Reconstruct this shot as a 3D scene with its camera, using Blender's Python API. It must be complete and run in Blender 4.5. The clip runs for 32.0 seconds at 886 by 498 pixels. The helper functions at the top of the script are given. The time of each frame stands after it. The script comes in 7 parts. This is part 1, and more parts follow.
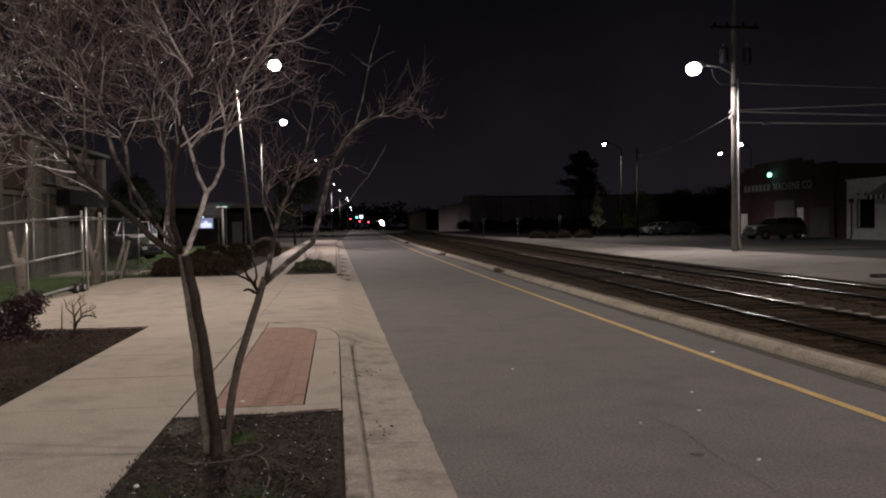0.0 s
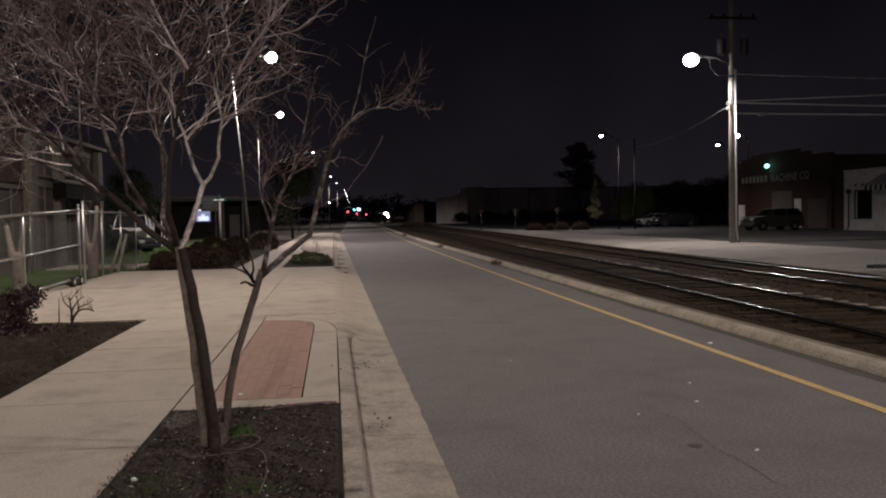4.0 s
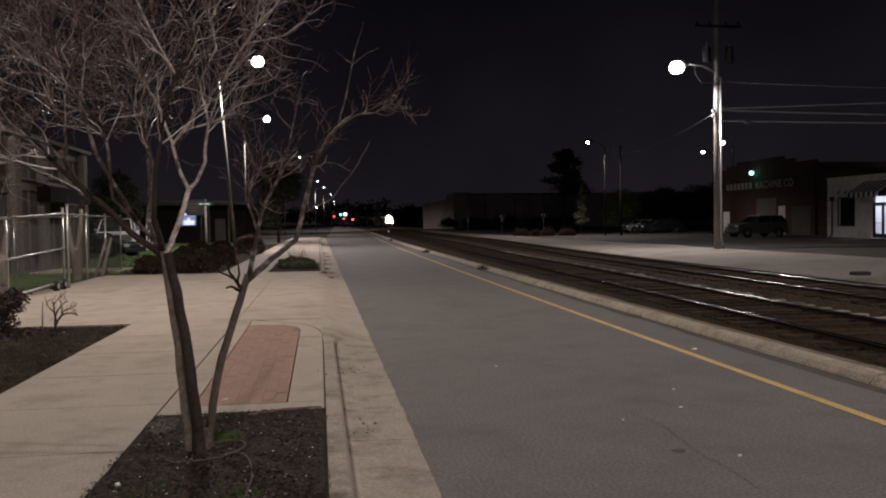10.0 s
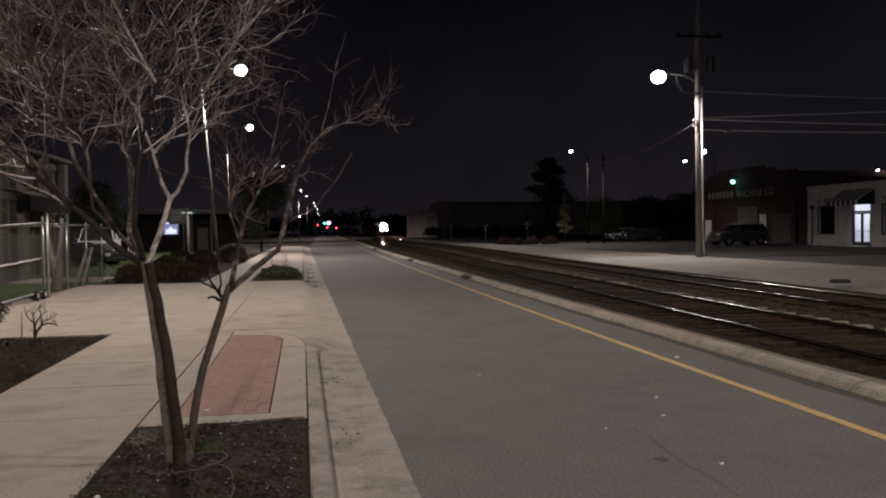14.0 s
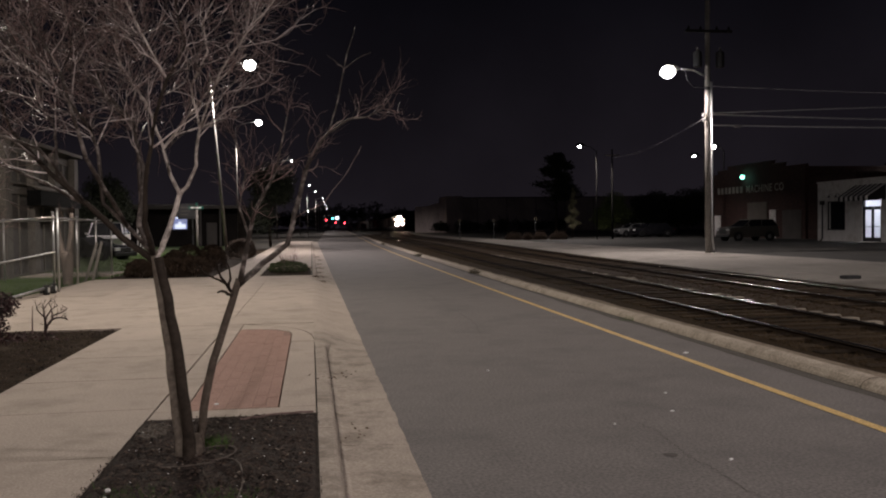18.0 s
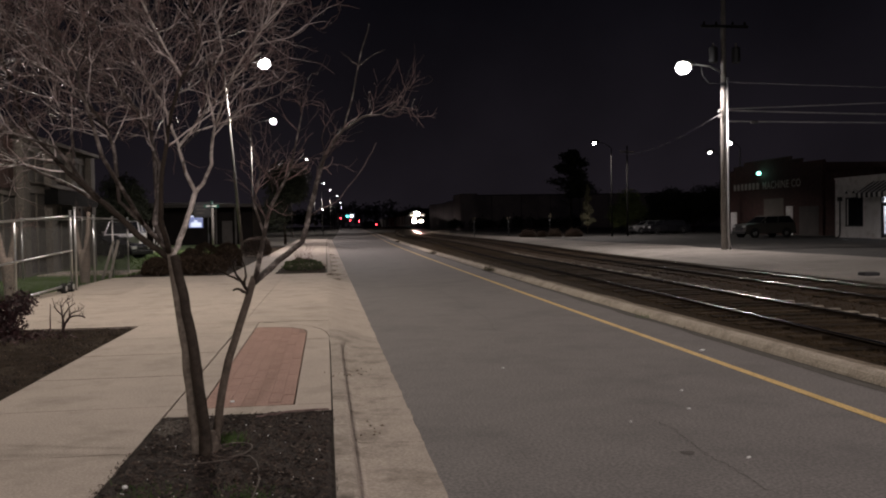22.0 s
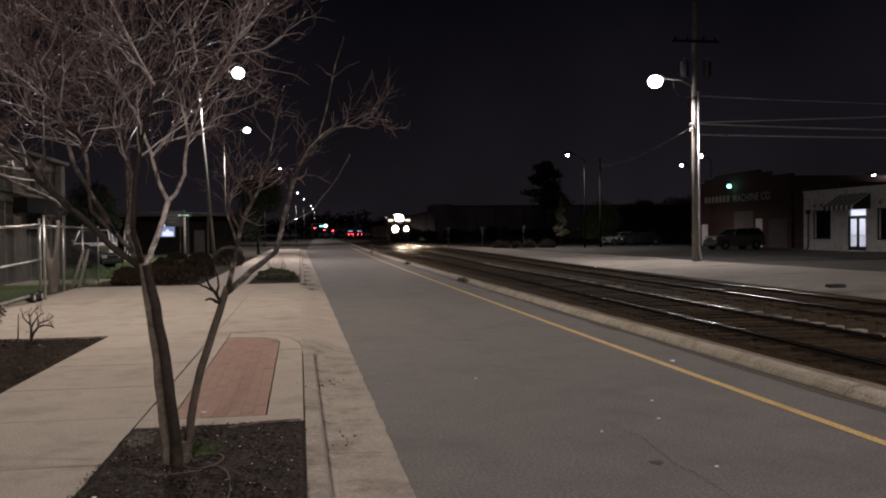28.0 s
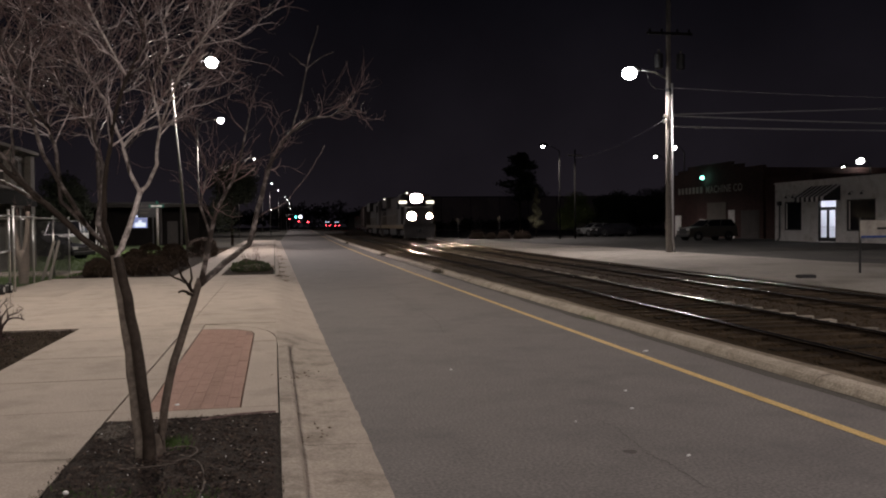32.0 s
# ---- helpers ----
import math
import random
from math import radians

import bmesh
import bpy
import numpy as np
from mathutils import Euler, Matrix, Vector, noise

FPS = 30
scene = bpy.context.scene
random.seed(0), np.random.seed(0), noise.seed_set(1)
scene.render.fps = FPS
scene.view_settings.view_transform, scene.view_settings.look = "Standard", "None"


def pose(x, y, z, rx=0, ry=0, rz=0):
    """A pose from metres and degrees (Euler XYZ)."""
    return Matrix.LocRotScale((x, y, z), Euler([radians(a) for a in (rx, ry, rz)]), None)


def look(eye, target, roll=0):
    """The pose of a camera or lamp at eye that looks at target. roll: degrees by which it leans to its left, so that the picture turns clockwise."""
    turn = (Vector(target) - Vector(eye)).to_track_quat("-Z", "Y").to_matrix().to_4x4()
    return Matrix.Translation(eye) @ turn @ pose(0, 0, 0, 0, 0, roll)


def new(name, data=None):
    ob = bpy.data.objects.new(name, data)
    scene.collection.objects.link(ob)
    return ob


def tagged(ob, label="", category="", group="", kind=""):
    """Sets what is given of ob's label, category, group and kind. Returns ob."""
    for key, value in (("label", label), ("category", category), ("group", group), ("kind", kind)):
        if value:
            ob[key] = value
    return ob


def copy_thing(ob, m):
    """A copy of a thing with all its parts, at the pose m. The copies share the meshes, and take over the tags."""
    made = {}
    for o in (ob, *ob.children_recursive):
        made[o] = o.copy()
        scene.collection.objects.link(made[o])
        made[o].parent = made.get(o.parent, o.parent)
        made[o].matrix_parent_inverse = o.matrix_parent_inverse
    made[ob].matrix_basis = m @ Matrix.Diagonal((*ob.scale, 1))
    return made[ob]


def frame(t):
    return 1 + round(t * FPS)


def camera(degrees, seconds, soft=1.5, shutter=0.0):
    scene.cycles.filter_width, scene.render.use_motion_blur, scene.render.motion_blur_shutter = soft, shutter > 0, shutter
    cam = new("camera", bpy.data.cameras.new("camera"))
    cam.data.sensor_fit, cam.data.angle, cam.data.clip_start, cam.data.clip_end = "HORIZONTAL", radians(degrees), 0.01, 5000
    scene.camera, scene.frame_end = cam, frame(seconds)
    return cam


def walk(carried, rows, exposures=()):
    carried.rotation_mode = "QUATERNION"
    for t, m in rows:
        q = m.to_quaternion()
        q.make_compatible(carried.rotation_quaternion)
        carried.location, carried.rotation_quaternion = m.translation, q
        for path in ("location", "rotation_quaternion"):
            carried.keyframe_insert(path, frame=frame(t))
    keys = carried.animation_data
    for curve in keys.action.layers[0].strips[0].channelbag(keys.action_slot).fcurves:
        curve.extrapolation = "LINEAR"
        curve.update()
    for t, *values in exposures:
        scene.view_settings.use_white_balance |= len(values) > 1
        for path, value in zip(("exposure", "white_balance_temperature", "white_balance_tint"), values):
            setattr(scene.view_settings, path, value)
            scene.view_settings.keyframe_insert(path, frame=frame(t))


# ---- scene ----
cam = camera(55.82, 32.0, soft=2.0)

# The camera stands on the pavement's edge and only sways and turns: seconds, its turn in degrees, its sway in metres.
PATH = [
    (0, 88.384, 0.827, -7.340, -0.008, -0.001, -0.000),
    (0.5, 88.300, 0.897, -7.583, -0.004, -0.006, 0.001),
    (1, 88.185, 0.953, -7.636, -0.004, -0.003, 0.001),
    (1.5, 88.130, 0.969, -7.539, -0.004, -0.002, -0.000),
    (2, 88.105, 1.076, -7.497, -0.003, -0.003, 0.000),
    (2.5, 87.924, 1.167, -7.435, 0.000, 0.008, -0.001),
    (3, 87.918, 1.149, -7.328, -0.003, 0.007, -0.002),
    (3.5, 87.874, 1.129, -7.416, -0.004, 0.011, -0.004),
    (5.5, 87.843, 0.775, -7.639, -0.003, 0.012, -0.001),
    (6, 87.748, 0.809, -7.504, -0.002, 0.015, -0.004),
    (6.5, 87.721, 0.896, -7.474, -0.002, 0.011, -0.002),
    (7, 87.700, 1.003, -7.631, -0.001, 0.008, -0.003),
    (7.5, 87.720, 1.003, -7.857, 0.001, 0.001, -0.002),
    (8, 87.779, 0.950, -7.924, 0.004, 0.002, -0.002),
    (8.5, 87.888, 0.827, -8.042, 0.001, 0.002, -0.001),
    (9, 87.999, 0.818, -8.215, 0.001, 0.005, -0.001),
    (9.5, 88.114, 0.815, -8.323, 0.001, 0.005, -0.001),
    (10, 88.200, 0.749, -8.422, -0.004, -0.006, -0.001),
    (10.5, 88.225, 0.881, -8.622, 0.001, -0.008, 0.001),
    (11, 88.242, 1.024, -8.769, 0.002, -0.006, -0.001),
    (11.5, 88.266, 1.072, -8.868, 0.004, -0.006, 0.001),
    (12, 88.336, 1.092, -9.036, 0.006, -0.005, 0.004),
    (12.5, 88.435, 0.961, -9.166, 0.004, -0.001, 0.002),
    (13, 88.590, 0.797, -9.314, 0.002, -0.002, 0.002),
    (13.5, 88.702, 0.786, -9.480, 0.006, -0.001, 0.002),
    (14, 88.773, 0.816, -9.533, 0.003, -0.005, 0.005),
    (14.5, 88.791, 0.987, -9.502, 0.006, -0.011, 0.003),
    (16.5, 88.555, 0.940, -8.990, 0.007, 0.004, 0.000),
    (17, 88.431, 0.966, -9.007, 0.005, 0.006, -0.001),
    (17.5, 88.397, 0.896, -8.958, 0.003, 0.008, -0.002),
    (18, 88.450, 0.743, -8.967, -0.002, -0.003, 0.003),
    (18.5, 88.469, 0.740, -8.983, 0.002, -0.009, 0.002),
    (19, 88.487, 0.734, -8.984, 0.001, 0.005, -0.001),
    (19.5, 88.583, 0.747, -8.794, -0.001, -0.006, 0.002),
    (20, 88.753, 0.556, -8.463, -0.004, -0.017, 0.002),
    (20.5, 88.821, 0.563, -8.308, -0.004, -0.006, 0.001),
    (21, 88.701, 0.665, -8.096, -0.005, -0.003, 0.000),
    (21.5, 88.481, 0.824, -7.926, -0.001, 0.005, -0.001),
    (22, 88.303, 0.926, -7.981, -0.003, 0.008, 0.000),
    (22.5, 88.158, 0.962, -8.118, 0.001, 0.008, -0.002),
    (23, 88.139, 0.885, -8.165, 0.001, 0.008, -0.001),
    (23.5, 88.085, 0.736, -8.223, -0.002, 0.013, 0.000),
    (24, 88.105, 0.741, -8.292, 0.002, 0.003, -0.001),
    (24.5, 88.230, 0.809, -8.355, 0.004, 0.007, -0.002),
    (25, 88.373, 0.740, -8.355, -0.002, 0.009, 0.001),
    (25.5, 88.399, 0.811, -8.354, 0.002, 0.013, 0.001),
    (27.5, 88.651, 0.615, -9.200, -0.003, -0.011, 0.002),
    (28, 88.996, 0.617, -9.754, -0.003, -0.032, 0.004),
    (28.5, 89.227, 0.996, -10.215, -0.008, -0.027, 0.005),
    (29, 89.338, 1.217, -10.179, -0.008, -0.035, 0.002),
    (29.5, 89.234, 1.212, -10.173, -0.005, -0.034, 0.004),
    (30, 88.898, 1.154, -10.363, 0.002, -0.020, 0.004),
    (30.5, 88.529, 1.025, -10.569, 0.006, -0.018, 0.004),
    (31, 88.259, 0.883, -10.728, 0.008, -0.016, 0.004),
    (31.5, 88.281, 0.722, -11.048, 0.005, -0.022, 0.003),
    (32, 88.366, 0.605, -11.430, 0.001, -0.032, 0.007),
]
walk(cam, [(t, pose(dx, dy, 1.6 + dz, rx, ry, rz)) for t, rx, ry, rz, dx, dy, dz in PATH])

# ---------------------------------------------------------------- night sky and lamps
world = bpy.data.worlds.new("night")
scene.world = world
world.use_nodes = True
wn = world.node_tree.nodes
wl = world.node_tree.links
wc = wn.new("ShaderNodeTexCoord")
ws = wn.new("ShaderNodeSeparateXYZ")
wr = wn.new("ShaderNodeValToRGB")
wl.new(wc.outputs["Generated"], ws.inputs[0])
wl.new(ws.outputs["Z"], wr.inputs[0])
wr.color_ramp.elements[0].color = (0.0112, 0.0091, 0.0121, 1)
wr.color_ramp.elements[1].color = (0.0017, 0.0017, 0.0027, 1)
wr.color_ramp.elements[1].position = 0.3
# faint uneven cloud
wt = wn.new("ShaderNodeTexNoise")
wt.inputs["Scale"].default_value, wt.inputs["Detail"].default_value = 4.0, 5.0
wl.new(wc.outputs["Generated"], wt.inputs["Vector"])
wv = wn.new("ShaderNodeMapRange")
wv.inputs["From Min"].default_value, wv.inputs["From Max"].default_value = 0.3, 0.7
wv.inputs["To Min"].default_value, wv.inputs["To Max"].default_value = 0.72, 1.3
wl.new(wt.outputs["Fac"], wv.inputs["Value"])
wh = wn.new("ShaderNodeHueSaturation")
wl.new(wv.outputs[0], wh.inputs["Value"])
wl.new(wr.outputs[0], wh.inputs["Color"])
wl.new(wh.outputs[0], wn["Background"].inputs[0])
wn["Background"].inputs[1].default_value = 1.0


def spot(name, x, y, z, watts, colour=(1.0, 0.95, 0.9), cone=158, radius=0.18, aim=None, blend=0.35):
    d = bpy.data.lights.new(name, "SPOT")
    d.energy, d.color, d.spot_size, d.spot_blend, d.shadow_soft_size = watts, colour, radians(cone), blend, radius
    ob = new(name, d)
    ob.matrix_world = look((x, y, z), aim or (x, y + 0.001, 0))
    return ob


LAMP_WHITE = (1.0, 0.88, 0.85)
# street lamps along the pavement, then those beyond the tracks
spot("lamp_light", -4.2, -17, 10.6, 9500, LAMP_WHITE, 166, aim=(-3.4, -9, 0), blend=0.8)
spot("lamp_light", -3.6, 16.5, 10.6, 3500, (1.0, 0.885, 0.775), 164)
spot("lamp_light", -3.55, 53, 11.2, 7600, LAMP_WHITE)
spot("lamp_light", -4.2, 88, 11.3, 6200, LAMP_WHITE)
spot("lamp_light", 15.5, 2, 8.3, 4000, LAMP_WHITE)
spot("lamp_light", 16.55, 37, 8.2, 2700, LAMP_WHITE)
spot("lamp_light", 24.8, 75, 8.2, 2500, LAMP_WHITE)
for x, y in ((-2.5, 130), (0.2, 204), (1.5, 239), (4.4, 293), (8.2, 400)):
    spot("lamp_light", x, y, 11.4, 4200, LAMP_WHITE, 165)


# ---------------------------------------------------------------- materials
def mat(name, base, other=None, rough=0.85, scale=8.0, fine=0.0, bump=0.0, metal=0.0, emit=None, power=0.0,
        stain=None, stain_scale=0.7, stain_amount=0.6, bump_scale=None, each=0.0, spec=0.5, island=None, speckle=0.45):
    m = bpy.data.materials.new(name)
    m.use_nodes = True
    n, l = m.node_tree.nodes, m.node_tree.links
    b = n["Principled BSDF"]
    b.inputs["Roughness"].default_value = rough
    b.inputs["Metallic"].default_value = metal
    b.inputs["Specular IOR Level"].default_value = spec
    b.inputs["Base Color"].default_value = (*base, 1)
    if emit:
        b.inputs["Emission Color"].default_value = (*emit, 1)
        b.inputs["Emission Strength"].default_value = power
    if other is None:
        return m
    co = n.new("ShaderNodeTexCoord")

    def noise_node(s, detail=4.0, soft=0.6):
        t = n.new("ShaderNodeTexNoise")
        t.inputs["Scale"].default_value, t.inputs["Detail"].default_value = s, detail
        t.inputs["Roughness"].default_value = soft
        l.new(co.outputs["Object"], t.inputs["Vector"])
        return t.outputs["Fac"]

    def ramp(fac, lo, hi):
        r = n.new("ShaderNodeMapRange")
        r.inputs["From Min"].default_value, r.inputs["From Max"].default_value = lo, hi
        l.new(fac, r.inputs["Value"])
        return r.outputs[0]

    def mix(fac, a, c):
        x = n.new("ShaderNodeMix")
        x.data_type = "RGBA"
        l.new(fac, x.inputs[0])
        for sock, v in ((x.inputs[6], a), (x.inputs[7], c)):
            if isinstance(v, tuple):
                sock.default_value = (*v, 1)
            else:
                l.new(v, sock)
        return x.outputs[2]

    col = mix(ramp(noise_node(scale, 6), 0.32, 0.68), base, other)
    if fine:
        speck = mix(ramp(noise_node(fine, 2), 0.42, 0.62), tuple(v * 0.55 for v in base), tuple(min(1, v * 1.5) for v in other))
        h = n.new("ShaderNodeMix")
        h.data_type = "RGBA"
        h.inputs[0].default_value = speckle
        l.new(col, h.inputs[6]), l.new(speck, h.inputs[7])
        col = h.outputs[2]
    if stain:
        f = ramp(noise_node(stain_scale, 5, 0.65), 0.5, 0.72)
        g = n.new("ShaderNodeMath")
        g.operation = "MULTIPLY"
        g.inputs[1].default_value = stain_amount
        l.new(f, g.inputs[0])
        col = mix(g.outputs[0], col, stain)
    if each:
        oi = n.new("ShaderNodeObjectInfo")
        hs = n.new("ShaderNodeHueSaturation")
        l.new(ramp(oi.outputs["Random"], 0, 1), hs.inputs["Value"])
        hs.inputs["Value"].default_value = 1
        v = n.new("ShaderNodeMapRange")
        v.inputs["To Min"].default_value, v.inputs["To Max"].default_value = 1 - each, 1 + each
        l.new(oi.outputs["Random"], v.inputs["Value"])
        l.new(v.outputs[0], hs.inputs["Value"])
        l.new(col, hs.inputs["Color"])
        col = hs.outputs["Color"]
    if island:
        ge = n.new("ShaderNodeNewGeometry")
        hs = n.new("ShaderNodeHueSaturation")
        v = n.new("ShaderNodeMapRange")
        v.inputs["To Min"].default_value, v.inputs["To Max"].default_value = island
        l.new(ge.outputs["Random Per Island"], v.inputs["Value"])
        l.new(v.outputs[0], hs.inputs["Value"])
        l.new(col, hs.inputs["Color"])
        col = hs.outputs["Color"]
    l.new(col, b.inputs["Base Color"])
    if bump:
        bp = n.new("ShaderNodeBump")
        bp.inputs["Strength"].default_value, bp.inputs["Distance"].default_value = bump, 0.02
        l.new(noise_node(bump_scale or (fine or scale * 4), 5), bp.inputs["Height"])
        l.new(bp.outputs[0], b.inputs["Normal"])
    return m


ASPHALT = mat("asphalt", (0.14, 0.128, 0.124), (0.176, 0.162, 0.156), 0.82, 2.6, 42, 0.08, stain=(0.09, 0.084, 0.083), stain_scale=0.9, stain_amount=0.65, speckle=0.42, bump_scale=160)
LOT = mat("lot_asphalt", (0.03, 0.029, 0.027), (0.055, 0.052, 0.048), 0.9, 0.5, 60, 0.5, stain=(0.1, 0.092, 0.08), stain_scale=0.25, stain_amount=0.7)
GRAVEL = mat("pale_gravel", (0.24, 0.22, 0.2), (0.33, 0.305, 0.27), 0.95, 1.2, 45, 0.7, stain=(0.09, 0.078, 0.064), stain_scale=0.3, stain_amount=0.85)
CONCRETE = mat("concrete", (0.382, 0.326, 0.278), (0.455, 0.388, 0.332), 0.88, 1.6, 60, 0.1, stain=(0.22, 0.188, 0.148), stain_scale=2.1, stain_amount=0.6, each=0.06, speckle=0.24)
GUTTER = mat("gutter_concrete", (0.305, 0.262, 0.222), (0.41, 0.353, 0.302), 0.9, 3.0, 50, 0.2, speckle=0.25, stain=(0.11, 0.09, 0.068), stain_scale=2.2, stain_amount=0.85, each=0.07)
KERB = mat("kerb_concrete", (0.305, 0.26, 0.21), (0.43, 0.375, 0.308), 0.9, 3.5, 45, 0.35, speckle=0.35, stain=(0.13, 0.105, 0.075), stain_scale=2.3, stain_amount=0.75, each=0.06)
MULCH = mat("mulch", (0.011, 0.008, 0.006), (0.064, 0.044, 0.034), 0.95, 22, 160, 1.0)
SOIL = mat("soil", (0.011, 0.008, 0.006), (0.042, 0.029, 0.019), 0.95, 7, 40, 1.0, stain=(0.12, 0.1, 0.078), stain_scale=1.9, stain_amount=0.42, spec=0.1)
DIRT = mat("dark_dirt_ground", (0.035, 0.032, 0.026), (0.07, 0.063, 0.05), 0.95, 0.7, 20, 0.6)
PALEBALLAST = mat("pale_ballast", (0.03, 0.022, 0.015), (0.068, 0.05, 0.035), 0.95, 5, 60, 0.9, stain=(0.045, 0.03, 0.02), stain_scale=0.9, stain_amount=0.7, spec=0.1)
GRASSY = mat("lawn_ground", (0.045, 0.072, 0.017), (0.08, 0.13, 0.032), 0.95, 1.3, 40, 0.8)
BRICKRED = mat("paver_brick", (0.305, 0.186, 0.15), (0.385, 0.24, 0.196), 0.88, 6, 80, 0.3, stain=(0.3, 0.2, 0.162), stain_scale=2.0, each=0.055)
BRICKSAND = mat("joint_sand", (0.235, 0.15, 0.12), (0.29, 0.187, 0.152), 0.95, 9, 60, 0.3)
YELLOW = mat("yellow_paint", (0.58, 0.39, 0.16), (0.7, 0.49, 0.22), 0.6, 7, 60, 0.15, stain=(0.3, 0.19, 0.07), stain_scale=2.5, stain_amount=0.5)
BALLAST = mat("ballast", (0.017, 0.0115, 0.006), (0.04, 0.027, 0.0145), 0.95, 7, 60, 1.0, stain=(0.045, 0.027, 0.015), stain_scale=1.1, spec=0.1)
STONE = mat("ballast_stone", (0.02, 0.0138, 0.0075), (0.055, 0.038, 0.022), 0.9, 14, 0, 0.2, spec=0.1)
TIE = mat("creosote_tie", (0.017, 0.012, 0.0075), (0.042, 0.03, 0.019), 0.9, 5, 60, 0.5, each=0.45, spec=0.1)
PALETIE = mat("bleached_tie", (0.024, 0.017, 0.011), (0.055, 0.04, 0.027), 0.9, 5, 60, 0.5, each=0.45, spec=0.1)
PALEEND = mat("weathered_tie_end", (0.15, 0.13, 0.105), (0.28, 0.245, 0.2), 0.9, 6, 60, 0.5, island=(0.4, 1.3))
RAILTOP = mat("polished_rail", (0.5, 0.48, 0.46), (0.62, 0.6, 0.57), 0.14, 12, metal=1.0)
RAILRUST = mat("rusty_rail", (0.013, 0.009, 0.007), (0.028, 0.019, 0.013), 0.8, 12, 80, 0.3, spec=0.1)
WOODPOLE = mat("weathered_pole", (0.13, 0.12, 0.108), (0.25, 0.23, 0.21), 0.85, 5, 60, 0.4)
DULLPOLE = mat("dull_dark_pole", (0.009, 0.0085, 0.008), (0.018, 0.017, 0.016), 0.95, 6, 40, 0.2, spec=0.1)
POLESTEEL = mat("weathered_pole_steel", (0.2, 0.195, 0.18), (0.3, 0.29, 0.27), 0.55, 9, metal=0.7)
STEEL = mat("galvanised_steel", (0.46, 0.46, 0.46), (0.6, 0.6, 0.59), 0.33, 9, metal=0.85)
YELLOWMARK = mat("dull_reflector", (0.07, 0.055, 0.028), (0.1, 0.08, 0.04), 0.5, 9)
DARKMETAL = mat("dark_metal", (0.025, 0.025, 0.027), (0.045, 0.045, 0.048), 0.5, 9, metal=0.4)
LAMPGLASS = mat("lamp_glass", (0.9, 0.9, 0.9), rough=0.3, emit=(1.0, 0.97, 0.95), power=32)
PALEBARK = mat("peeling_bark", (0.4, 0.33, 0.29), (0.72, 0.64, 0.58), 0.42, 11, 40, 0.3, stain=(0.055, 0.038, 0.03), stain_scale=15, stain_amount=0.95, speckle=0.2)
PATCHBARK = mat("patchy_bark", (0.028, 0.02, 0.015), (0.066, 0.049, 0.04), 0.6, 9, 30, 0.3, stain=(0.52, 0.45, 0.41), stain_scale=13, stain_amount=0.75, speckle=0.25)
# trunk bark in a shaded and a lit copy, the side light put into colour
SHADEBARK = mat("smooth_shaded_bark", (0.022, 0.016, 0.012), (0.05, 0.038, 0.029), 0.7, 7, 30, 0.3, stain=(0.05, 0.036, 0.028), stain_scale=4, stain_amount=0.6, speckle=0.25, spec=0.2)
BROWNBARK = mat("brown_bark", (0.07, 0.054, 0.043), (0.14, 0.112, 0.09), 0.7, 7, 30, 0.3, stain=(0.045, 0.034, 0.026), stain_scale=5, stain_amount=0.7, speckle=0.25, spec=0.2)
LITBARK = mat("lit_grey_brown_bark", (0.135, 0.11, 0.088), (0.235, 0.2, 0.163), 0.7, 7, 30, 0.3, stain=(0.075, 0.056, 0.044), stain_scale=4, stain_amount=0.7, speckle=0.25, spec=0.2)
TWIG = mat("twig_bark", (0.09, 0.056, 0.051), (0.26, 0.183, 0.168), 0.5, 12, island=(0.0, 1.8))
BRANCH = mat("pale_branch_bark", (0.3, 0.24, 0.22), (0.75, 0.66, 0.63), 0.4, 14, island=(0.05, 1.5))
TRAINDARK = mat("dark_loco_paint", (0.014, 0.012, 0.012), (0.026, 0.022, 0.021), 0.6, 2, stain=(0.03, 0.021, 0.016), stain_scale=1.5)
HEADLIGHT = mat("headlight_glass", (1, 1, 1), rough=0.2, emit=(1.0, 0.76, 0.56), power=1700)
DITCHLIGHT = mat("ditch_light_glass", (1, 1, 1), rough=0.2, emit=(1.0, 0.7, 0.48), power=1500)
NUMBERGLASS = mat("number_board_glass", (0.8, 0.8, 0.75), rough=0.4, emit=(1.0, 0.88, 0.72), power=2.2)


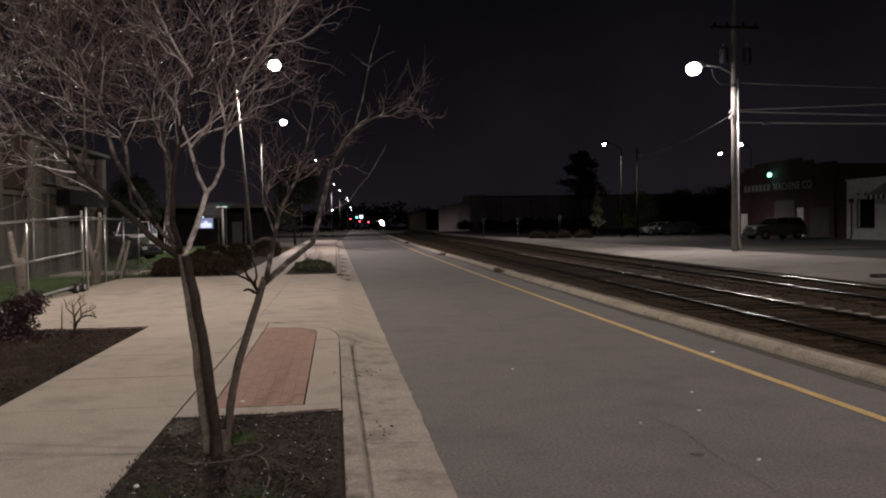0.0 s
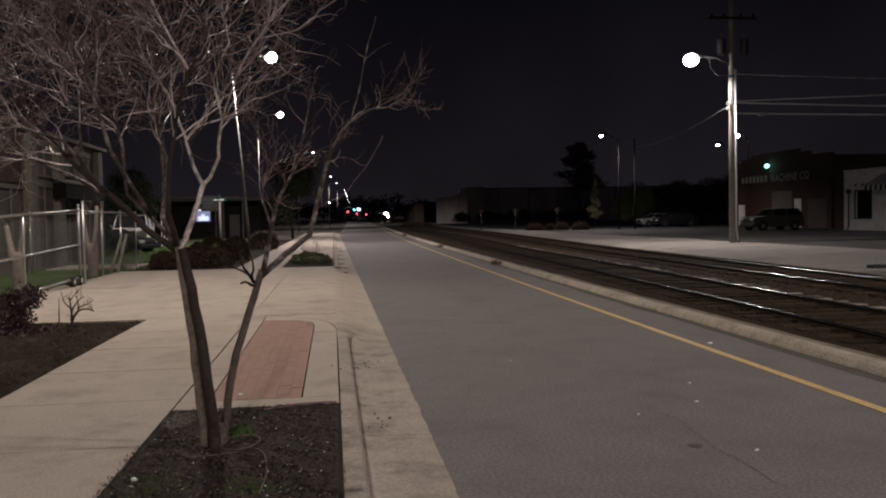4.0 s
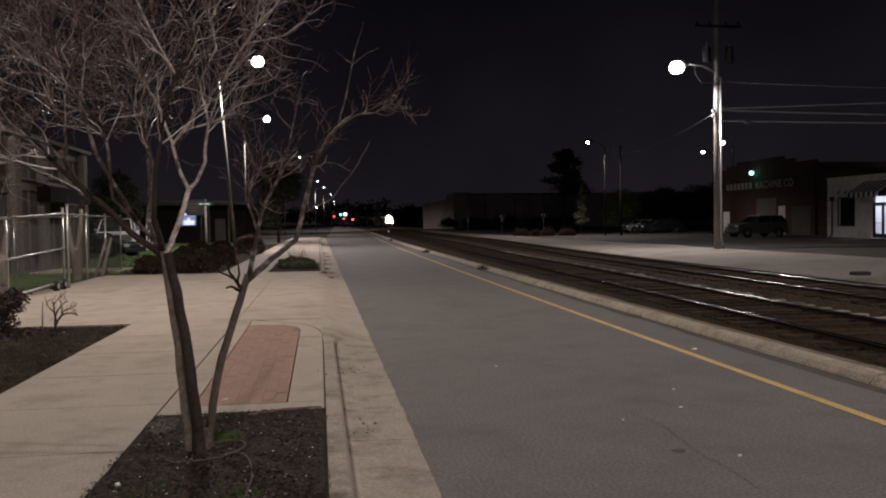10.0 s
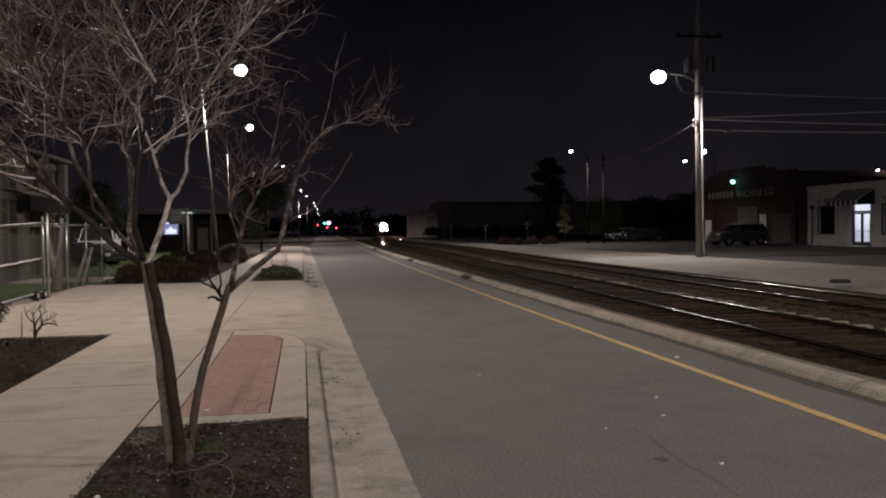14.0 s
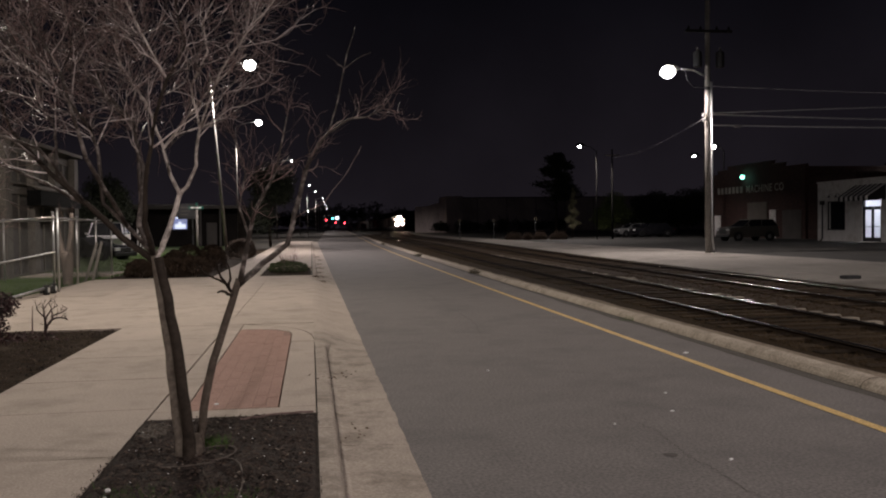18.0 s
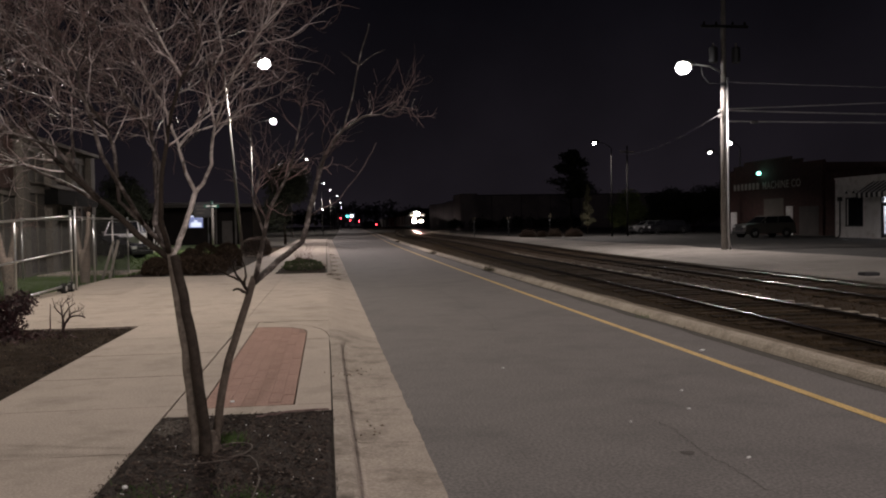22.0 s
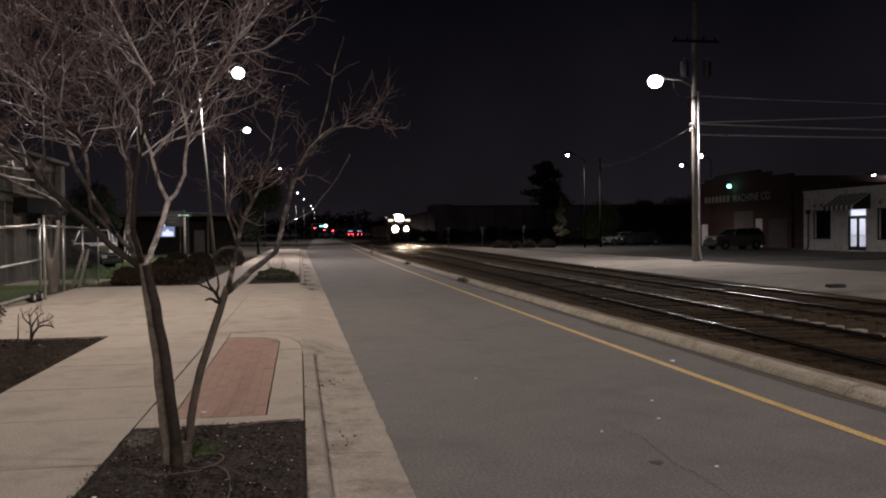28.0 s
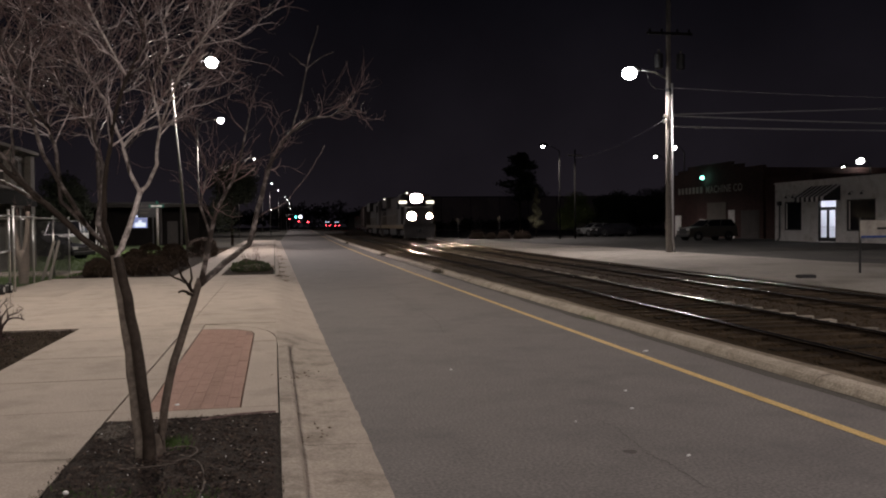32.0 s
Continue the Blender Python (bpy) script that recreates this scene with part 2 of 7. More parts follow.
# ---------------------------------------------------------------- mesh helpers
class Shape:
    """A growing mesh: vertices and faces."""

    def __init__(self):
        self.v, self.f = [], []

    def box(self, x0, x1, y0, y1, z0, z1):
        k = len(self.v)
        self.v += [(x, y, z) for z in (z0, z1) for y in (y0, y1) for x in (x0, x1)]
        self.f += [tuple(k + i for i in q) for q in ((0, 2, 3, 1), (4, 5, 7, 6), (0, 1, 5, 4), (2, 6, 7, 3), (0, 4, 6, 2), (1, 3, 7, 5))]
        return self

    def poly(self, pts):
        k = len(self.v)
        self.v += [tuple(p) for p in pts]
        self.f.append(tuple(range(k, k + len(pts))))
        return self

    def prism(self, outline, z0, z1):
        """A flat outline (counter-clockwise) pulled up from z0 to z1."""
        k, m = len(self.v), len(outline)
        self.v += [(x, y, z0) for x, y in outline] + [(x, y, z1) for x, y in outline]
        self.f += [tuple(range(k + m - 1, k - 1, -1)), tuple(range(k + m, k + 2 * m))]
        self.f += [(k + i, k + (i + 1) % m, k + m + (i + 1) % m, k + m + i) for i in range(m)]
        return self

    def tube(self, pts, radii, n=8, cap=True):
        pts = [Vector(p) for p in pts]
        k = len(self.v)
        side = None
        for i, p in enumerate(pts):
            d = (pts[min(i + 1, len(pts) - 1)] - pts[max(i - 1, 0)])
            d = d.normalized() if d.length > 1e-9 else Vector((0, 0, 1))
            if side is None:
                side = d.cross(Vector((0.31, 0.95, 0.11)) if abs(d.y) < 0.9 else Vector((1, 0, 0)))
            side = (side - d * side.dot(d)).normalized()
            up = d.cross(side)
            r = radii[i] if isinstance(radii, (list, tuple)) else radii
            for j in range(n):
                a = 2 * math.pi * j / n
                self.v.append(tuple(p + side * (r * math.cos(a)) + up * (r * math.sin(a))))
        for i in range(len(pts) - 1):
            for j in range(n):
                a, b = k + i * n + j, k + i * n + (j + 1) % n
                self.f.append((a, b, b + n, a + n))
        if cap:
            self.f.append(tuple(range(k + n - 1, k - 1, -1)))
            e = k + (len(pts) - 1) * n
            self.f.append(tuple(range(e, e + n)))
        return self

    def sweep(self, profile, path, close=True):
        """A profile of (across, up) swept along stations (x, y, z, ax, ay), ax, ay being the way across."""
        k, m = len(self.v), len(profile)
        for x, y, z, ax, ay in path:
            self.v += [(x + ax * u, y + ay * u, z + w) for u, w in profile]
        for i in range(len(path) - 1):
            for j in range(m if close else m - 1):
                a, b = k + i * m + j, k + i * m + (j + 1) % m
                self.f.append((a, b, b + m, a + m))
        if close:
            self.f.append(tuple(range(k + m - 1, k - 1, -1)))
            e = k + (len(path) - 1) * m
            self.f.append(tuple(range(e, e + m)))
        return self

    def ball(self, c, r, n=10, flat=1.0):
        rings = max(4, n // 2)
        k = len(self.v)
        for i in range(1, rings):
            a = math.pi * i / rings
            for j in range(n):
                b = 2 * math.pi * j / n
                self.v.append((c[0] + r * math.sin(a) * math.cos(b), c[1] + r * math.sin(a) * math.sin(b), c[2] + r * flat * math.cos(a)))
        for i in range(rings - 2):
            for j in range(n):
                a, b = k + i * n + j, k + i * n + (j + 1) % n
                self.f.append((a, a + n, b + n, b))
        self.f.append(tuple(k + j for j in range(n)))
        e = k + (rings - 2) * n
        self.f.append(tuple(e + j for j in range(n - 1, -1, -1)))
        return self


def part(name, shape, material, parent=None, label="", smooth=False, bevel=0.0, at=None):
    """One mesh object, under a thing or a part where parent is given."""
    me = bpy.data.meshes.new(name)
    me.from_pydata(shape.v, [], shape.f)
    bm = bmesh.new()
    bm.from_mesh(me)
    bmesh.ops.recalc_face_normals(bm, faces=bm.faces) if len(bm.faces) < 4000 else None
    if bevel:
        bmesh.ops.bevel(bm, geom=list(bm.edges), offset=bevel, segments=2, profile=0.6, affect="EDGES", clamp_overlap=True)
    bm.to_mesh(me)
    bm.free()
    if smooth:
        me.shade_smooth()
    me.materials.append(material)
    ob = new(name, me)
    if parent is not None:
        ob.parent = parent
    if at is not None:
        ob.matrix_basis = at
    if label:
        ob["label"] = label
    return ob


def thing(name, label, category, at=None, group="", kind=""):
    ob = new(name)
    ob.empty_display_size = 0.2
    if at is not None:
        ob.matrix_basis = at
    return tagged(ob, label, category, group, kind)


def shared(name, ob, parent, at):
    """Another piece on the mesh of ob."""
    o = new(name, ob.data)
    o.parent = parent
    o.matrix_basis = at
    return o


# ---------------------------------------------------------------- the plan
def bend(y):
    """How far the road's tracks side swings out at y along the street."""
    return 0.007 * y + 0.00015 * y * y if y < 90 else 1.845 + 0.034 * (y - 90)


FAR_TRACK = [(-60, 8.4), (-30, 9.55), (0, 10.82), (20, 11.62), (40, 12.2), (76, 13.1), (126, 14.85), (187, 20.4), (235, 24.9), (300, 28.2), (367, 27.6), (430, 25.6), (520, 25.0), (640, 27.0), (800, 32)]


def far_track(y):
    """The far track's middle line: x at y."""
    p = FAR_TRACK
    i = max(1, min(len(p) - 3, next((k for k in range(len(p)) if p[k][0] > y), len(p)) - 1))
    (y0, x0), (y1, x1), (y2, x2), (y3, x3) = p[i - 1:i + 3]
    h, s = y2 - y1, (y - y1) / (y2 - y1)
    m1, m2 = (x2 - x0) / (y2 - y0) * h, (x3 - x1) / (y3 - y1) * h
    return (2 * s**3 - 3 * s**2 + 1) * x1 + (s**3 - 2 * s**2 + s) * m1 + (-2 * s**3 + 3 * s**2) * x2 + (s**3 - s**2) * m2


def grade(y):
    """How far the line lies under its far level: it dips towards the eye."""
    u = min(1.0, max(0.0, (y - 34) / 40))
    return -0.21 * (1 - u * u * (3 - 2 * u))


def across(y):
    d = far_track(y + 0.5) - far_track(y - 0.5)
    n = math.hypot(1, d)
    return 1 / n, -d / n


def stations(y0, y1, step, off=0.0, z=0.0):
    out = []
    k = max(1, round((y1 - y0) / step))
    for i in range(k + 1):
        y = y0 + (y1 - y0) * i / k
        ax, ay = across(y)
        out.append((far_track(y) + ax * off, y + ay * off, z + grade(y), ax, ay))
    return out


NEAR = -3.7  # the near track lies this far from the far one
RAIL_TOP = 0.27

# ---------------------------------------------------------------- ground, road, kerbs, pavement
def ground_sheet():
    s = Shape().poly([(-1500, -600, -0.1), (1500, -600, -0.1), (1500, 3000, -0.1), (-1500, 3000, -0.1)])
    tagged(part("ground", s, DIRT), "dark bare ground at night", "ground", kind="structure")


def left_edge(y):
    ragged = 0.014 * noise.noise((y * 2.6, 4.2, 0)) + 0.018 * noise.noise((y * 8.0, 9.2, 0)) if y < 40 else 0.0
    return 0.68 + max(0.0, y - 95) * 0.02 + ragged


def strip(name, xa, xb, ys, z, material, label, category):
    s = Shape()
    for y in ys:
        s.v += [(xa(y), y, z), (xb(y), y, z)]
    s.f = [(2 * i, 2 * i + 1, 2 * i + 3, 2 * i + 2) for i in range(len(ys) - 1)]
    return tagged(part(name, s, material), label, category, kind="structure")


LONG = [-40 + 4 * i for i in range(45)] + [150 + 15 * i for i in range(31)]


def road():
    fine = [-4 + 0.12 * i for i in range(370)]
    r = strip("road", left_edge, lambda y: 5.2 + bend(y), [y for y in LONG if y < -4] + fine + [y for y in LONG if y > 40.4], 0.0, ASPHALT, "worn grey asphalt road with one yellow edge line", "road")
    s = Shape()
    for y in LONG:
        x = 4.26 + bend(y)
        s.v += [(x - 0.052, y, 0.004), (x + 0.052, y, 0.004)]
    s.f = [(2 * i, 2 * i + 1, 2 * i + 3, 2 * i + 2) for i in range(len(LONG) - 1)]
    part("edge_line", s, YELLOW, r, "worn yellow painted edge line")


def kerb_right():
    """Rounded kerb stones cast in 3 m lengths between the road and the tracks."""
    k = thing("kerb", "rounded pale concrete kerb beside the tracks", "kerb", kind="structure")
    prof = [(-0.02, -0.05), (0.0, 0.025), (0.04, 0.068), (0.1, 0.092), (0.2, 0.096), (0.265, 0.078), (0.295, -0.05)]
    y = -8.0
    while y < 160:
        step = 3.05 if y < 60 else 12
        lo, hi = y + 0.012, y + step - 0.012
        dz = random.uniform(-0.008, 0.008)
        dx = random.uniform(-0.012, 0.012)
        st = [(5.12 + bend(q) + dx, q, dz, 1, 0) for q in (lo, (lo + hi) / 2, hi)]
        part("kerb_stone", Shape().sweep(prof, st), KERB, k)
        y += step


def pavement():
    p = thing("pavement", "pale concrete pavement slabs with tooled joints", "pavement", kind="structure")
    g = 0.008
    z = 0.15

    def slab(x0, x1, y0, y1, name="slab"):
        g = 0.004 if 12.9 < y0 < 26 else 0.008
        part(name, Shape().prism([(x0 + g, y0 + g), (x1 - g, y0 + g), (x1 - g, y1 - g), (x0 + g, y1 - g)], -0.02, z + random.uniform(-0.003, 0.003)), CONCRETE, p)

    # the walk, slab by slab
    joints = [-13.5, -12.0, -10.5, -9.0, -7.5, -6.0, -4.5, -3.0, -1.5, 0.0, 1.45, 2.85, 4.2, 5.6, 7.05, 8.5, 10.0, 11.5, 13.0]
    for a, b in zip(joints, joints[1:]):
        slab(-2.8, -1.27, a, b)
    # behind the brick pad
    slab(-1.27, 0.02, 6.62, 6.9)
    slab(-1.27, -1.03, 6.9, 9.9), slab(-1.27, -1.03, 9.9, 12.3)
    slab(-0.29, 0.02, 6.9, 10.9)
    # the rounded far corner of the pad's surround
    turn = [(-1.03, 13.0 - g), (-1.03, 12.36), (-0.8, 12.34), (-0.5, 12.2), (-0.33, 11.95), (-0.282, 11.7), (-0.282, 10.908), (0.012, 10.908), (0.0, 11.2), (-0.04, 11.6), (-0.12, 11.95), (-0.24, 12.25), (-0.42, 12.52), (-0.66, 12.75), (-0.9, 12.9)]
    part("slab", Shape().prism(turn[::-1], -0.02, z), CONCRETE, p)
    part("slab", Shape().prism([(-1.26, 12.308), (-1.04, 12.308), (-1.04, 12.99), (-1.26, 12.99)], -0.02, z), CONCRETE, p)
    part("slab", Shape().prism([(-0.88, 12.99), (-0.645, 12.765), (-0.4, 12.53), (-0.22, 12.26), (-0.1, 11.96), (-0.02, 11.61), (0.012, 11.25), (0.012, 12.99)][::-1], -0.02, z - 0.002), CONCRETE, p)
    # the driveway apron
    xs = [-6.4, -4.6, -2.8, -1.27, 0.0205]
    ys = [13.0, 16.3, 19.6, 22.9, 26.2]
    for a, b in zip(xs, xs[1:]):
        for c, d in zip(ys, ys[1:]):
            slab(a, b, c, d)
    # a short cross path behind the yard
    slab(-9.3, -7.9, 28.6, 31.2), slab(-7.9, -6.5, 28.6, 31.2)
    # the walk beyond the apron
    y = 26.2
    while y < 92:
        step = 3.0 if y < 60 else 8
        slab(-3.0, -1.6, y, y + step)
        if y > 31:
            slab(-1.6, 0.0, y, y + step)
        y += step
    return p


def gutter():
    """Kerb and gutter along the pavement, cast in lengths; the kerb dips at the driveway."""
    k = thing("gutter", "pale concrete kerb and gutter with dirt along it", "gutter", kind="structure")
    prof = [(0.025, -0.05), (0.025, 0.152), (0.122, 0.152), (0.144, 0.142), (0.157, 0.118), (0.171, 0.03), (0.22, 0.012), (0.6, 0.004), (0.76, -0.008), (0.76, -0.05)]
    flat = [(0.012, -0.05), (0.012, 0.149), (0.09, 0.14), (0.14, 0.13), (0.18, 0.118), (0.24, 0.098), (0.33, 0.068), (0.6, 0.006), (0.76, -0.008), (0.76, -0.05)]
    cuts = [-13.5, -9.15, -6.1, -3.05, 0.0, 3.05, 6.1, 8.35, 10.3, 11.9, 15, 18, 21, 23.6, 24.9, 28, 31, 34, 37, 40, 46, 52, 58, 64, 72, 80, 90, 100]
    m = len(prof)

    def dip(y):
        """0 where the kerb stands, 1 where it lies flat."""
        u = min(1, max(0, (y - 10.25) / 0.85)) if y < 17 else min(1, max(0, (24.9 - y) / 1.3))
        return u * u * (3 - 2 * u)

    for a, b in zip(cuts, cuts[1:]):
        s = Shape()
        n = 9 if dip(a) != dip(b) else 2
        for i in range(n):
            y = a + 0.006 + (b - a - 0.012) * i / (n - 1)
            w = dip(y)
            s.v += [(p[0] + (q[0] - p[0]) * w, y, p[1] + (q[1] - p[1]) * w) for p, q in zip(prof, flat)]
        for i in range(n - 1):
            s.f += [(i * m + j, i * m + (j + 1) % m, (i + 1) * m + (j + 1) % m, (i + 1) * m + j) for j in range(m)]
        s.f += [tuple(range(m - 1, -1, -1)), tuple(range((n - 1) * m, n * m))]
        part("gutter_length", s, CONCRETE if 11.5 < a < 23 else GUTTER, k)


def uneven(x0, x1, y0, y1, nx, ny, z, amp, scale):
    s = Shape()
    for j in range(ny + 1):
        for i in range(nx + 1):
            x, y = x0 + (x1 - x0) * i / nx, y0 + (y1 - y0) * j / ny
            edge = min(i, nx - i, j, ny - j)
            h = noise.fractal((x * scale, y * scale, 3.1), 0.9, 2.0, 4) * amp + (0.03 if edge > 1 else 0)
            s.v.append((x, y, z + h if edge else z + 0.026 + 0.4 * h))
    for j in range(ny):
        for i in range(nx):
            a = j * (nx + 1) + i
            s.f.append((a, a + 1, a + nx + 2, a + nx + 1))
    return s


def beds():
    tagged(part("tree_bed", uneven(-1.27, 0.034, -13.5, 6.62, 60, 620, 0.125, 0.03, 6), MULCH, smooth=True),
           "dark bark mulch in the tree strip", "mulch bed", kind="structure")
    tagged(part("shrub_bed", uneven(-9.6, -2.8, -13.5, 13.0, 110, 420, 0.1, 0.05, 4), SOIL, smooth=True),
           "dark soil bed beside the pavement", "soil bed", kind="structure")
    tagged(part("hedge_bed", uneven(-6.2, -3.0, 26.25, 60, 40, 200, 0.1, 0.03, 2), SOIL, smooth=True),
           "dark soil bed under the clipped hedges", "soil bed", kind="structure")
    tagged(part("planter_bed", uneven(-1.58, -0.04, 26.25, 31, 20, 50, 0.12, 0.03, 3), SOIL, smooth=True),
           "dark soil in the kerbside planter", "soil bed", kind="structure")
    tagged(part("verge", uneven(-40, -6.4, 26.3, 92, 60, 90, 0.08, 0.03, 1), GRASSY, smooth=True),
           "short green grass behind the pavement", "grass", kind="structure")
    tagged(part("yard", uneven(-40, -6.45, 13, 26.2, 60, 40, 0.1, 0.03, 1), GRASSY, smooth=True),
           "green grass in the fenced yard", "grass", kind="structure")


def brick_pad():
    pad = thing("brick_pad", "red brick paver pad let into the pavement", "brick paving", kind="structure")
    part("bedding", Shape().prism([(-1.025, 6.905), (-0.295, 6.905), (-0.295, 11.7), (-0.345, 11.95), (-0.51, 12.19), (-0.8, 12.33), (-1.025, 12.35)], 0.0, 0.1485), BRICKSAND, pad)
    m = part("brick", Shape().box(-0.0502, 0.0502, -0.0978, 0.0978, 0, 0.05), BRICKRED, pad, bevel=0.003, at=pose(-0.975, 7.01, 0.1))
    for i in range(7):
        for j in range(27):
            if i == j == 0:
                continue
            y = 7.01 + j * 0.2 - (0.1 if i % 2 and j else 0)
            if y > 12.25 - 0.75 * max(0.0, (i - 3.2) / 3) ** 2:
                continue
            shared("brick", m, pad, pose(-0.975 + i * 0.105, y, 0.1 + random.uniform(-0.0005, 0.003), rz=random.uniform(-0.7, 0.7)))


# ---------------------------------------------------------------- railway
def railway():
    bed = Shape()
    prof = [(-5.2, 0.0), (-5.1, 0.17), (-4.6, 0.155), (-3.7, 0.16), (-2.85, 0.155), (-2.7, 0.122), (-2.1, 0.118), (-1.3, 0.12), (-0.9, 0.155), (0, 0.16), (0.9, 0.16), (1.25, 0.19), (1.5, 0.24), (1.6, 0.0)]
    bed.sweep(prof, stations(-25, 110, 1.0) + stations(118, 700, 8.0), close=False)
    gap, sand = Shape(), Shape()
    ys = [-25 + 0.5 * i for i in range(400)]
    for y in ys:
        rim = (5.62 + bend(y) + 0.09 * noise.noise((y * 0.7, 0, 0)) + 0.05 * noise.noise((y * 2.9, 4, 0)), y, 0.075 + 0.1 * min(0.0, grade(y)))
        far = max(far_track(y) - 5.05, 5.75 + bend(y))
        sand.v += [(5.34 + bend(y), y, 0.078), rim]
        gap.v += [rim, (far, y, 0.172 + grade(y))]
    gap.f = sand.f = [(2 * i, 2 * i + 1, 2 * i + 3, 2 * i + 2) for i in range(len(ys) - 1)]
    tagged(part("sand_strip", sand, mat("sandy_grit", (0.14, 0.112, 0.084), (0.25, 0.205, 0.158), 0.95, 6, 50, 0.6, stain=(0.04, 0.03, 0.021), stain_scale=2.0, stain_amount=0.7, spec=0.2)), "pale sandy grit behind the kerb", "grit", kind="structure")
    tagged(part("ballast_shoulder", gap, BALLAST), "dark brown dirt between kerb and ballast", "ballast", kind="structure")
    tagged(part("ballast_bed", bed, BALLAST), "dark brown ballast bed under two tracks", "ballast", kind="structure")

    strip_ys = [-25 + 1.0 * i for i in range(150)]
    mid = Shape()
    for y in strip_ys:
        ax, ay = across(y)
        a, b = -2.3 + 0.12 * noise.noise((y * 0.5, 2, 0)), -1.15 + 0.15 * noise.noise((y * 0.4, 8, 0))
        g = grade(y)
        mid.v += [(far_track(y) + ax * a, y + ay * a, 0.135 + g), (far_track(y) - 1.8, y, (0.175 if y > 26 else 0.13) + g), (far_track(y) + ax * b, y + ay * b, 0.14 + g)]
    mid.f = [q for i in range(len(strip_ys) - 1) for q in ((3 * i, 3 * i + 1, 3 * i + 4, 3 * i + 3), (3 * i + 1, 3 * i + 2, 3 * i + 5, 3 * i + 4))]
    tagged(part("ballast_ridge", mid, PALEBALLAST), "pale stone ridge between the two tracks", "ballast", kind="structure")

    head = [(-0.036, -0.034), (-0.037, -0.013), (-0.032, -0.005), (-0.02, -0.0015), (0, 0), (0.02, -0.0015), (0.032, -0.005), (0.037, -0.013), (0.036, -0.034)]
    foot = [(-0.07, -0.165), (-0.07, -0.15), (-0.012, -0.13), (-0.012, -0.035), (0.012, -0.035), (0.012, -0.13), (0.07, -0.15), (0.07, -0.165)]
    tie_mesh = None
    for off in (NEAR, 0.0):
        t = thing("railway_track", "standard railway track of steel rails on dark wooden ties", "railway track", kind="structure", group="railway tracks")
        for side in (-0.7535, 0.7535):
            st = stations(-25, 110, 1.0, off + side, RAIL_TOP) + stations(118, 700, 8.0, off + side, RAIL_TOP)
            rail = part("rail", Shape().sweep(foot, st), RAILRUST, t, "rusty steel rail with a polished head")
            part("rail_head", Shape().sweep(head, st), RAILTOP, rail, "polished steel running surface", smooth=True)
        y = 2.0
        i = 0
        rest = Shape()
        while y < 110:
            ax, ay = across(y)
            a = math.degrees(math.atan2(ay, ax))
            x, yy = far_track(y) + ax * off, y + ay * off
            at = pose(x + random.uniform(-0.04, 0.04), yy, 0.06 + grade(y), rz=a + random.uniform(-1, 1))
            if i < 140:
                if i == 0:
                    tie_mesh = part("tie", Shape().box(-1.28, 1.28, -0.11, 0.11, -0.05, 0.128), TIE if off else PALETIE, t, bevel=0.012, at=at)
                else:
                    shared("tie", tie_mesh, t, at @ pose(0, 0, random.uniform(-0.012, 0.012)))
            else:
                k = len(rest.v)
                rest.box(-1.28, 1.28, -0.11, 0.11, -0.05, 0.12)
                rest.v[k:] = [tuple(at @ Vector(v)) for v in rest.v[k:]]
            y += 0.53
            i += 1
        if off:
            ends = Shape()
            y = 2.0
            while y < 45:
                ax, ay = across(y)
                k = len(ends.v)
                wide = random.uniform(0.05, 0.1)
                ends.box(1.0 + random.uniform(-0.1, 0.1), 1.4 + random.uniform(-0.16, 0.1), -wide, wide, 0.02, 0.14 + random.uniform(-0.01, 0.012))
                at = pose(far_track(y) + ax * off, y + ay * off, 0.06 + grade(y), rz=math.degrees(math.atan2(ay, ax)))
                ends.v[k:] = [tuple(at @ Vector(v)) for v in ends.v[k:]]
                y += 0.53
            tagged(part("tie_ends", ends, PALEEND, t, "pale weathered tie ends"), kind="stuff")
        tagged(part("far_ties", rest, TIE if off else PALETIE, t), kind="stuff")
        plates = Shape()
        y = 2.0
        while y < 60:
            ax, ay = across(y)
            for side in (-0.7535, 0.7535):
                x, yy = far_track(y) + ax * (off + side), y + ay * (off + side)
                plates.box(x - 0.17, x + 0.17, yy - 0.09, yy + 0.09, 0.15 + grade(y), 0.182 + grade(y))
            y += 0.53
        tagged(part("tie_plates", plates, RAILRUST, t), kind="stuff")
    stones = Shape()
    rnd = random.Random(7)
    base = [(1, 0, 0), (-1, 0, 0), (0, 1, 0), (0, -1, 0), (0, 0, 1), (0, 0, -1)]
    faces = [(0, 2, 4), (2, 1, 4), (1, 3, 4), (3, 0, 4), (2, 0, 5), (1, 2, 5), (3, 1, 5), (0, 3, 5)]
    for _ in range(24000):
        y = 4 + 56 * rnd.random() ** 1.7
        u = rnd.uniform(-5.1, 1.5)
        low = 0.038 if -2.75 < u < -1.25 else 0.0
        ax, ay = across(y)
        x, yy = far_track(y) + ax * u, y + ay * u
        r = rnd.uniform(0.018, 0.045)
        z = 0.152 - low + rnd.uniform(0, 0.02) + grade(y)
        k = len(stones.v)
        stones.v += [(x + a * r * rnd.uniform(0.6, 1.3), yy + b * r * rnd.uniform(0.6, 1.3), z + c * r * rnd.uniform(0.5, 1)) for a, b, c in base]
        stones.f += [tuple(k + q for q in f) for f in faces]
    tagged(part("ballast_stones", stones, STONE), "loose grey brown ballast stones", "ballast", kind="stuff")


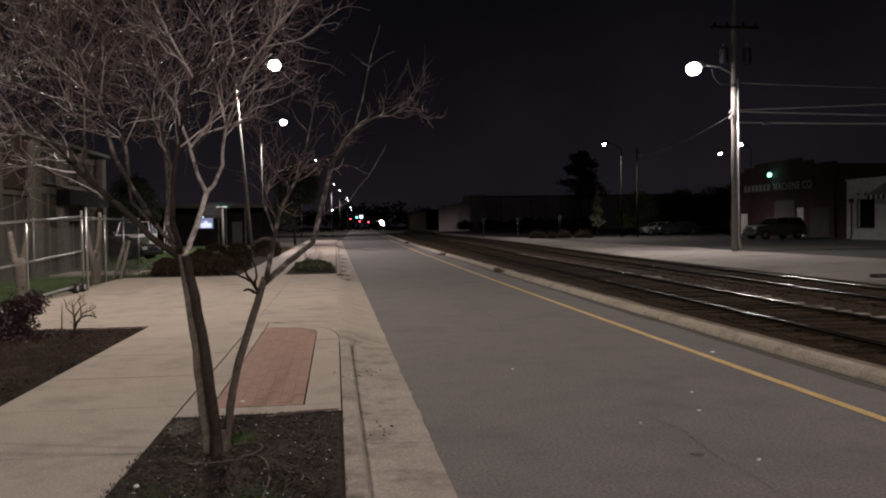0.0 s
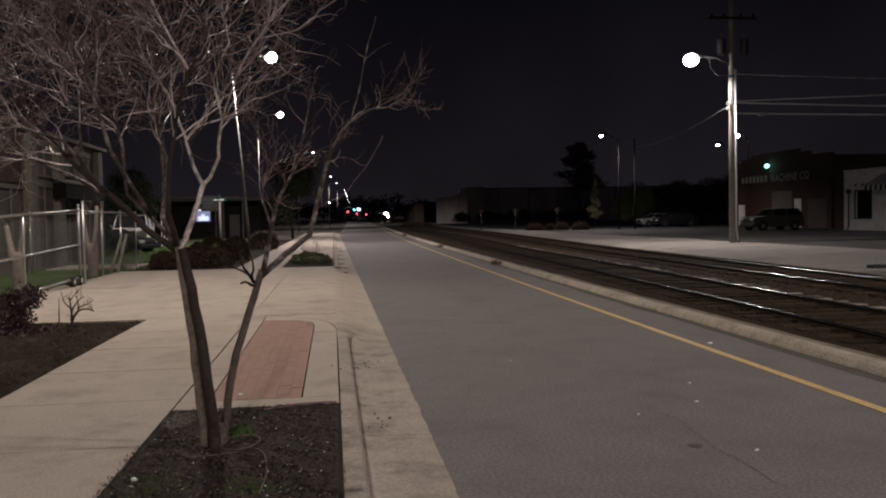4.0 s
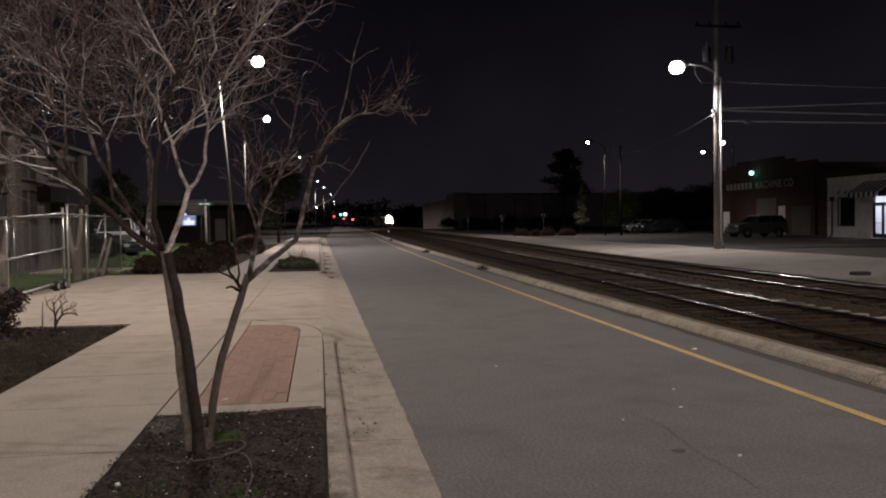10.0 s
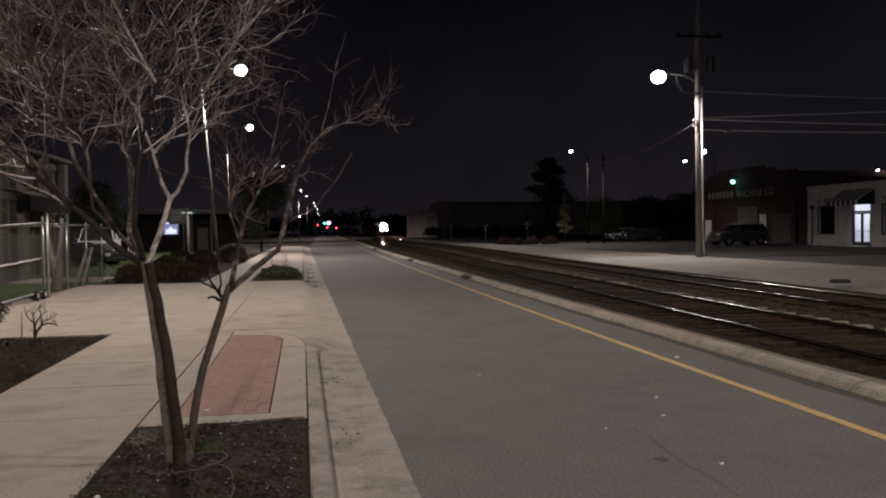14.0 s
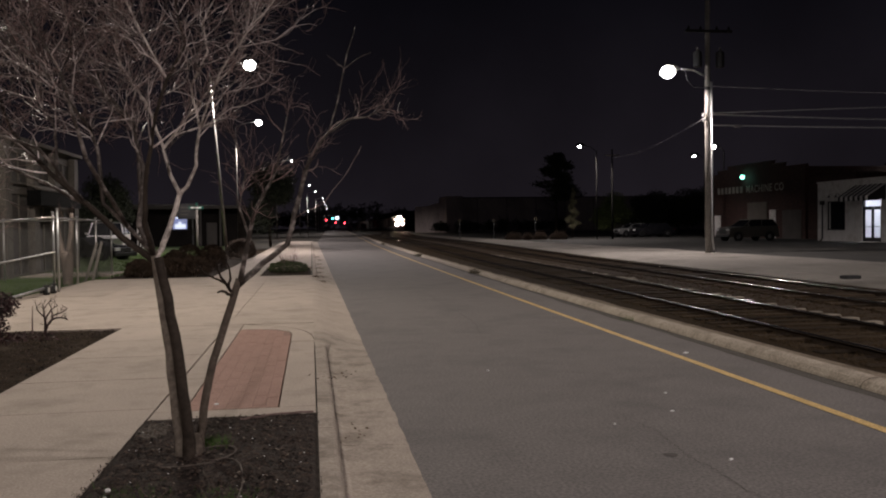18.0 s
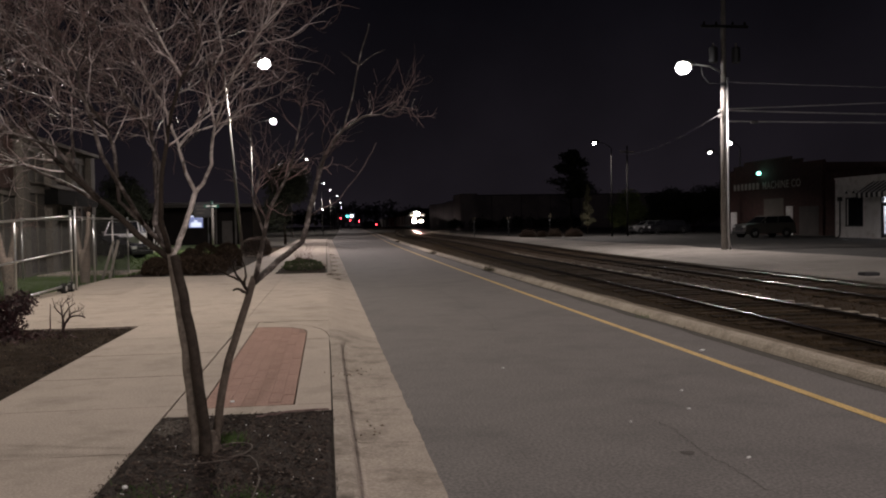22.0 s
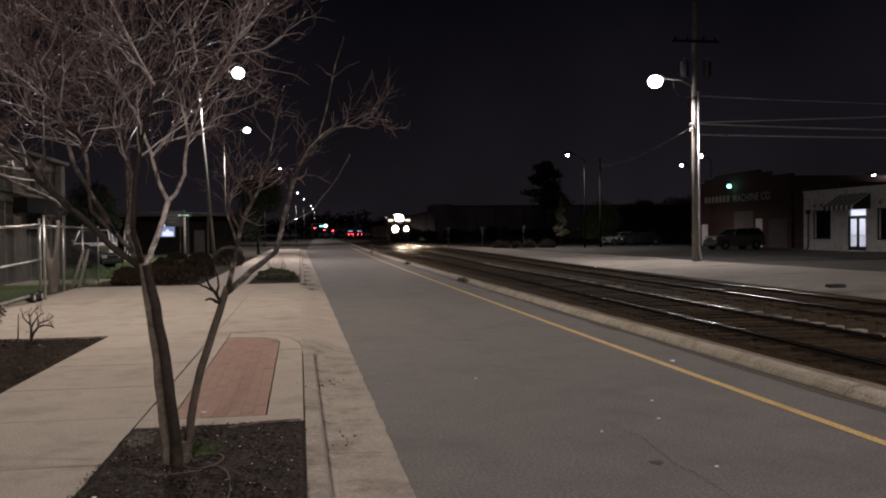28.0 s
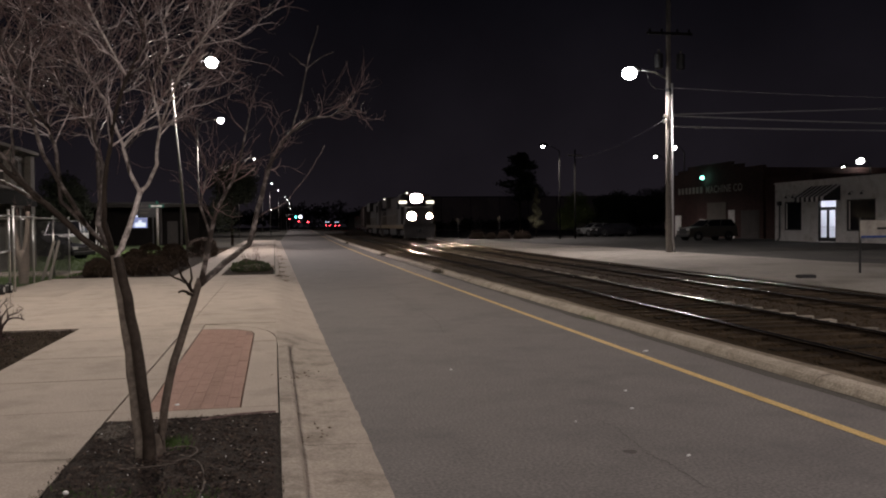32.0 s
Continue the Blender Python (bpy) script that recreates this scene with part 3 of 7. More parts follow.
def far_side():
    """The lot beyond the tracks: a pale gravel strip, then dark asphalt."""
    s = Shape()
    ys = [-25 + 3 * i for i in range(36)] + [90 + 15 * i for i in range(8)]
    for y in ys:
        s.v += [(far_track(y) + 1.42, y, 0.24 + grade(y)), (far_track(y) + 2.4 + 0.25 * noise.noise((y * 0.4, 1, 0)), y, min(0.2, 0.26 + 0.6 * grade(y))), (far_track(y) + 8.2 - 0.03 * y + 1.2 * noise.noise((y * 0.21, 5, 0)), y, 0.2)]
    s.f = [q for i in range(len(ys) - 1) for q in ((3 * i, 3 * i + 1, 3 * i + 4, 3 * i + 3), (3 * i + 1, 3 * i + 2, 3 * i + 5, 3 * i + 4))]
    tagged(part("gravel_strip", s, GRAVEL), "pale packed gravel beside the tracks", "gravel", kind="structure")
    s = Shape()
    for y in ys:
        s.v += [(far_track(y) + 8.2 - 0.03 * y + 1.2 * noise.noise((y * 0.21, 5, 0)), y, 0.2), (90, y, 0.2)]
    s.f = [(2 * i, 2 * i + 1, 2 * i + 3, 2 * i + 2) for i in range(len(ys) - 1)]
    tagged(part("parking_lot", s, LOT), "dark asphalt car park before the buildings", "car park", kind="structure")

# ---------------------------------------------------------------- street lamps
def street_lamp(x, y, base, height, arm, lean=0.0, material=None, label="", group="street lamps by the pavement", r=0.085, big=1.0):
    """A tapered pole with a curved arm and a glowing bowl; arm: how far the bowl hangs out, with its sign."""
    t = thing("street_lamp", label or "tall steel street lamp with a glowing white bowl", "street lamp", pose(x, y, base), group)
    top = Vector((lean, 0, height - 0.5))
    part("pole", Shape().tube([(0, 0, 0), top * 0.5, top], [r * 1.25, r, r * 0.7], 10), material or POLESTEEL, t, smooth=True)
    part("base_plate", Shape().box(-r * 2.4, r * 2.4, -r * 2.4, r * 2.4, 0, 0.05), DARKMETAL, t, bevel=0.008)
    pts = [top + Vector((arm * u, 0, 0.55 * math.sin(u * 1.5))) for u in (0, 0.25, 0.5, 0.75, 1)]
    part("arm", Shape().tube(pts, [r * 0.5] * 5, 8), material or POLESTEEL, t, smooth=True)
    e = pts[-1]
    s = 1 if arm > 0 else -1
    part("housing", Shape().tube([e + Vector((-0.1 * s, 0, 0.02)), e + Vector((0.1 * s, 0, 0.06)), e + Vector((0.45 * s, 0, 0.05)), e + Vector((0.72 * s, 0, 0.0))], [0.06, 0.15, 0.17, 0.07], 10), material or POLESTEEL, t, smooth=True)
    part("bowl", Shape().ball(tuple(e + Vector((0.38 * s, 0, -0.1))), 0.26 * big, 14, 0.9), LAMPGLASS, t, "glowing lamp bowl", smooth=True)
    return t


def lamps():
    street_lamp(-5.14, 53, 0.12, 11.6, 2.05, lean=-0.85, big=1.45)
    street_lamp(-7.4, 88, 0.12, 12.4, 1.95, lean=-0.05, big=1.25)
    for x, y in ((-2.73, 130), (-0.22, 204), (1.46, 239), (4.1, 293), (5.3, 330), (6.6, 371), (8.0, 440), (9.6, 505)):
        street_lamp(x - 2.4, y, 0, 11.95, 2.0, big=0.46 if y > 180 else 0.5)
    # those that light the near pavement and tracks, beside and behind the eye
    street_lamp(-6.7, 16.5, 0.1, 11.0, 2.6)
    street_lamp(-6.7, -17, -0.1, 11.0, 2.0)
    street_lamp(17.9, 2, 0.2, 8.6, -2.0, group="lamps of the lot")


def utility_pole():
    t = thing("utility_pole", "weathered wooden utility pole with a lamp arm and two transformers", "utility pole", pose(18.5, 37, 0.2))
    part("pole", Shape().tube([(0, 0, 0), (-0.02, 0, 6), (0.0, 0, 12.2)], [0.15, 0.128, 0.11], 14), WOODPOLE, t, smooth=True)
    part("conduit", Shape().tube([(0.26, -0.1, 0.02), (0.2, -0.12, 0.25), (0.12, -0.17, 0.6), (0.1, -0.17, 8.0)], 0.05, 8), STEEL, t, "pale steel conduit", smooth=True)
    part("arm", Shape().tube([(-0.1, 0, 8.25), (-0.7, 0, 8.55), (-1.5, 0, 8.62)], 0.035, 8), STEEL, t, smooth=True)
    part("lamp_head", Shape().tube([(-1.4, 0, 8.62), (-1.6, 0, 8.66), (-2.0, 0, 8.62), (-2.2, 0, 8.55)], [0.06, 0.16, 0.17, 0.06], 10), STEEL, t, smooth=True)
    part("bowl", Shape().ball((-1.98, 0, 8.45), 0.34, 18, 0.85), LAMPGLASS, t, "glowing lamp bowl", smooth=True)
    part("band", Shape().tube([(0, 0, 7.62), (0, 0, 7.78)], 0.14, 14), DARKMETAL, t, "dark steel band")
    part("crossarm", Shape().box(-1.15, 1.15, -0.17, -0.06, 10.3, 10.42), DULLPOLE, t, "dark wooden crossarm", bevel=0.01)
    for x in (-1.0, -0.4, 0.4, 1.0):
        part("insulator", Shape().tube([(x, -0.11, 10.42), (x, -0.11, 10.5), (x, -0.11, 10.58)], [0.05, 0.06, 0.03], 8), DULLPOLE, t)
    for z in (6.25, 6.5):
        part("bracket", Shape().tube([(-0.1, -0.05, z), (-0.26, -0.08, z + 0.03), (-0.3, -0.1, z - 0.1)], [0.03, 0.025, 0.045], 8), STEEL, t, "small steel cable bracket")
    part("lead_wire", Shape().tube([(-1.1, 0.02, 8.55), (-1.05, -0.02, 8.1), (-0.75, -0.05, 7.75), (-0.3, -0.08, 7.72), (-0.12, -0.1, 7.75)], 0.008, 6), WIRE, t)
    for x in (-0.5, 0.62):
        tr = part("transformer", Shape().tube([(x, 0, 8.7), (x, 0, 8.74), (x, 0, 9.4), (x, 0, 9.46)], [0.16, 0.2, 0.2, 0.1], 14), DARKMETAL, t, "grey can transformer", smooth=False)
        part("bushing", Shape().tube([(x, 0, 9.46), (x, 0, 9.62)], [0.05, 0.03], 8), WOODPOLE, tr)


# ---------------------------------------------------------------- the bare tree
def limb_path(pts, rnd, n=6, wob=0.02):
    """A bowed line through a few points."""
    pts = [Vector(p) for p in pts]
    out = []
    for i in range(len(pts) - 1):
        p0, p1, p2, p3 = pts[max(i - 1, 0)], pts[i], pts[i + 1], pts[min(i + 2, len(pts) - 1)]
        for k in range(n):
            s = k / n
            q = 0.5 * ((2 * p1) + (p2 - p0) * s + (2 * p0 - 5 * p1 + 4 * p2 - p3) * s * s + (3 * p1 - p0 - 3 * p2 + p3) * s**3)
            out.append(q + Vector((rnd.uniform(-wob, wob), rnd.uniform(-wob, wob), rnd.uniform(-wob, wob))) * (1 if i or k else 0))
    out.append(pts[-1])
    return out


def grow(shape, p, d, length, r, depth, rnd, spread=0.55, fork=(2, 4), fine=None):
    """A twig and its side twigs, down to hair-thin ends."""
    n = 5 if depth > 1 else 4
    pts, rad = [p.copy()], [r]
    dirs = []
    for i in range(n):
        d = (d + Vector((rnd.gauss(0, 0.24), rnd.gauss(0, 0.24), rnd.gauss(0.03, 0.22)))).normalized()
        p = p + d * (length / n)
        pts.append(p.copy())
        rad.append(r * (1 - 0.62 * (i + 1) / n))
        dirs.append(d.copy())
    shape.tube(pts, rad, 5 if depth > 2 else (4 if depth > 1 else 3), cap=False)
    if depth <= 0:
        return
    for _ in range(rnd.randint(*fork)):
        i = rnd.randint(1, n)
        a = dirs[i - 1].orthogonal().normalized()
        a.rotate(Matrix.Rotation(rnd.uniform(0, 6.28), 3, dirs[i - 1]))
        nd = (dirs[i - 1] + a * rnd.uniform(0.4, 1.0) * spread * 1.6 + Vector((0, 0, 0.06))).normalized()
        grow(fine if fine and (depth <= 1 or depth == 2 and rnd.random() < 0.65) else shape, pts[i], nd, length * rnd.uniform(0.5, 0.85), max(0.0021, rad[i] * rnd.uniform(0.5, 0.75)), depth - 1, rnd, spread, fork, fine)


def bare_tree():
    rnd = random.Random(21)
    t = thing("tree", "bare multi-stemmed crape myrtle with pale bark and fine twigs", "tree", pose(-0.8, 5.5, 0.13))
    twigs, boughs = Shape(), Shape()

    def stem(name, bark, r0, r1, *pts, many=28):
        """A trunk or limb through points (across, depth, height) from the foot, with its side branches."""
        if name == "trunk":
            line = limb_path(pts, rnd, 6, 0.005)
        else:
            pts = [Vector(p) for p in pts]
            line = [pts[0]]
            for p, q in zip(pts, pts[1:]):
                for k in (1, 2, 3):
                    j = 0.006 if k < 3 else 0.0
                    line.append(p.lerp(q, k / 3) + Vector((rnd.uniform(-j, j), rnd.uniform(-j, j), rnd.uniform(-j, j))))
        n = len(line)
        rad = [r0 + (r1 - r0) * i / (n - 1) for i in range(n)]
        if name == "trunk":
            rad[0] *= 1.35
            rad[1] *= 1.1
        part(name, Shape().tube(line, rad, 10 if name == "trunk" else 8), bark, t, smooth=True)
        small = pts[0][0] > 0.2
        for j in range(many if name == "limb" else 0):
            i = rnd.randint(int(n * 0.4), n - 1)
            d = (line[i] - line[i - 1]).normalized()
            a = d.orthogonal().normalized()
            a.rotate(Matrix.Rotation(rnd.uniform(0, 6.28), 3, d))
            grow(twigs if small or rnd.random() < 0.2 else boughs, line[i], (d + a * rnd.uniform(0.5, 1.1)).normalized(), rnd.uniform(0.22, 0.5) * (0.6 if small else 1), min(0.0055, max(0.0028, rad[i] * 0.45)), 2 if small else 3, rnd, fork=(2, 3), fine=twigs)

    # first stem paler and second darker, as if lit from the left
    stem("trunk", LITBARK, 0.029, 0.025, (-0.042, 0.0, -0.02), (-0.108, 0.0, 0.7), (-0.186, 0.02, 1.34))
    stem("trunk", SHADEBARK, 0.039, 0.028, (0.02, -0.05, -0.02), (-0.045, -0.04, 0.7), (-0.16, 0.0, 1.3))
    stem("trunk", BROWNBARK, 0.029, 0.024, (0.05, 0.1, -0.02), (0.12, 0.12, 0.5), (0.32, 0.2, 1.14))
    flare = [(0.02 + 0.11 * math.cos(a) * (1 + 0.3 * math.sin(3 * a)), 0.02 + 0.1 * math.sin(a) * (1 + 0.25 * math.cos(2 * a))) for a in [i * math.pi / 9 for i in range(18)]]
    base = Shape()
    base.v = [(x, y, -0.02) for x, y in flare] + [(0.015 + (x - 0.015) * 0.62, 0.02 + (y - 0.02) * 0.62, 0.05) for x, y in flare] + [(0.01 + (x - 0.015) * 0.42, 0.02 + (y - 0.02) * 0.42, 0.16) for x, y in flare]
    base.f = [(k * 18 + i, k * 18 + (i + 1) % 18, (k + 1) * 18 + (i + 1) % 18, (k + 1) * 18 + i) for k in (0, 1) for i in range(18)] + [tuple(range(36, 54))]
    part("root_flare", base, BROWNBARK, t, "swollen brown root flare", smooth=True)
    # the pale forked limb in the middle
    stem("limb", PALEBARK, 0.019, 0.016, (-0.17, 0.0, 1.28), (-0.14, 0.08, 1.39), (-0.09, 0.12, 1.54), (-0.04, 0.15, 1.71), many=0)
    stem("limb", PALEBARK, 0.0145, 0.004, (-0.04, 0.15, 1.7), (-0.08, 0.15, 1.79), (-0.13, 0.17, 1.95), (-0.14, 0.18, 2.01), (-0.06, 0.2, 2.12), (0.05, 0.2, 2.26), (0.19, 0.2, 2.43), (0.4, 0.15, 2.62), many=14)
    stem("limb", PALEBARK, 0.0135, 0.004, (-0.04, 0.15, 1.7), (0.02, 0.14, 1.78), (0.07, 0.13, 1.89), (0.08, 0.12, 2.04), (0.1, 0.1, 2.12), (0.05, 0.1, 2.4), (0.16, 0.1, 2.62), (0.12, 0.15, 2.8), (0.25, 0.2, 3.1), many=18)
    stem("limb", PALEBARK, 0.01, 0.004, (-0.135, 0.18, 1.98), (-0.2, 0.18, 2.18), (-0.25, 0.2, 2.31), (-0.33, 0.2, 2.42), (-0.4, 0.2, 2.54), (-0.43, 0.2, 2.7), (-0.42, 0.15, 2.95), (-0.4, 0.1, 3.25))
    # the limbs that rise over the trunk
    stem("limb", PATCHBARK, 0.018, 0.0042, (-0.19, 0.02, 1.32), (-0.28, 0.05, 1.5), (-0.27, 0.06, 1.63), (-0.25, 0.08, 1.79), (-0.26, 0.1, 1.9), (-0.3, 0.1, 2.0), (-0.33, 0.1, 2.16), (-0.46, 0.1, 2.3), (-0.57, 0.1, 2.46), (-0.67, 0.1, 2.62), (-0.7, 0.1, 2.8), (-0.72, 0.1, 3.1))
    stem("limb", SHADEBARK, 0.018, 0.0042, (-0.19, 0.0, 1.32), (-0.22, -0.1, 1.5), (-0.2, -0.15, 1.75), (-0.14, -0.2, 2.08), (-0.05, -0.2, 2.39), (0.06, -0.2, 2.59), (0.02, -0.2, 2.77), (0.01, -0.2, 3.05))
    stem("limb", PALEBARK, 0.008, 0.004, (-0.05, -0.2, 2.39), (-0.12, -0.2, 2.52), (-0.18, -0.2, 2.64), (-0.3, -0.25, 2.9), (-0.3, -0.3, 3.2))
    stem("limb", PATCHBARK, 0.017, 0.004, (-0.19, 0.03, 1.32), (-0.3, 0.25, 1.62), (-0.33, 0.35, 1.92), (-0.37, 0.4, 2.22), (-0.47, 0.4, 2.31), (-0.57, 0.4, 2.46), (-0.7, 0.4, 2.8), (-0.72, 0.4, 3.2))
    stem("limb", PATCHBARK, 0.0155, 0.004, (-0.2, 0.0, 1.34), (-0.33, -0.06, 1.5), (-0.46, -0.1, 1.64), (-0.48, -0.1, 1.94), (-0.52, -0.1, 2.09), (-0.58, -0.1, 2.17), (-0.75, -0.1, 2.4), (-0.9, -0.1, 2.75), (-0.95, -0.1, 3.1))
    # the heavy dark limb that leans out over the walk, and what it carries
    stem("limb", SHADEBARK, 0.024, 0.0045, (-0.18, 0.03, 1.27), (-0.39, 0.06, 1.43), (-0.59, 0.1, 1.63), (-0.79, 0.12, 1.81), (-0.9, 0.15, 1.92), (-1.08, 0.2, 2.12), (-1.18, 0.2, 2.45), (-1.3, 0.2, 2.75), (-1.32, 0.1, 3.2))
    stem("limb", PATCHBARK, 0.011, 0.004, (-0.78, 0.12, 1.8), (-0.78, 0.1, 1.99), (-0.78, 0.1, 2.11), (-0.88, 0.1, 2.3), (-1.0, 0.1, 2.6), (-1.08, 0.1, 3.0))
    stem("limb", PATCHBARK, 0.011, 0.004, (-0.62, 0.1, 1.66), (-0.83, -0.1, 1.98), (-1.03, -0.2, 2.05), (-1.3, -0.3, 2.12), (-1.6, -0.3, 2.32), (-1.9, -0.3, 2.6))
    stem("limb", PATCHBARK, 0.0143, 0.004, (-0.6, 0.1, 1.64), (-0.95, 0.4, 1.8), (-1.25, 0.5, 1.93), (-1.6, 0.6, 2.2), (-1.9, 0.6, 2.7))
    stem("limb", PATCHBARK, 0.0143, 0.004, (-0.33, -0.06, 1.5), (-0.48, -0.4, 1.9), (-0.55, -0.6, 2.35), (-0.75, -0.7, 2.75), (-0.7, -0.7, 3.2))
    stem("limb", PATCHBARK, 0.011, 0.004, (-0.9, 0.15, 1.92), (-1.2, 0.0, 2.2), (-1.45, -0.1, 2.45), (-1.65, -0.1, 2.85), (-1.75, -0.1, 3.2))
    stem("limb", PATCHBARK, 0.01, 0.004, (-0.52, -0.1, 2.09), (-0.75, -0.3, 2.45), (-1.1, -0.4, 2.7), (-1.4, -0.4, 2.95), (-1.5, -0.4, 3.3))
    stem("limb", PALEBARK, 0.008, 0.0034, (0.1, 0.1, 2.12), (0.24, 0.0, 2.46), (0.42, -0.1, 2.7), (0.6, -0.1, 2.92), many=20)
    # the slim stem on the road's side
    stem("limb", PATCHBARK, 0.02, 0.004, (0.32, 0.2, 1.1), (0.38, 0.15, 1.35), (0.44, 0.1, 1.6), (0.58, 0.05, 1.85), (0.66, 0.0, 2.2), many=15)
    stem("limb", PATCHBARK, 0.024, 0.003, (0.31, 0.2, 1.1), (0.47, 0.35, 1.24), (0.63, 0.45, 1.36), (0.72, 0.5, 1.69), (0.8, 0.5, 1.97), (0.93, 0.5, 2.15), (1.07, 0.5, 2.24), (1.21, 0.5, 2.26), (1.32, 0.5, 2.32), many=17)
    stem("shoot", PATCHBARK, 0.006, 0.0022, (0.93, 0.5, 2.14), (0.98, 0.5, 2.3), (1.05, 0.5, 2.61), (1.09, 0.5, 2.76), (1.13, 0.5, 2.9))
    stem("shoot", PATCHBARK, 0.0035, 0.0018, (1.05, 0.5, 2.6), (0.99, 0.5, 2.65), (0.93, 0.5, 2.7))
    stem("shoot", PATCHBARK, 0.0035, 0.0018, (1.05, 0.5, 2.6), (1.14, 0.5, 2.67), (1.24, 0.5, 2.72))
    stem("shoot", TWIG, 0.0024, 0.0014, (0.7, 0.48, 1.55), (0.9, 0.45, 1.66), (1.08, 0.45, 1.9), (1.16, 0.45, 2.05))
    stem("limb", PATCHBARK, 0.01, 0.0034, (0.4, 0.15, 1.4), (0.32, 0.3, 1.62), (0.36, 0.4, 1.85), (0.28, 0.45, 2.1), many=13)
    stem("stub", SHADEBARK, 0.012, 0.004, (0.27, 0.16, 1.06), (0.21, 0.12, 1.16), (0.19, 0.1, 1.26))
    stem("stub", SHADEBARK, 0.008, 0.003, (0.23, 0.13, 1.12), (0.13, 0.1, 1.18), (0.06, 0.09, 1.24))
    stem("stub", SHADEBARK, 0.01, 0.003, (0.26, 0.15, 1.08), (0.27, 0.1, 1.19), (0.25, 0.08, 1.27))
    stem("stub", SHADEBARK, 0.012, 0.006, (0.27, 0.16, 1.04), (0.22, 0.1, 1.07), (0.19, 0.08, 1.06))
    tagged(part("branching", boughs, BRANCH, t, "pale pinkish grey bare branches"), kind="stuff")
    tagged(part("crown", twigs, TWIG, t, "dense tangle of fine reddish brown bare twigs"), kind="stuff")
    return t


# ---------------------------------------------------------------- the train
def train_at(t, back=0.0):
    """The pose, on the far track, of a vehicle whose front is that far behind the train's nose at t seconds."""
    y = 76.0 + 12.0 * (32.0 - t) + back * 0.995
    x = far_track(y) + 0.1
    d = far_track(y + 9) - far_track(y + 1)
    return pose(x, y, RAIL_TOP, rz=-math.degrees(math.atan2(d, 8)))


def louvre(x, y, z, r):
    """Upright and level blades added before a lamp's glass only to keep its beam along the rails."""
    s = Shape()
    for k in range(-4, 5):
        u = k * r / 4.5
        h = math.sqrt(r * r - u * u)
        s.box(x + u - 0.002, x + u + 0.002, y - 0.3, y - 0.02, z - h, z + h)
        s.box(x - h, x + h, y - 0.3, y - 0.02, z + u - 0.002, z + u + 0.002)
    return s


def locomotive(lead=True):
    """Wide-nosed freight locomotive; its front looks along -y, the rails are at z = 0."""
    label = "dark freight locomotive with blazing headlights and lit number boards" if lead else "dark trailing freight locomotive"
    t = thing("locomotive", label, "locomotive", train_at(0), "locomotives")
    s = Shape()
    s.v = [(-1.32, 0.75, 1.45), (1.32, 0.75, 1.45), (1.32, 2.3, 1.45), (-1.32, 2.3, 1.45), (-1.05, 0.95, 3.0), (1.05, 0.95, 3.0), (1.25, 2.3, 3.15), (-1.25, 2.3, 3.15)]
    s.f = [(0, 3, 2, 1), (4, 5, 6, 7), (0, 1, 5, 4), (1, 2, 6, 5), (2, 3, 7, 6), (3, 0, 4, 7)]
    part("nose", s, TRAINDARK, t, bevel=0.1)
    s = Shape()
    side = [(2.0, 1.45), (2.0, 3.1), (2.45, 4.0), (2.7, 4.32), (5.4, 4.32), (5.4, 1.45)]
    for x in (-1.52, 1.52):
        s.v += [(x * (1 if z < 4.1 else 0.86), y, z) for y, z in side]
    m = len(side)
    s.f = [(j, (j + 1) % m, m + (j + 1) % m, m + j) for j in range(m)] + [tuple(range(m - 1, -1, -1)), tuple(range(m, 2 * m))]
    part("cab", s, TRAINDARK, t, bevel=0.04)
    for x0, x1 in ((-1.15, -0.12), (0.12, 1.15)):
        w = Shape()
        w.v = [(x0, 2.03, 3.18), (x1, 2.03, 3.18), (x1, 2.36, 3.86), (x0, 2.36, 3.86), (x0, 2.09, 3.18), (x1, 2.09, 3.18), (x1, 2.42, 3.86), (x0, 2.42, 3.86)]
        w.f = [(0, 1, 2, 3), (7, 6, 5, 4), (0, 4, 5, 1), (3, 2, 6, 7), (0, 3, 7, 4), (1, 5, 6, 2)]
        part("windscreen", w, GLASS, t, "dark windscreen pane")
    for sx in (-1, 1):
        for y0, y1 in ((2.9, 3.7), (3.85, 4.65)):
            part("side_window", Shape().box(sx * 1.53 - 0.015, sx * 1.53 + 0.015, y0, y1, 2.95, 3.75), GLASS, t, "dark cab side window")
        part("cab_door", Shape().box(sx * 1.53 - 0.02, sx * 1.53 + 0.02, 4.75, 5.3, 1.5, 3.7), TRAINDARK, t)
    part("hood", Shape().box(-0.95, 0.95, 5.4, 20.3, 1.45, 4.25), TRAINDARK, t, bevel=0.08)
    for i in range(7):
        for sx in (-1, 1):
            part("hood_door", Shape().box(sx * 0.96 - 0.02, sx * 0.96 + 0.02, 6.0 + i * 1.5, 7.35 + i * 1.5, 1.6, 3.3), TRAINDARK, t)
    part("radiator", Shape().box(-1.45, 1.45, 15.5, 19.9, 3.3, 4.45), TRAINDARK, t, bevel=0.1)
    part("stack", Shape().box(-0.5, 0.5, 11.0, 12.2, 4.25, 4.5), DARKMETAL, t, bevel=0.03)
    part("horn", Shape().tube([(0.0, 6.2, 4.32), (0.0, 5.7, 4.4)], [0.05, 0.1], 8), DARKMETAL, t)
    part("deck", Shape().box(-1.5, 1.5, 0.25, 21.2, 1.28, 1.45), TRAINDARK, t, bevel=0.02)
    part("sill", Shape().box(-1.52, -1.47, 0.3, 21.0, 1.05, 1.4).box(1.47, 1.52, 0.3, 21.0, 1.05, 1.4), LOCOYELLOW, t, "yellow side sill")
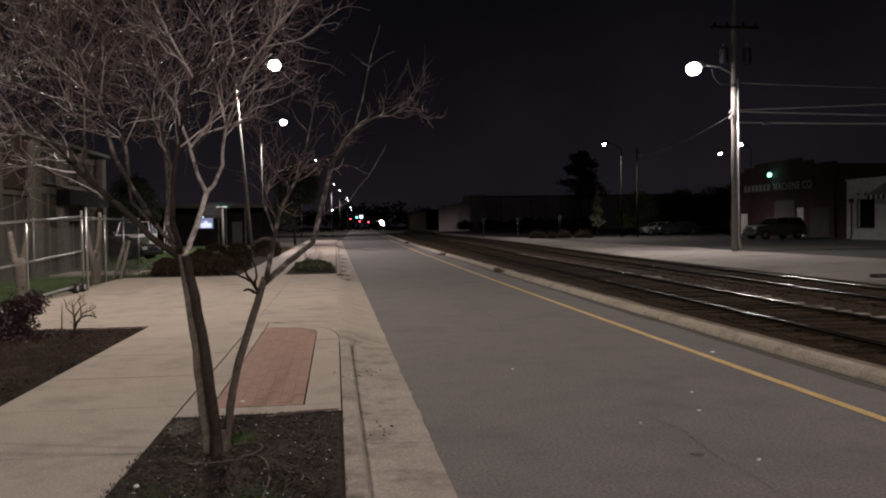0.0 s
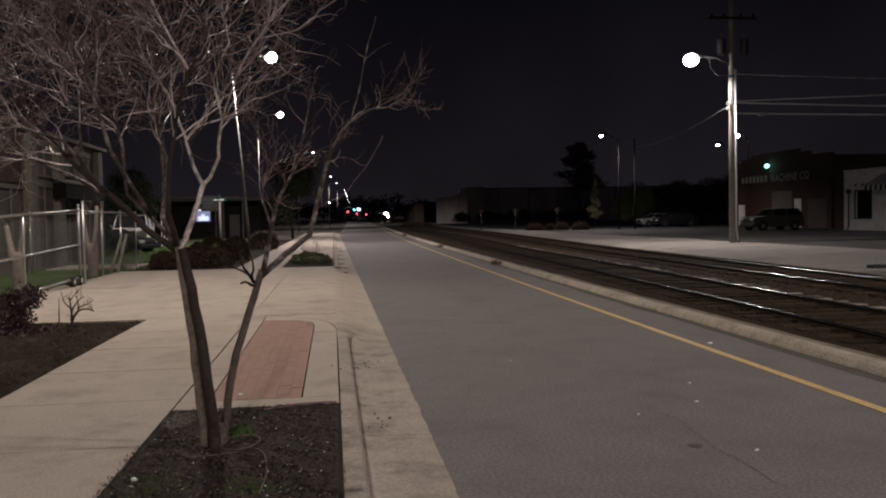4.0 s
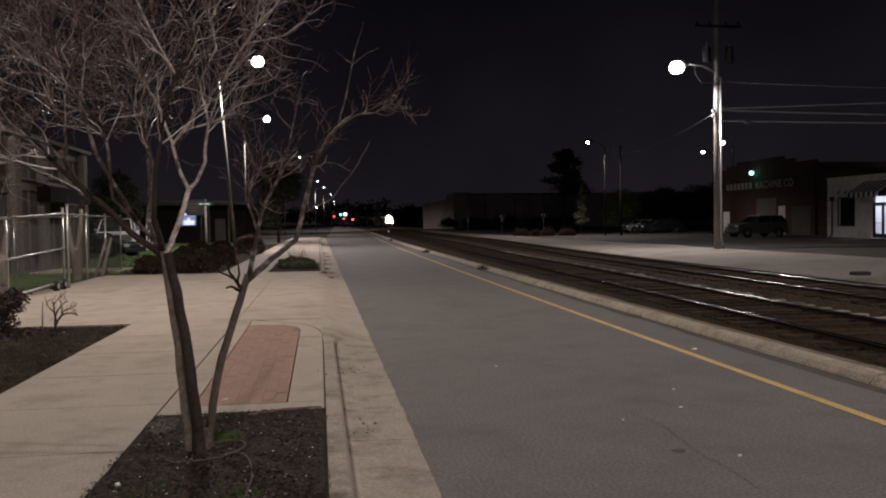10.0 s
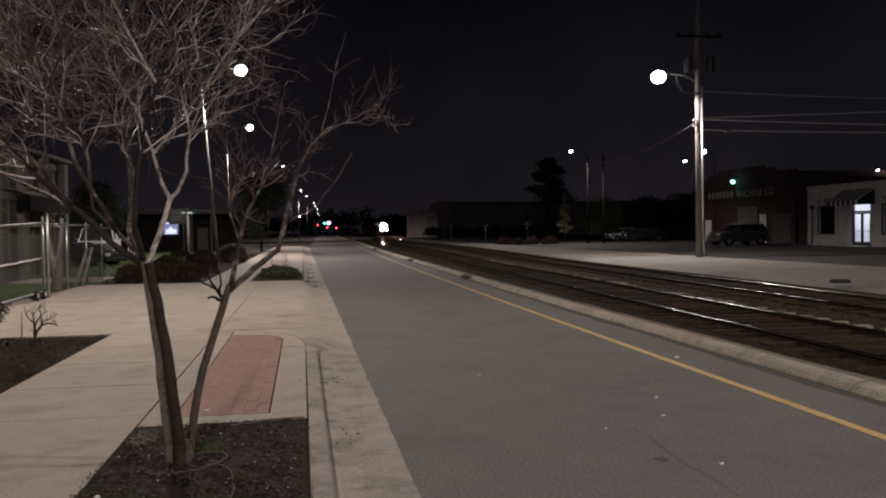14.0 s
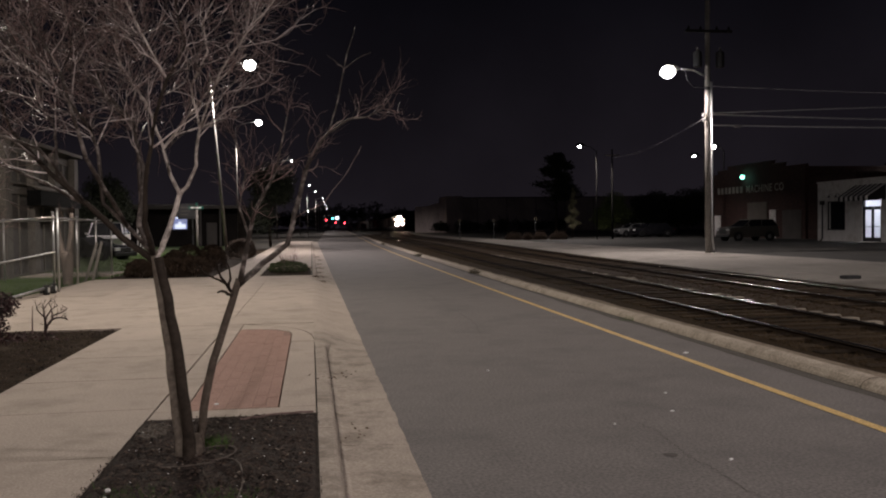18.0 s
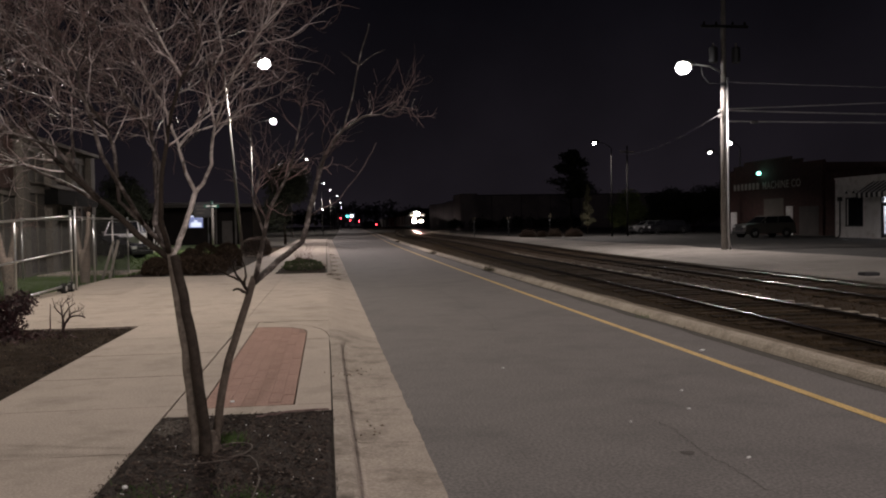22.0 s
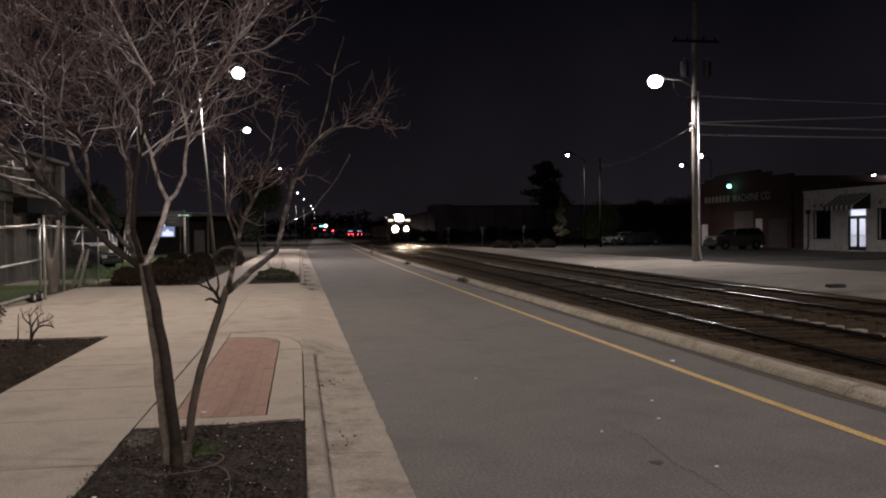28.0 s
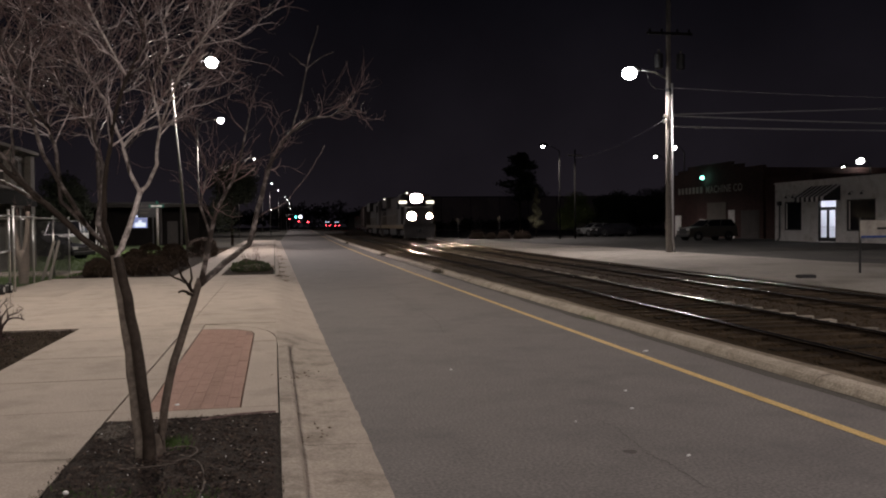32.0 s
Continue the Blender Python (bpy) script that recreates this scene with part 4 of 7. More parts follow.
    part("fuel_tank", Shape().box(-1.3, 1.3, 7.8, 13.4, 0.35, 1.28), DARKMETAL, t, bevel=0.15)
    s = Shape()
    s.v = [(-1.45, 0.3, 1.28), (1.45, 0.3, 1.28), (1.4, 0.05, 0.18), (-1.4, 0.05, 0.18), (-1.45, 0.7, 1.28), (1.45, 0.7, 1.28), (1.4, 0.5, 0.18), (-1.4, 0.5, 0.18)]
    s.f = [(0, 1, 2, 3), (7, 6, 5, 4), (0, 4, 5, 1), (3, 2, 6, 7), (0, 3, 7, 4), (1, 5, 6, 2)]
    part("pilot", s, TRAINDARK, t, "dark snow-plough pilot", bevel=0.02)
    part("coupler", Shape().box(-0.16, 0.16, -0.35, 0.5, 0.75, 1.05), DARKMETAL, t, bevel=0.03)
    for sx in (-1, 1):
        for i in range(4):
            part("step", Shape().box(sx * 1.35 - 0.2, sx * 1.35 + 0.2, 0.25 + i * 0.02, 0.6, 0.35 + i * 0.26, 0.39 + i * 0.26), LOCOYELLOW, t, "yellow edged step")
        s = Shape()
        for i in range(14):
            y = 5.6 + i * 1.15
            s.tube([(sx * 1.46, y, 1.45), (sx * 1.46, y, 2.4)], 0.018, 5)
        s.tube([(sx * 1.46, 5.6, 2.4), (sx * 1.46, 20.6, 2.4)], 0.018, 5)
        part("handrail", s, LOCOYELLOW, t)
        s = Shape().tube([(sx * 0.3, 0.3, 1.45), (sx * 0.3, 0.3, 2.5), (sx * 1.35, 0.3, 2.5), (sx * 1.35, 0.3, 1.45)], 0.018, 5)
        part("handrail", s, LOCOYELLOW, t)
    part("headlight_housing", Shape().box(-0.38, 0.38, 2.3, 2.72, 3.92, 4.3), TRAINDARK, t, bevel=0.03)
    for y in (2.6, 18.6):
        for dy in (-1.7, 0, 1.7):
            for sx in (-1, 1):
                part("wheel", Shape().tube([(sx * 0.68, y + 1 + dy, 0.5), (sx * 0.71, y + 1 + dy, 0.5), (sx * 0.8, y + 1 + dy, 0.5), (sx * 0.82, y + 1 + dy, 0.5)], [0.54, 0.53, 0.5, 0.3], 20), RAILRUST, t, "steel wheel")
        part("truck_frame", Shape().box(-1.1, -0.92, y - 1.6, y + 3.6, 0.4, 0.85).box(0.92, 1.1, y - 1.6, y + 3.6, 0.4, 0.85), DARKMETAL, t, bevel=0.04)
    if not lead:
        return t
    # discs wider than real lenses: part of the glare is put into their size
    for x in (-0.15, 0.15):
        lamp = part("headlight", Shape().tube([(x, 2.12, 3.9), (x, 2.1, 3.9)], 0.4, 24), HEADLIGHT, t, "blazing white headlight")
        # can, blades and rim are added to hold the glow forward, off the nose
        part("lamp_can", Shape().tube([(x, 2.4, 3.9), (x, 2.135, 3.9)], 0.43, 24), DARKMETAL, lamp)
        part("louvre", louvre(x, 2.1, 3.9, 0.4), BLACKPAINT, lamp, "added black blades that narrow the beam")
        part("rim", Shape().tube([(x, 2.24, 3.9), (x, 2.02, 3.9)], 0.435, 24, cap=False).tube([(x, 2.13, 3.9), (x, 2.02, 3.9)], 0.406, 24, cap=False), DARKMETAL, lamp)
    for x in (-0.68, 0.95):
        r = 0.38 if x < 0 else 0.26
        lamp = part("ditch_light", Shape().tube([(x, 0.4, 2.2), (x, 0.38, 2.2)], r, 20), DITCHLIGHT, t, "blazing ditch light")
        # the same added light stops round the ditch light
        part("lamp_can", Shape().tube([(x, 0.56, 2.2), (x, 0.415, 2.2)], r + 0.03, 20), DARKMETAL, lamp)
        part("louvre", louvre(x, 0.38, 2.2, r), BLACKPAINT, lamp, "added black blades that narrow the beam")
        part("rim", Shape().tube([(x, 0.52, 2.2), (x, 0.33, 2.2)], r + 0.035, 20, cap=False).tube([(x, 0.41, 2.2), (x, 0.33, 2.2)], r + 0.005, 20, cap=False), DARKMETAL, lamp)
        part("light_bracket", Shape().tube([(x, 0.5, 1.45), (x, 0.5, 2.15)], 0.05, 6), TRAINDARK, t)
    for x, y, z in ((-0.8, 2.75, 4.42), (-1.47, 17.2, 4.3)):
        part("marker_light", Shape().ball((x, y, z), 0.1, 8), NUMBERGLASS, t, "small lit marker light")
    for x in (-1.3, 1.3):
        part("number_board", Shape().box(x - 0.34, x + 0.34, 1.9, 2.3, 3.42, 3.66), NUMBERGLASS, t, "lit number board")
    return t

# ---------------------------------------------------------------- more materials
STUCCO = mat("grey_stucco", (0.09, 0.079, 0.068), (0.145, 0.128, 0.112), 0.9, 1.2, 30, 0.4, stain=(0.09, 0.078, 0.066), stain_scale=0.5)
REDBRICK = mat("red_brick_wall", (0.03, 0.0135, 0.011), (0.06, 0.027, 0.0215), 0.9, 4, 9, 0.5, stain=(0.02, 0.012, 0.01), stain_scale=0.6)
WHITEWALL = mat("white_painted_wall", (0.62, 0.6, 0.57), (0.74, 0.72, 0.69), 0.8, 2.0, 40, 0.2, stain=(0.36, 0.33, 0.29), stain_scale=1.4, stain_amount=0.75)
DARKWALL = mat("dark_wall", (0.05, 0.045, 0.042), (0.085, 0.076, 0.07), 0.9, 1.5, 30, 0.3)
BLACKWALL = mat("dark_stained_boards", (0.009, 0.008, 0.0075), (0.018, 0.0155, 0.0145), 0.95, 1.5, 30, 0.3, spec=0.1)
WAREWALL = mat("warehouse_wall", (0.4, 0.34, 0.33), (0.5, 0.43, 0.41), 0.9, 0.4, 6, 0.2, stain=(0.14, 0.12, 0.11), stain_scale=0.15)
GLASS = mat("dark_window_glass", (0.012, 0.013, 0.016), (0.02, 0.02, 0.024), 0.12, 3, spec=0.008)
WIRE = mat("dull_fence_wire", (0.12, 0.12, 0.12), (0.18, 0.18, 0.18), 0.7, 9, metal=0.5)
BLACKPAINT = mat("black_paint", (0.012, 0.012, 0.013), (0.022, 0.022, 0.023), 0.5, 8)
WHITEPAINT = mat("white_paint", (0.66, 0.65, 0.63), (0.76, 0.75, 0.73), 0.5, 4)
RUBBER = mat("tyre_rubber", (0.014, 0.014, 0.014), (0.026, 0.025, 0.024), 0.85, 14)
SILVER = mat("champagne_paint", (0.075, 0.071, 0.062), (0.095, 0.09, 0.079), 0.4, 3, metal=0.25)
GREYCAR = mat("pale_grey_car_paint", (0.2, 0.2, 0.2), (0.26, 0.26, 0.26), 0.35, 3)
CARBLACK = mat("dark_car_paint", (0.012, 0.012, 0.015), (0.02, 0.02, 0.024), 0.25, 3)
CARWHITE = mat("white_car_paint", (0.45, 0.45, 0.45), (0.52, 0.52, 0.52), 0.3, 3)
LENS = mat("lamp_lens", (0.6, 0.6, 0.6), (0.75, 0.75, 0.75), 0.12, 20, spec=0.9)
REDLENS = mat("red_lens", (0.3, 0.01, 0.01), (0.4, 0.015, 0.015), 0.2, 20)
TAILGLOW = mat("lit_tail_lamp", (0.6, 0.02, 0.02), rough=0.4, emit=(1.0, 0.05, 0.07), power=6)
REDSIGNAL = mat("red_signal_glass", (0.6, 0.02, 0.02), rough=0.4, emit=(1.0, 0.04, 0.06), power=22)
GREENSIGNAL = mat("green_signal_glass", (0.05, 0.6, 0.5), rough=0.4, emit=(0.1, 0.85, 0.8), power=14)
GREENLAMP = mat("greenish_lamp_glass", (0.3, 0.7, 0.6), rough=0.4, emit=(0.28, 1.0, 0.78), power=5)
WINDOWGLOW = mat("lit_window", (0.7, 0.75, 0.9), (0.3, 0.35, 0.6), 0.5, 3.0, emit=(0.42, 0.5, 1.0), power=0.3)
ROOMGLOW = mat("ceiling_panel_glow", (1, 1, 1), rough=0.5, emit=(0.86, 0.9, 1.0), power=14)
ROOMWALL = mat("pale_room_wall", (0.7, 0.7, 0.75), (0.76, 0.76, 0.8), 0.8, 2)
HEDGE = mat("dark_hedge_leaf", (0.024, 0.016, 0.011), (0.046, 0.029, 0.019), 0.7, 5, island=(0.5, 1.5), spec=0.2)
REDLEAF = mat("dark_red_leaf", (0.024, 0.008, 0.009), (0.05, 0.016, 0.018), 0.6, 7, island=(0.4, 1.5))
GREENLEAF = mat("green_leaf", (0.03, 0.042, 0.015), (0.06, 0.078, 0.028), 0.65, 5, island=(0.5, 1.4))
YELLOWLEAF = mat("pale_yellow_leaf", (0.24, 0.225, 0.14), (0.34, 0.32, 0.2), 0.7, 5)
BUSHLEAF = mat("bright_bush_leaf", (0.17, 0.21, 0.075), (0.26, 0.3, 0.11), 0.7, 5, island=(0.5, 1.4))
DARKLEAF = mat("dark_evergreen_leaf", (0.022, 0.028, 0.017), (0.05, 0.058, 0.034), 0.8, 3)
DRYGRASS = mat("dry_grass_blade", (0.035, 0.03, 0.017), (0.065, 0.056, 0.032), 0.8, 6)
BLADE = mat("grass_blade", (0.045, 0.09, 0.016), (0.08, 0.14, 0.028), 0.7, 9)
PALEWOOD = mat("pale_stripped_wood", (0.2, 0.158, 0.135), (0.3, 0.245, 0.21), 0.8, 5, 40, 0.3)
CHIP = mat("bark_chip", (0.022, 0.015, 0.012), (0.08, 0.055, 0.042), 0.95, 30, island=(0.1, 1.7))
PALECHIP = mat("bleached_chip", (0.16, 0.13, 0.105), (0.32, 0.27, 0.22), 0.9, 30, island=(0.4, 1.3))
LITTER = mat("white_litter", (0.75, 0.75, 0.74), rough=0.6)
DEADLEAF = mat("dead_leaf", (0.07, 0.045, 0.028), (0.13, 0.085, 0.05), 0.9, 20)
CRACK = mat("crack_dirt", (0.07, 0.062, 0.058), (0.1, 0.09, 0.085), 0.95, 12)
SIGNGREEN = mat("green_sign_sheet", (0.008, 0.07, 0.05), (0.01, 0.09, 0.06), 0.4, 6)
HOSE = mat("brown_drip_hose", (0.05, 0.037, 0.03), (0.12, 0.094, 0.078), 0.7, 12)
WHEELHUB = mat("white_wheel_hub", (0.6, 0.6, 0.58), (0.7, 0.7, 0.68), 0.5, 9)
FREIGHT = mat("dark_freight_paint", (0.04, 0.03, 0.028), (0.075, 0.055, 0.05), 0.7, 1.0, stain=(0.1, 0.06, 0.04), stain_scale=0.8)
LOCOYELLOW = mat("yellow_loco_paint", (0.045, 0.03, 0.011), (0.07, 0.048, 0.018), 0.5, 2, stain=(0.12, 0.09, 0.05), stain_scale=1.2)


# ---------------------------------------------------------------- leaves and plants
def leaves(s, c, r, count, size, rnd, rough=0.35, hollow=0.45, bottom=-1.0):
    """Small leaves strewn through a lumpy ellipsoid, thicker towards its skin."""
    seed = rnd.uniform(0, 90)
    for _ in range(count):
        d = Vector((rnd.gauss(0, 1), rnd.gauss(0, 1), rnd.gauss(0, 1))).normalized()
        if d.z < bottom:
            d.z = -d.z
        lump = 1 + rough * noise.noise(d * 2.3 + Vector((seed, 0, 0)))
        k = (hollow + (1 - hollow) * rnd.random() ** 0.5) * lump
        p = Vector((c[0] + d.x * r[0] * k, c[1] + d.y * r[1] * k, c[2] + d.z * r[2] * k))
        a = Vector((rnd.gauss(0, 1), rnd.gauss(0, 1), rnd.gauss(0, 1))).normalized()
        b = a.orthogonal().normalized()
        q = size * rnd.uniform(0.6, 1.3)
        a, b = a * q, b * q * 0.55
        n = len(s.v)
        s.v += [tuple(p - a), tuple(p + b), tuple(p + a), tuple(p - b)]
        s.f.append((n, n + 1, n + 2, n + 3))


def hedge(x, y, w, d, h, material, label, rnd, count=4200, size=0.03):
    t = thing("hedge_bush", label, "shrub", pose(x, y, 0.12), "clipped hedge bushes")
    h *= 0.88
    st = Shape()
    for _ in range(9):
        a = rnd.uniform(0, 6.28)
        st.tube([(0, 0, -0.03), (math.cos(a) * w * 0.2, math.sin(a) * d * 0.2, h * 0.4), (math.cos(a) * w * 0.36, math.sin(a) * d * 0.36, h * 0.72)], [0.018, 0.012, 0.006], 5)
    part("branching", st, TWIG, t)
    s = Shape()
    leaves(s, (0, 0, h * 0.38), (w / 2, d / 2, h * 0.6), count, size, rnd, 0.22, 0.7, -0.55)
    tagged(part("foliage", s, material, t), kind="stuff")
    return t


def hedges():
    rnd = random.Random(5)
    dark = "low rounded dark hedge bush in a soil bed"
    for x, y, w, d, h in ((-5.25, 27.1, 0.95, 0.9, 0.68), (-4.3, 27.3, 0.8, 0.9, 0.7), (-3.65, 27.3, 0.95, 0.9, 0.74), (-4.75, 31.0, 1.0, 1.0, 0.85), (-3.55, 31.4, 1.1, 1.1, 0.88),
                          (-4.2, 37, 1.1, 1.1, 0.95), (-5.2, 37.5, 1.1, 1.1, 0.95), (-3.35, 42, 1.4, 1.2, 1.0), (-4.2, 52, 1.8, 1.4, 1.05)):
        hedge(x, y, w, d, h, HEDGE, dark, rnd)
    t = hedge(-0.78, 28.6, 1.35, 1.9, 0.46, GREENLEAF, "low dark green shrub in the kerbside planter", rnd, 3000)
    s = Shape()
    for _ in range(7):
        grow(s, Vector((rnd.uniform(-0.3, 0.3), rnd.uniform(-0.3, 0.3), 0.0)), Vector((rnd.gauss(0, 0.25), rnd.gauss(0, 0.2), 1)).normalized(), rnd.uniform(0.6, 0.95), 0.012, 2, rnd)
    part("bare_stem", s, TWIG, t, "thin bare stems above the leaves")
    # dark red shrub and a leafless little one by the pavement
    t = thing("red_shrub", "dark red leafy shrub beside the pavement", "shrub", pose(-4.45, 12.3, 0.13))
    st, s = Shape(), Shape()
    for _ in range(12):
        grow(st, Vector((rnd.uniform(-0.15, 0.15), rnd.uniform(-0.15, 0.15), -0.02)), Vector((rnd.gauss(0, 0.4), rnd.gauss(0, 0.4), 1)).normalized(), rnd.uniform(0.3, 0.45), 0.01, 1, rnd)
    part("branching", st, TWIG, t)
    for c, r, n in (((0.14, 0, 0.42), (0.26, 0.24, 0.17), 1300), ((-0.25, 0, 0.3), (0.36, 0.3, 0.22), 1500), ((-0.9, 0.2, 0.3), (0.4, 0.3, 0.26), 1200), ((0.15, -0.15, 0.15), (0.2, 0.2, 0.18), 700), ((0.0, -0.1, 0.2), (0.18, 0.2, 0.2), 500), ((-0.55, 0.1, 0.25), (0.25, 0.3, 0.22), 600), ((0.3, -0.35, 0.03), (0.75, 0.6, 0.06), 700), ((0.2, 0.1, 0.5), (0.2, 0.2, 0.13), 500), ((-0.1, -0.3, 0.12), (0.35, 0.3, 0.2), 700)):
        leaves(s, c, r, n, 0.022, rnd, 0.9, 0.2)
    tagged(part("foliage", s, REDLEAF, t, "dark red leaves"), kind="stuff")
    t = thing("bare_shrub", "small leafless shrub with pinkish stems", "shrub", pose(-3.82, 12.75, 0.12))
    s = Shape()
    # (foot radius, then the points of each arching stem: across, depth, height)
    for r, *way in ((0.026, (0, 0, -0.03), (0.015, 0.02, 0.13), (0.01, 0.0, 0.26), (-0.02, 0.03, 0.42)), (0.02, (0.0, 0, -0.02), (0.07, -0.03, 0.15), (0.17, -0.05, 0.24), (0.3, -0.06, 0.235), (0.34, -0.05, 0.2)),
                    (0.015, (0.012, 0, 0.2), (0.08, 0.05, 0.34), (0.18, 0.06, 0.41)), (0.014, (0.07, -0.03, 0.15), (0.12, 0.06, 0.27), (0.22, 0.1, 0.3), (0.29, 0.12, 0.36)),
                    (0.012, (0.01, 0.0, 0.24), (-0.07, -0.04, 0.36), (-0.1, -0.05, 0.46)), (0.011, (0.1, 0.03, 0.24), (0.1, 0.02, 0.37), (0.06, 0.0, 0.47)), (0.009, (0.0, 0.0, 0.36), (0.05, 0.06, 0.45), (0.12, 0.08, 0.5))):
        line = limb_path(way, rnd, 5, 0.006)
        s.tube(line, [r * (1 - 0.75 * i / (len(line) - 1)) for i in range(len(line))], 6)
        for i in range(5, len(line), 2):
            grow(s, line[i], Vector((rnd.gauss(0, 0.6), rnd.gauss(0, 0.5), 0.7)).normalized(), rnd.uniform(0.06, 0.12), 0.005, 1, rnd, 0.8, (1, 2))
    part("branching", s, mat("pinkish_stem", (0.045, 0.03, 0.028), (0.09, 0.06, 0.055), 0.8, 9), t)
    s = Shape().tube([(-0.16, 0, -0.02), (-0.16, 0.01, 0.2), (-0.15, 0, 0.42)], [0.012, 0.01, 0.004], 6)
    part("stake", s, TWIG, t, "thin upright stake")


def broad_tree(x, y, base, h, w, material, label, rnd, count, size, trunk=0.14, name="tree", conifer=False, low=0.25):
    t = thing(name, label, "tree", pose(x, y, base))
    s = Shape()
    s.tube([(0, 0, -0.1), (rnd.uniform(-0.1, 0.1), 0, h * 0.4), (0, 0, h * 0.92)], [trunk, trunk * 0.7, trunk * 0.15], 8)
    for _ in range(14):
        a, z = rnd.uniform(0, 6.28), rnd.uniform(0.3, 0.8) * h
        k = rnd.uniform(0.5, 0.9) * w / 2
        s.tube([(0, 0, z), (math.cos(a) * k * 0.5, math.sin(a) * k * 0.5, z + h * 0.06), (math.cos(a) * k, math.sin(a) * k, z + h * 0.12)], [trunk * 0.3, trunk * 0.2, 0.01], 5)
    part("trunk", s, SHADEBARK, t, smooth=True)
    s = Shape()
    n = 16
    for i in range(n):
        f = i / (n - 1)
        if conifer:
            z, rr = h * (low + (0.97 - low) * f), w / 2 * (1.05 - (0.85 if low < 0.4 else 0.45) * f) * rnd.uniform(0.6, 1.1)
            a = rnd.uniform(0, 6.28)
            c, r = (math.cos(a) * rr * 0.5, math.sin(a) * rr * 0.5, z), (rr * 0.7, rr * 0.7, h * 0.05)
        else:
            a, k = rnd.uniform(0, 6.28), rnd.uniform(0.15, 0.62) * w / 2
            z = h * rnd.uniform(0.28, 0.82)
            c, r = (math.cos(a) * k, math.sin(a) * k, z), (w * 0.24, w * 0.24, h * 0.17)
        leaves(s, c, r, count // n, size, rnd, 0.5, 0.3)
    tagged(part("crown", s, material, t), kind="stuff")
    return t


def trees():
    rnd = random.Random(11)
    broad_tree(31.5, 105, 0.0, 10.8, 6.6, DARKLEAF, "tall dark pine behind the car park", rnd, 9000, 0.16, 0.2, "pine_tree", True, 0.48)
    broad_tree(29.2, 91, 0.1, 5.6, 1.9, YELLOWLEAF, "slim tree with pale yellowish leaves", rnd, 3000, 0.09, 0.06, "young_tree", True)
    broad_tree(35.6, 96, 0.1, 5.6, 5.6, BUSHLEAF, "broad green bushy tree under the lamps", rnd, 12000, 0.11, 0.12, "bushy_tree")
    for x, y, h, w in ((40.5, 97, 5.4, 6), (45, 98, 6.2, 6.5), (48, 96, 6.4, 6.5), (43, 101, 6.0, 6)):
        broad_tree(x, y, 0.1, h, w, DARKLEAF, "dark dense evergreen beside the brick building", rnd, 9000, 0.13, 0.15, "evergreen_tree")
    broad_tree(-3.6, 76, 0.1, 7.5, 4.6, DARKLEAF, "dark evergreen beyond the pavement", rnd, 9000, 0.12, 0.14, "evergreen_tree")
    broad_tree(-16.5, 72, 0.1, 6.5, 5.0, DARKLEAF, "dark evergreen on the grass verge", rnd, 8000, 0.12, 0.14, "evergreen_tree")
    for x, y, w, h in ((19.6, 80, 1.9, 1.1), (22.0, 79, 1.6, 1.1), (23.6, 78, 2.0, 1.1), (20.6, 78.4, 0.9, 0.9)):
        t = thing("ornamental_grass", "dry tufted ornamental grass on the gravel edge", "grass clump", pose(x, y, 0.18), "ornamental grasses")
        s = Shape()
        for _ in range(900):
            a, k = rnd.uniform(0, 6.28), rnd.random() ** 0.5 * w * 0.4
            p = Vector((math.cos(a) * k, math.sin(a) * k, 0))
            tip = p + Vector((math.cos(a) * rnd.uniform(0, 0.35), math.sin(a) * rnd.uniform(0, 0.35), h * rnd.uniform(0.5, 1.0) * (1.05 - 0.75 * (k / (w * 0.4)) ** 2)))
            n = len(s.v)
            s.v += [(p.x - 0.012, p.y, -0.01), (p.x + 0.012, p.y, -0.01), tuple(tip)]
            s.f.append((n, n + 1, n + 2))
        tagged(part("blades", s, HEDGE, t), kind="stuff")
    s = Shape()
    for i in range(90):
        x = -170 + i * 4.6 + rnd.uniform(-2, 2)
        y = 560 + rnd.uniform(-30, 30)
        leaves(s, (x, y, 5), (6, 5, rnd.uniform(5, 9) + (5 if 0 < x < 45 else 0)), 260, 1.0, rnd, 0.5, 0.3, -0.4)
    tagged(part("far_woods", s, DARKLEAF), "dark line of far woods against the night sky", "woods", kind="stuff")
    s = Shape()
    for i in range(26):
        leaves(s, (24.5 + i * 1.1 + rnd.uniform(-0.5, 0.5), 168 + rnd.uniform(-8, 8), 1.2), (1.3, 1.3, rnd.uniform(1.0, 1.9)), 420, 0.16, rnd, 0.5, 0.3, -0.5)
    tagged(part("shrub_row", s, DARKLEAF), "row of dark shrubs before the warehouse", "shrubs", kind="stuff")


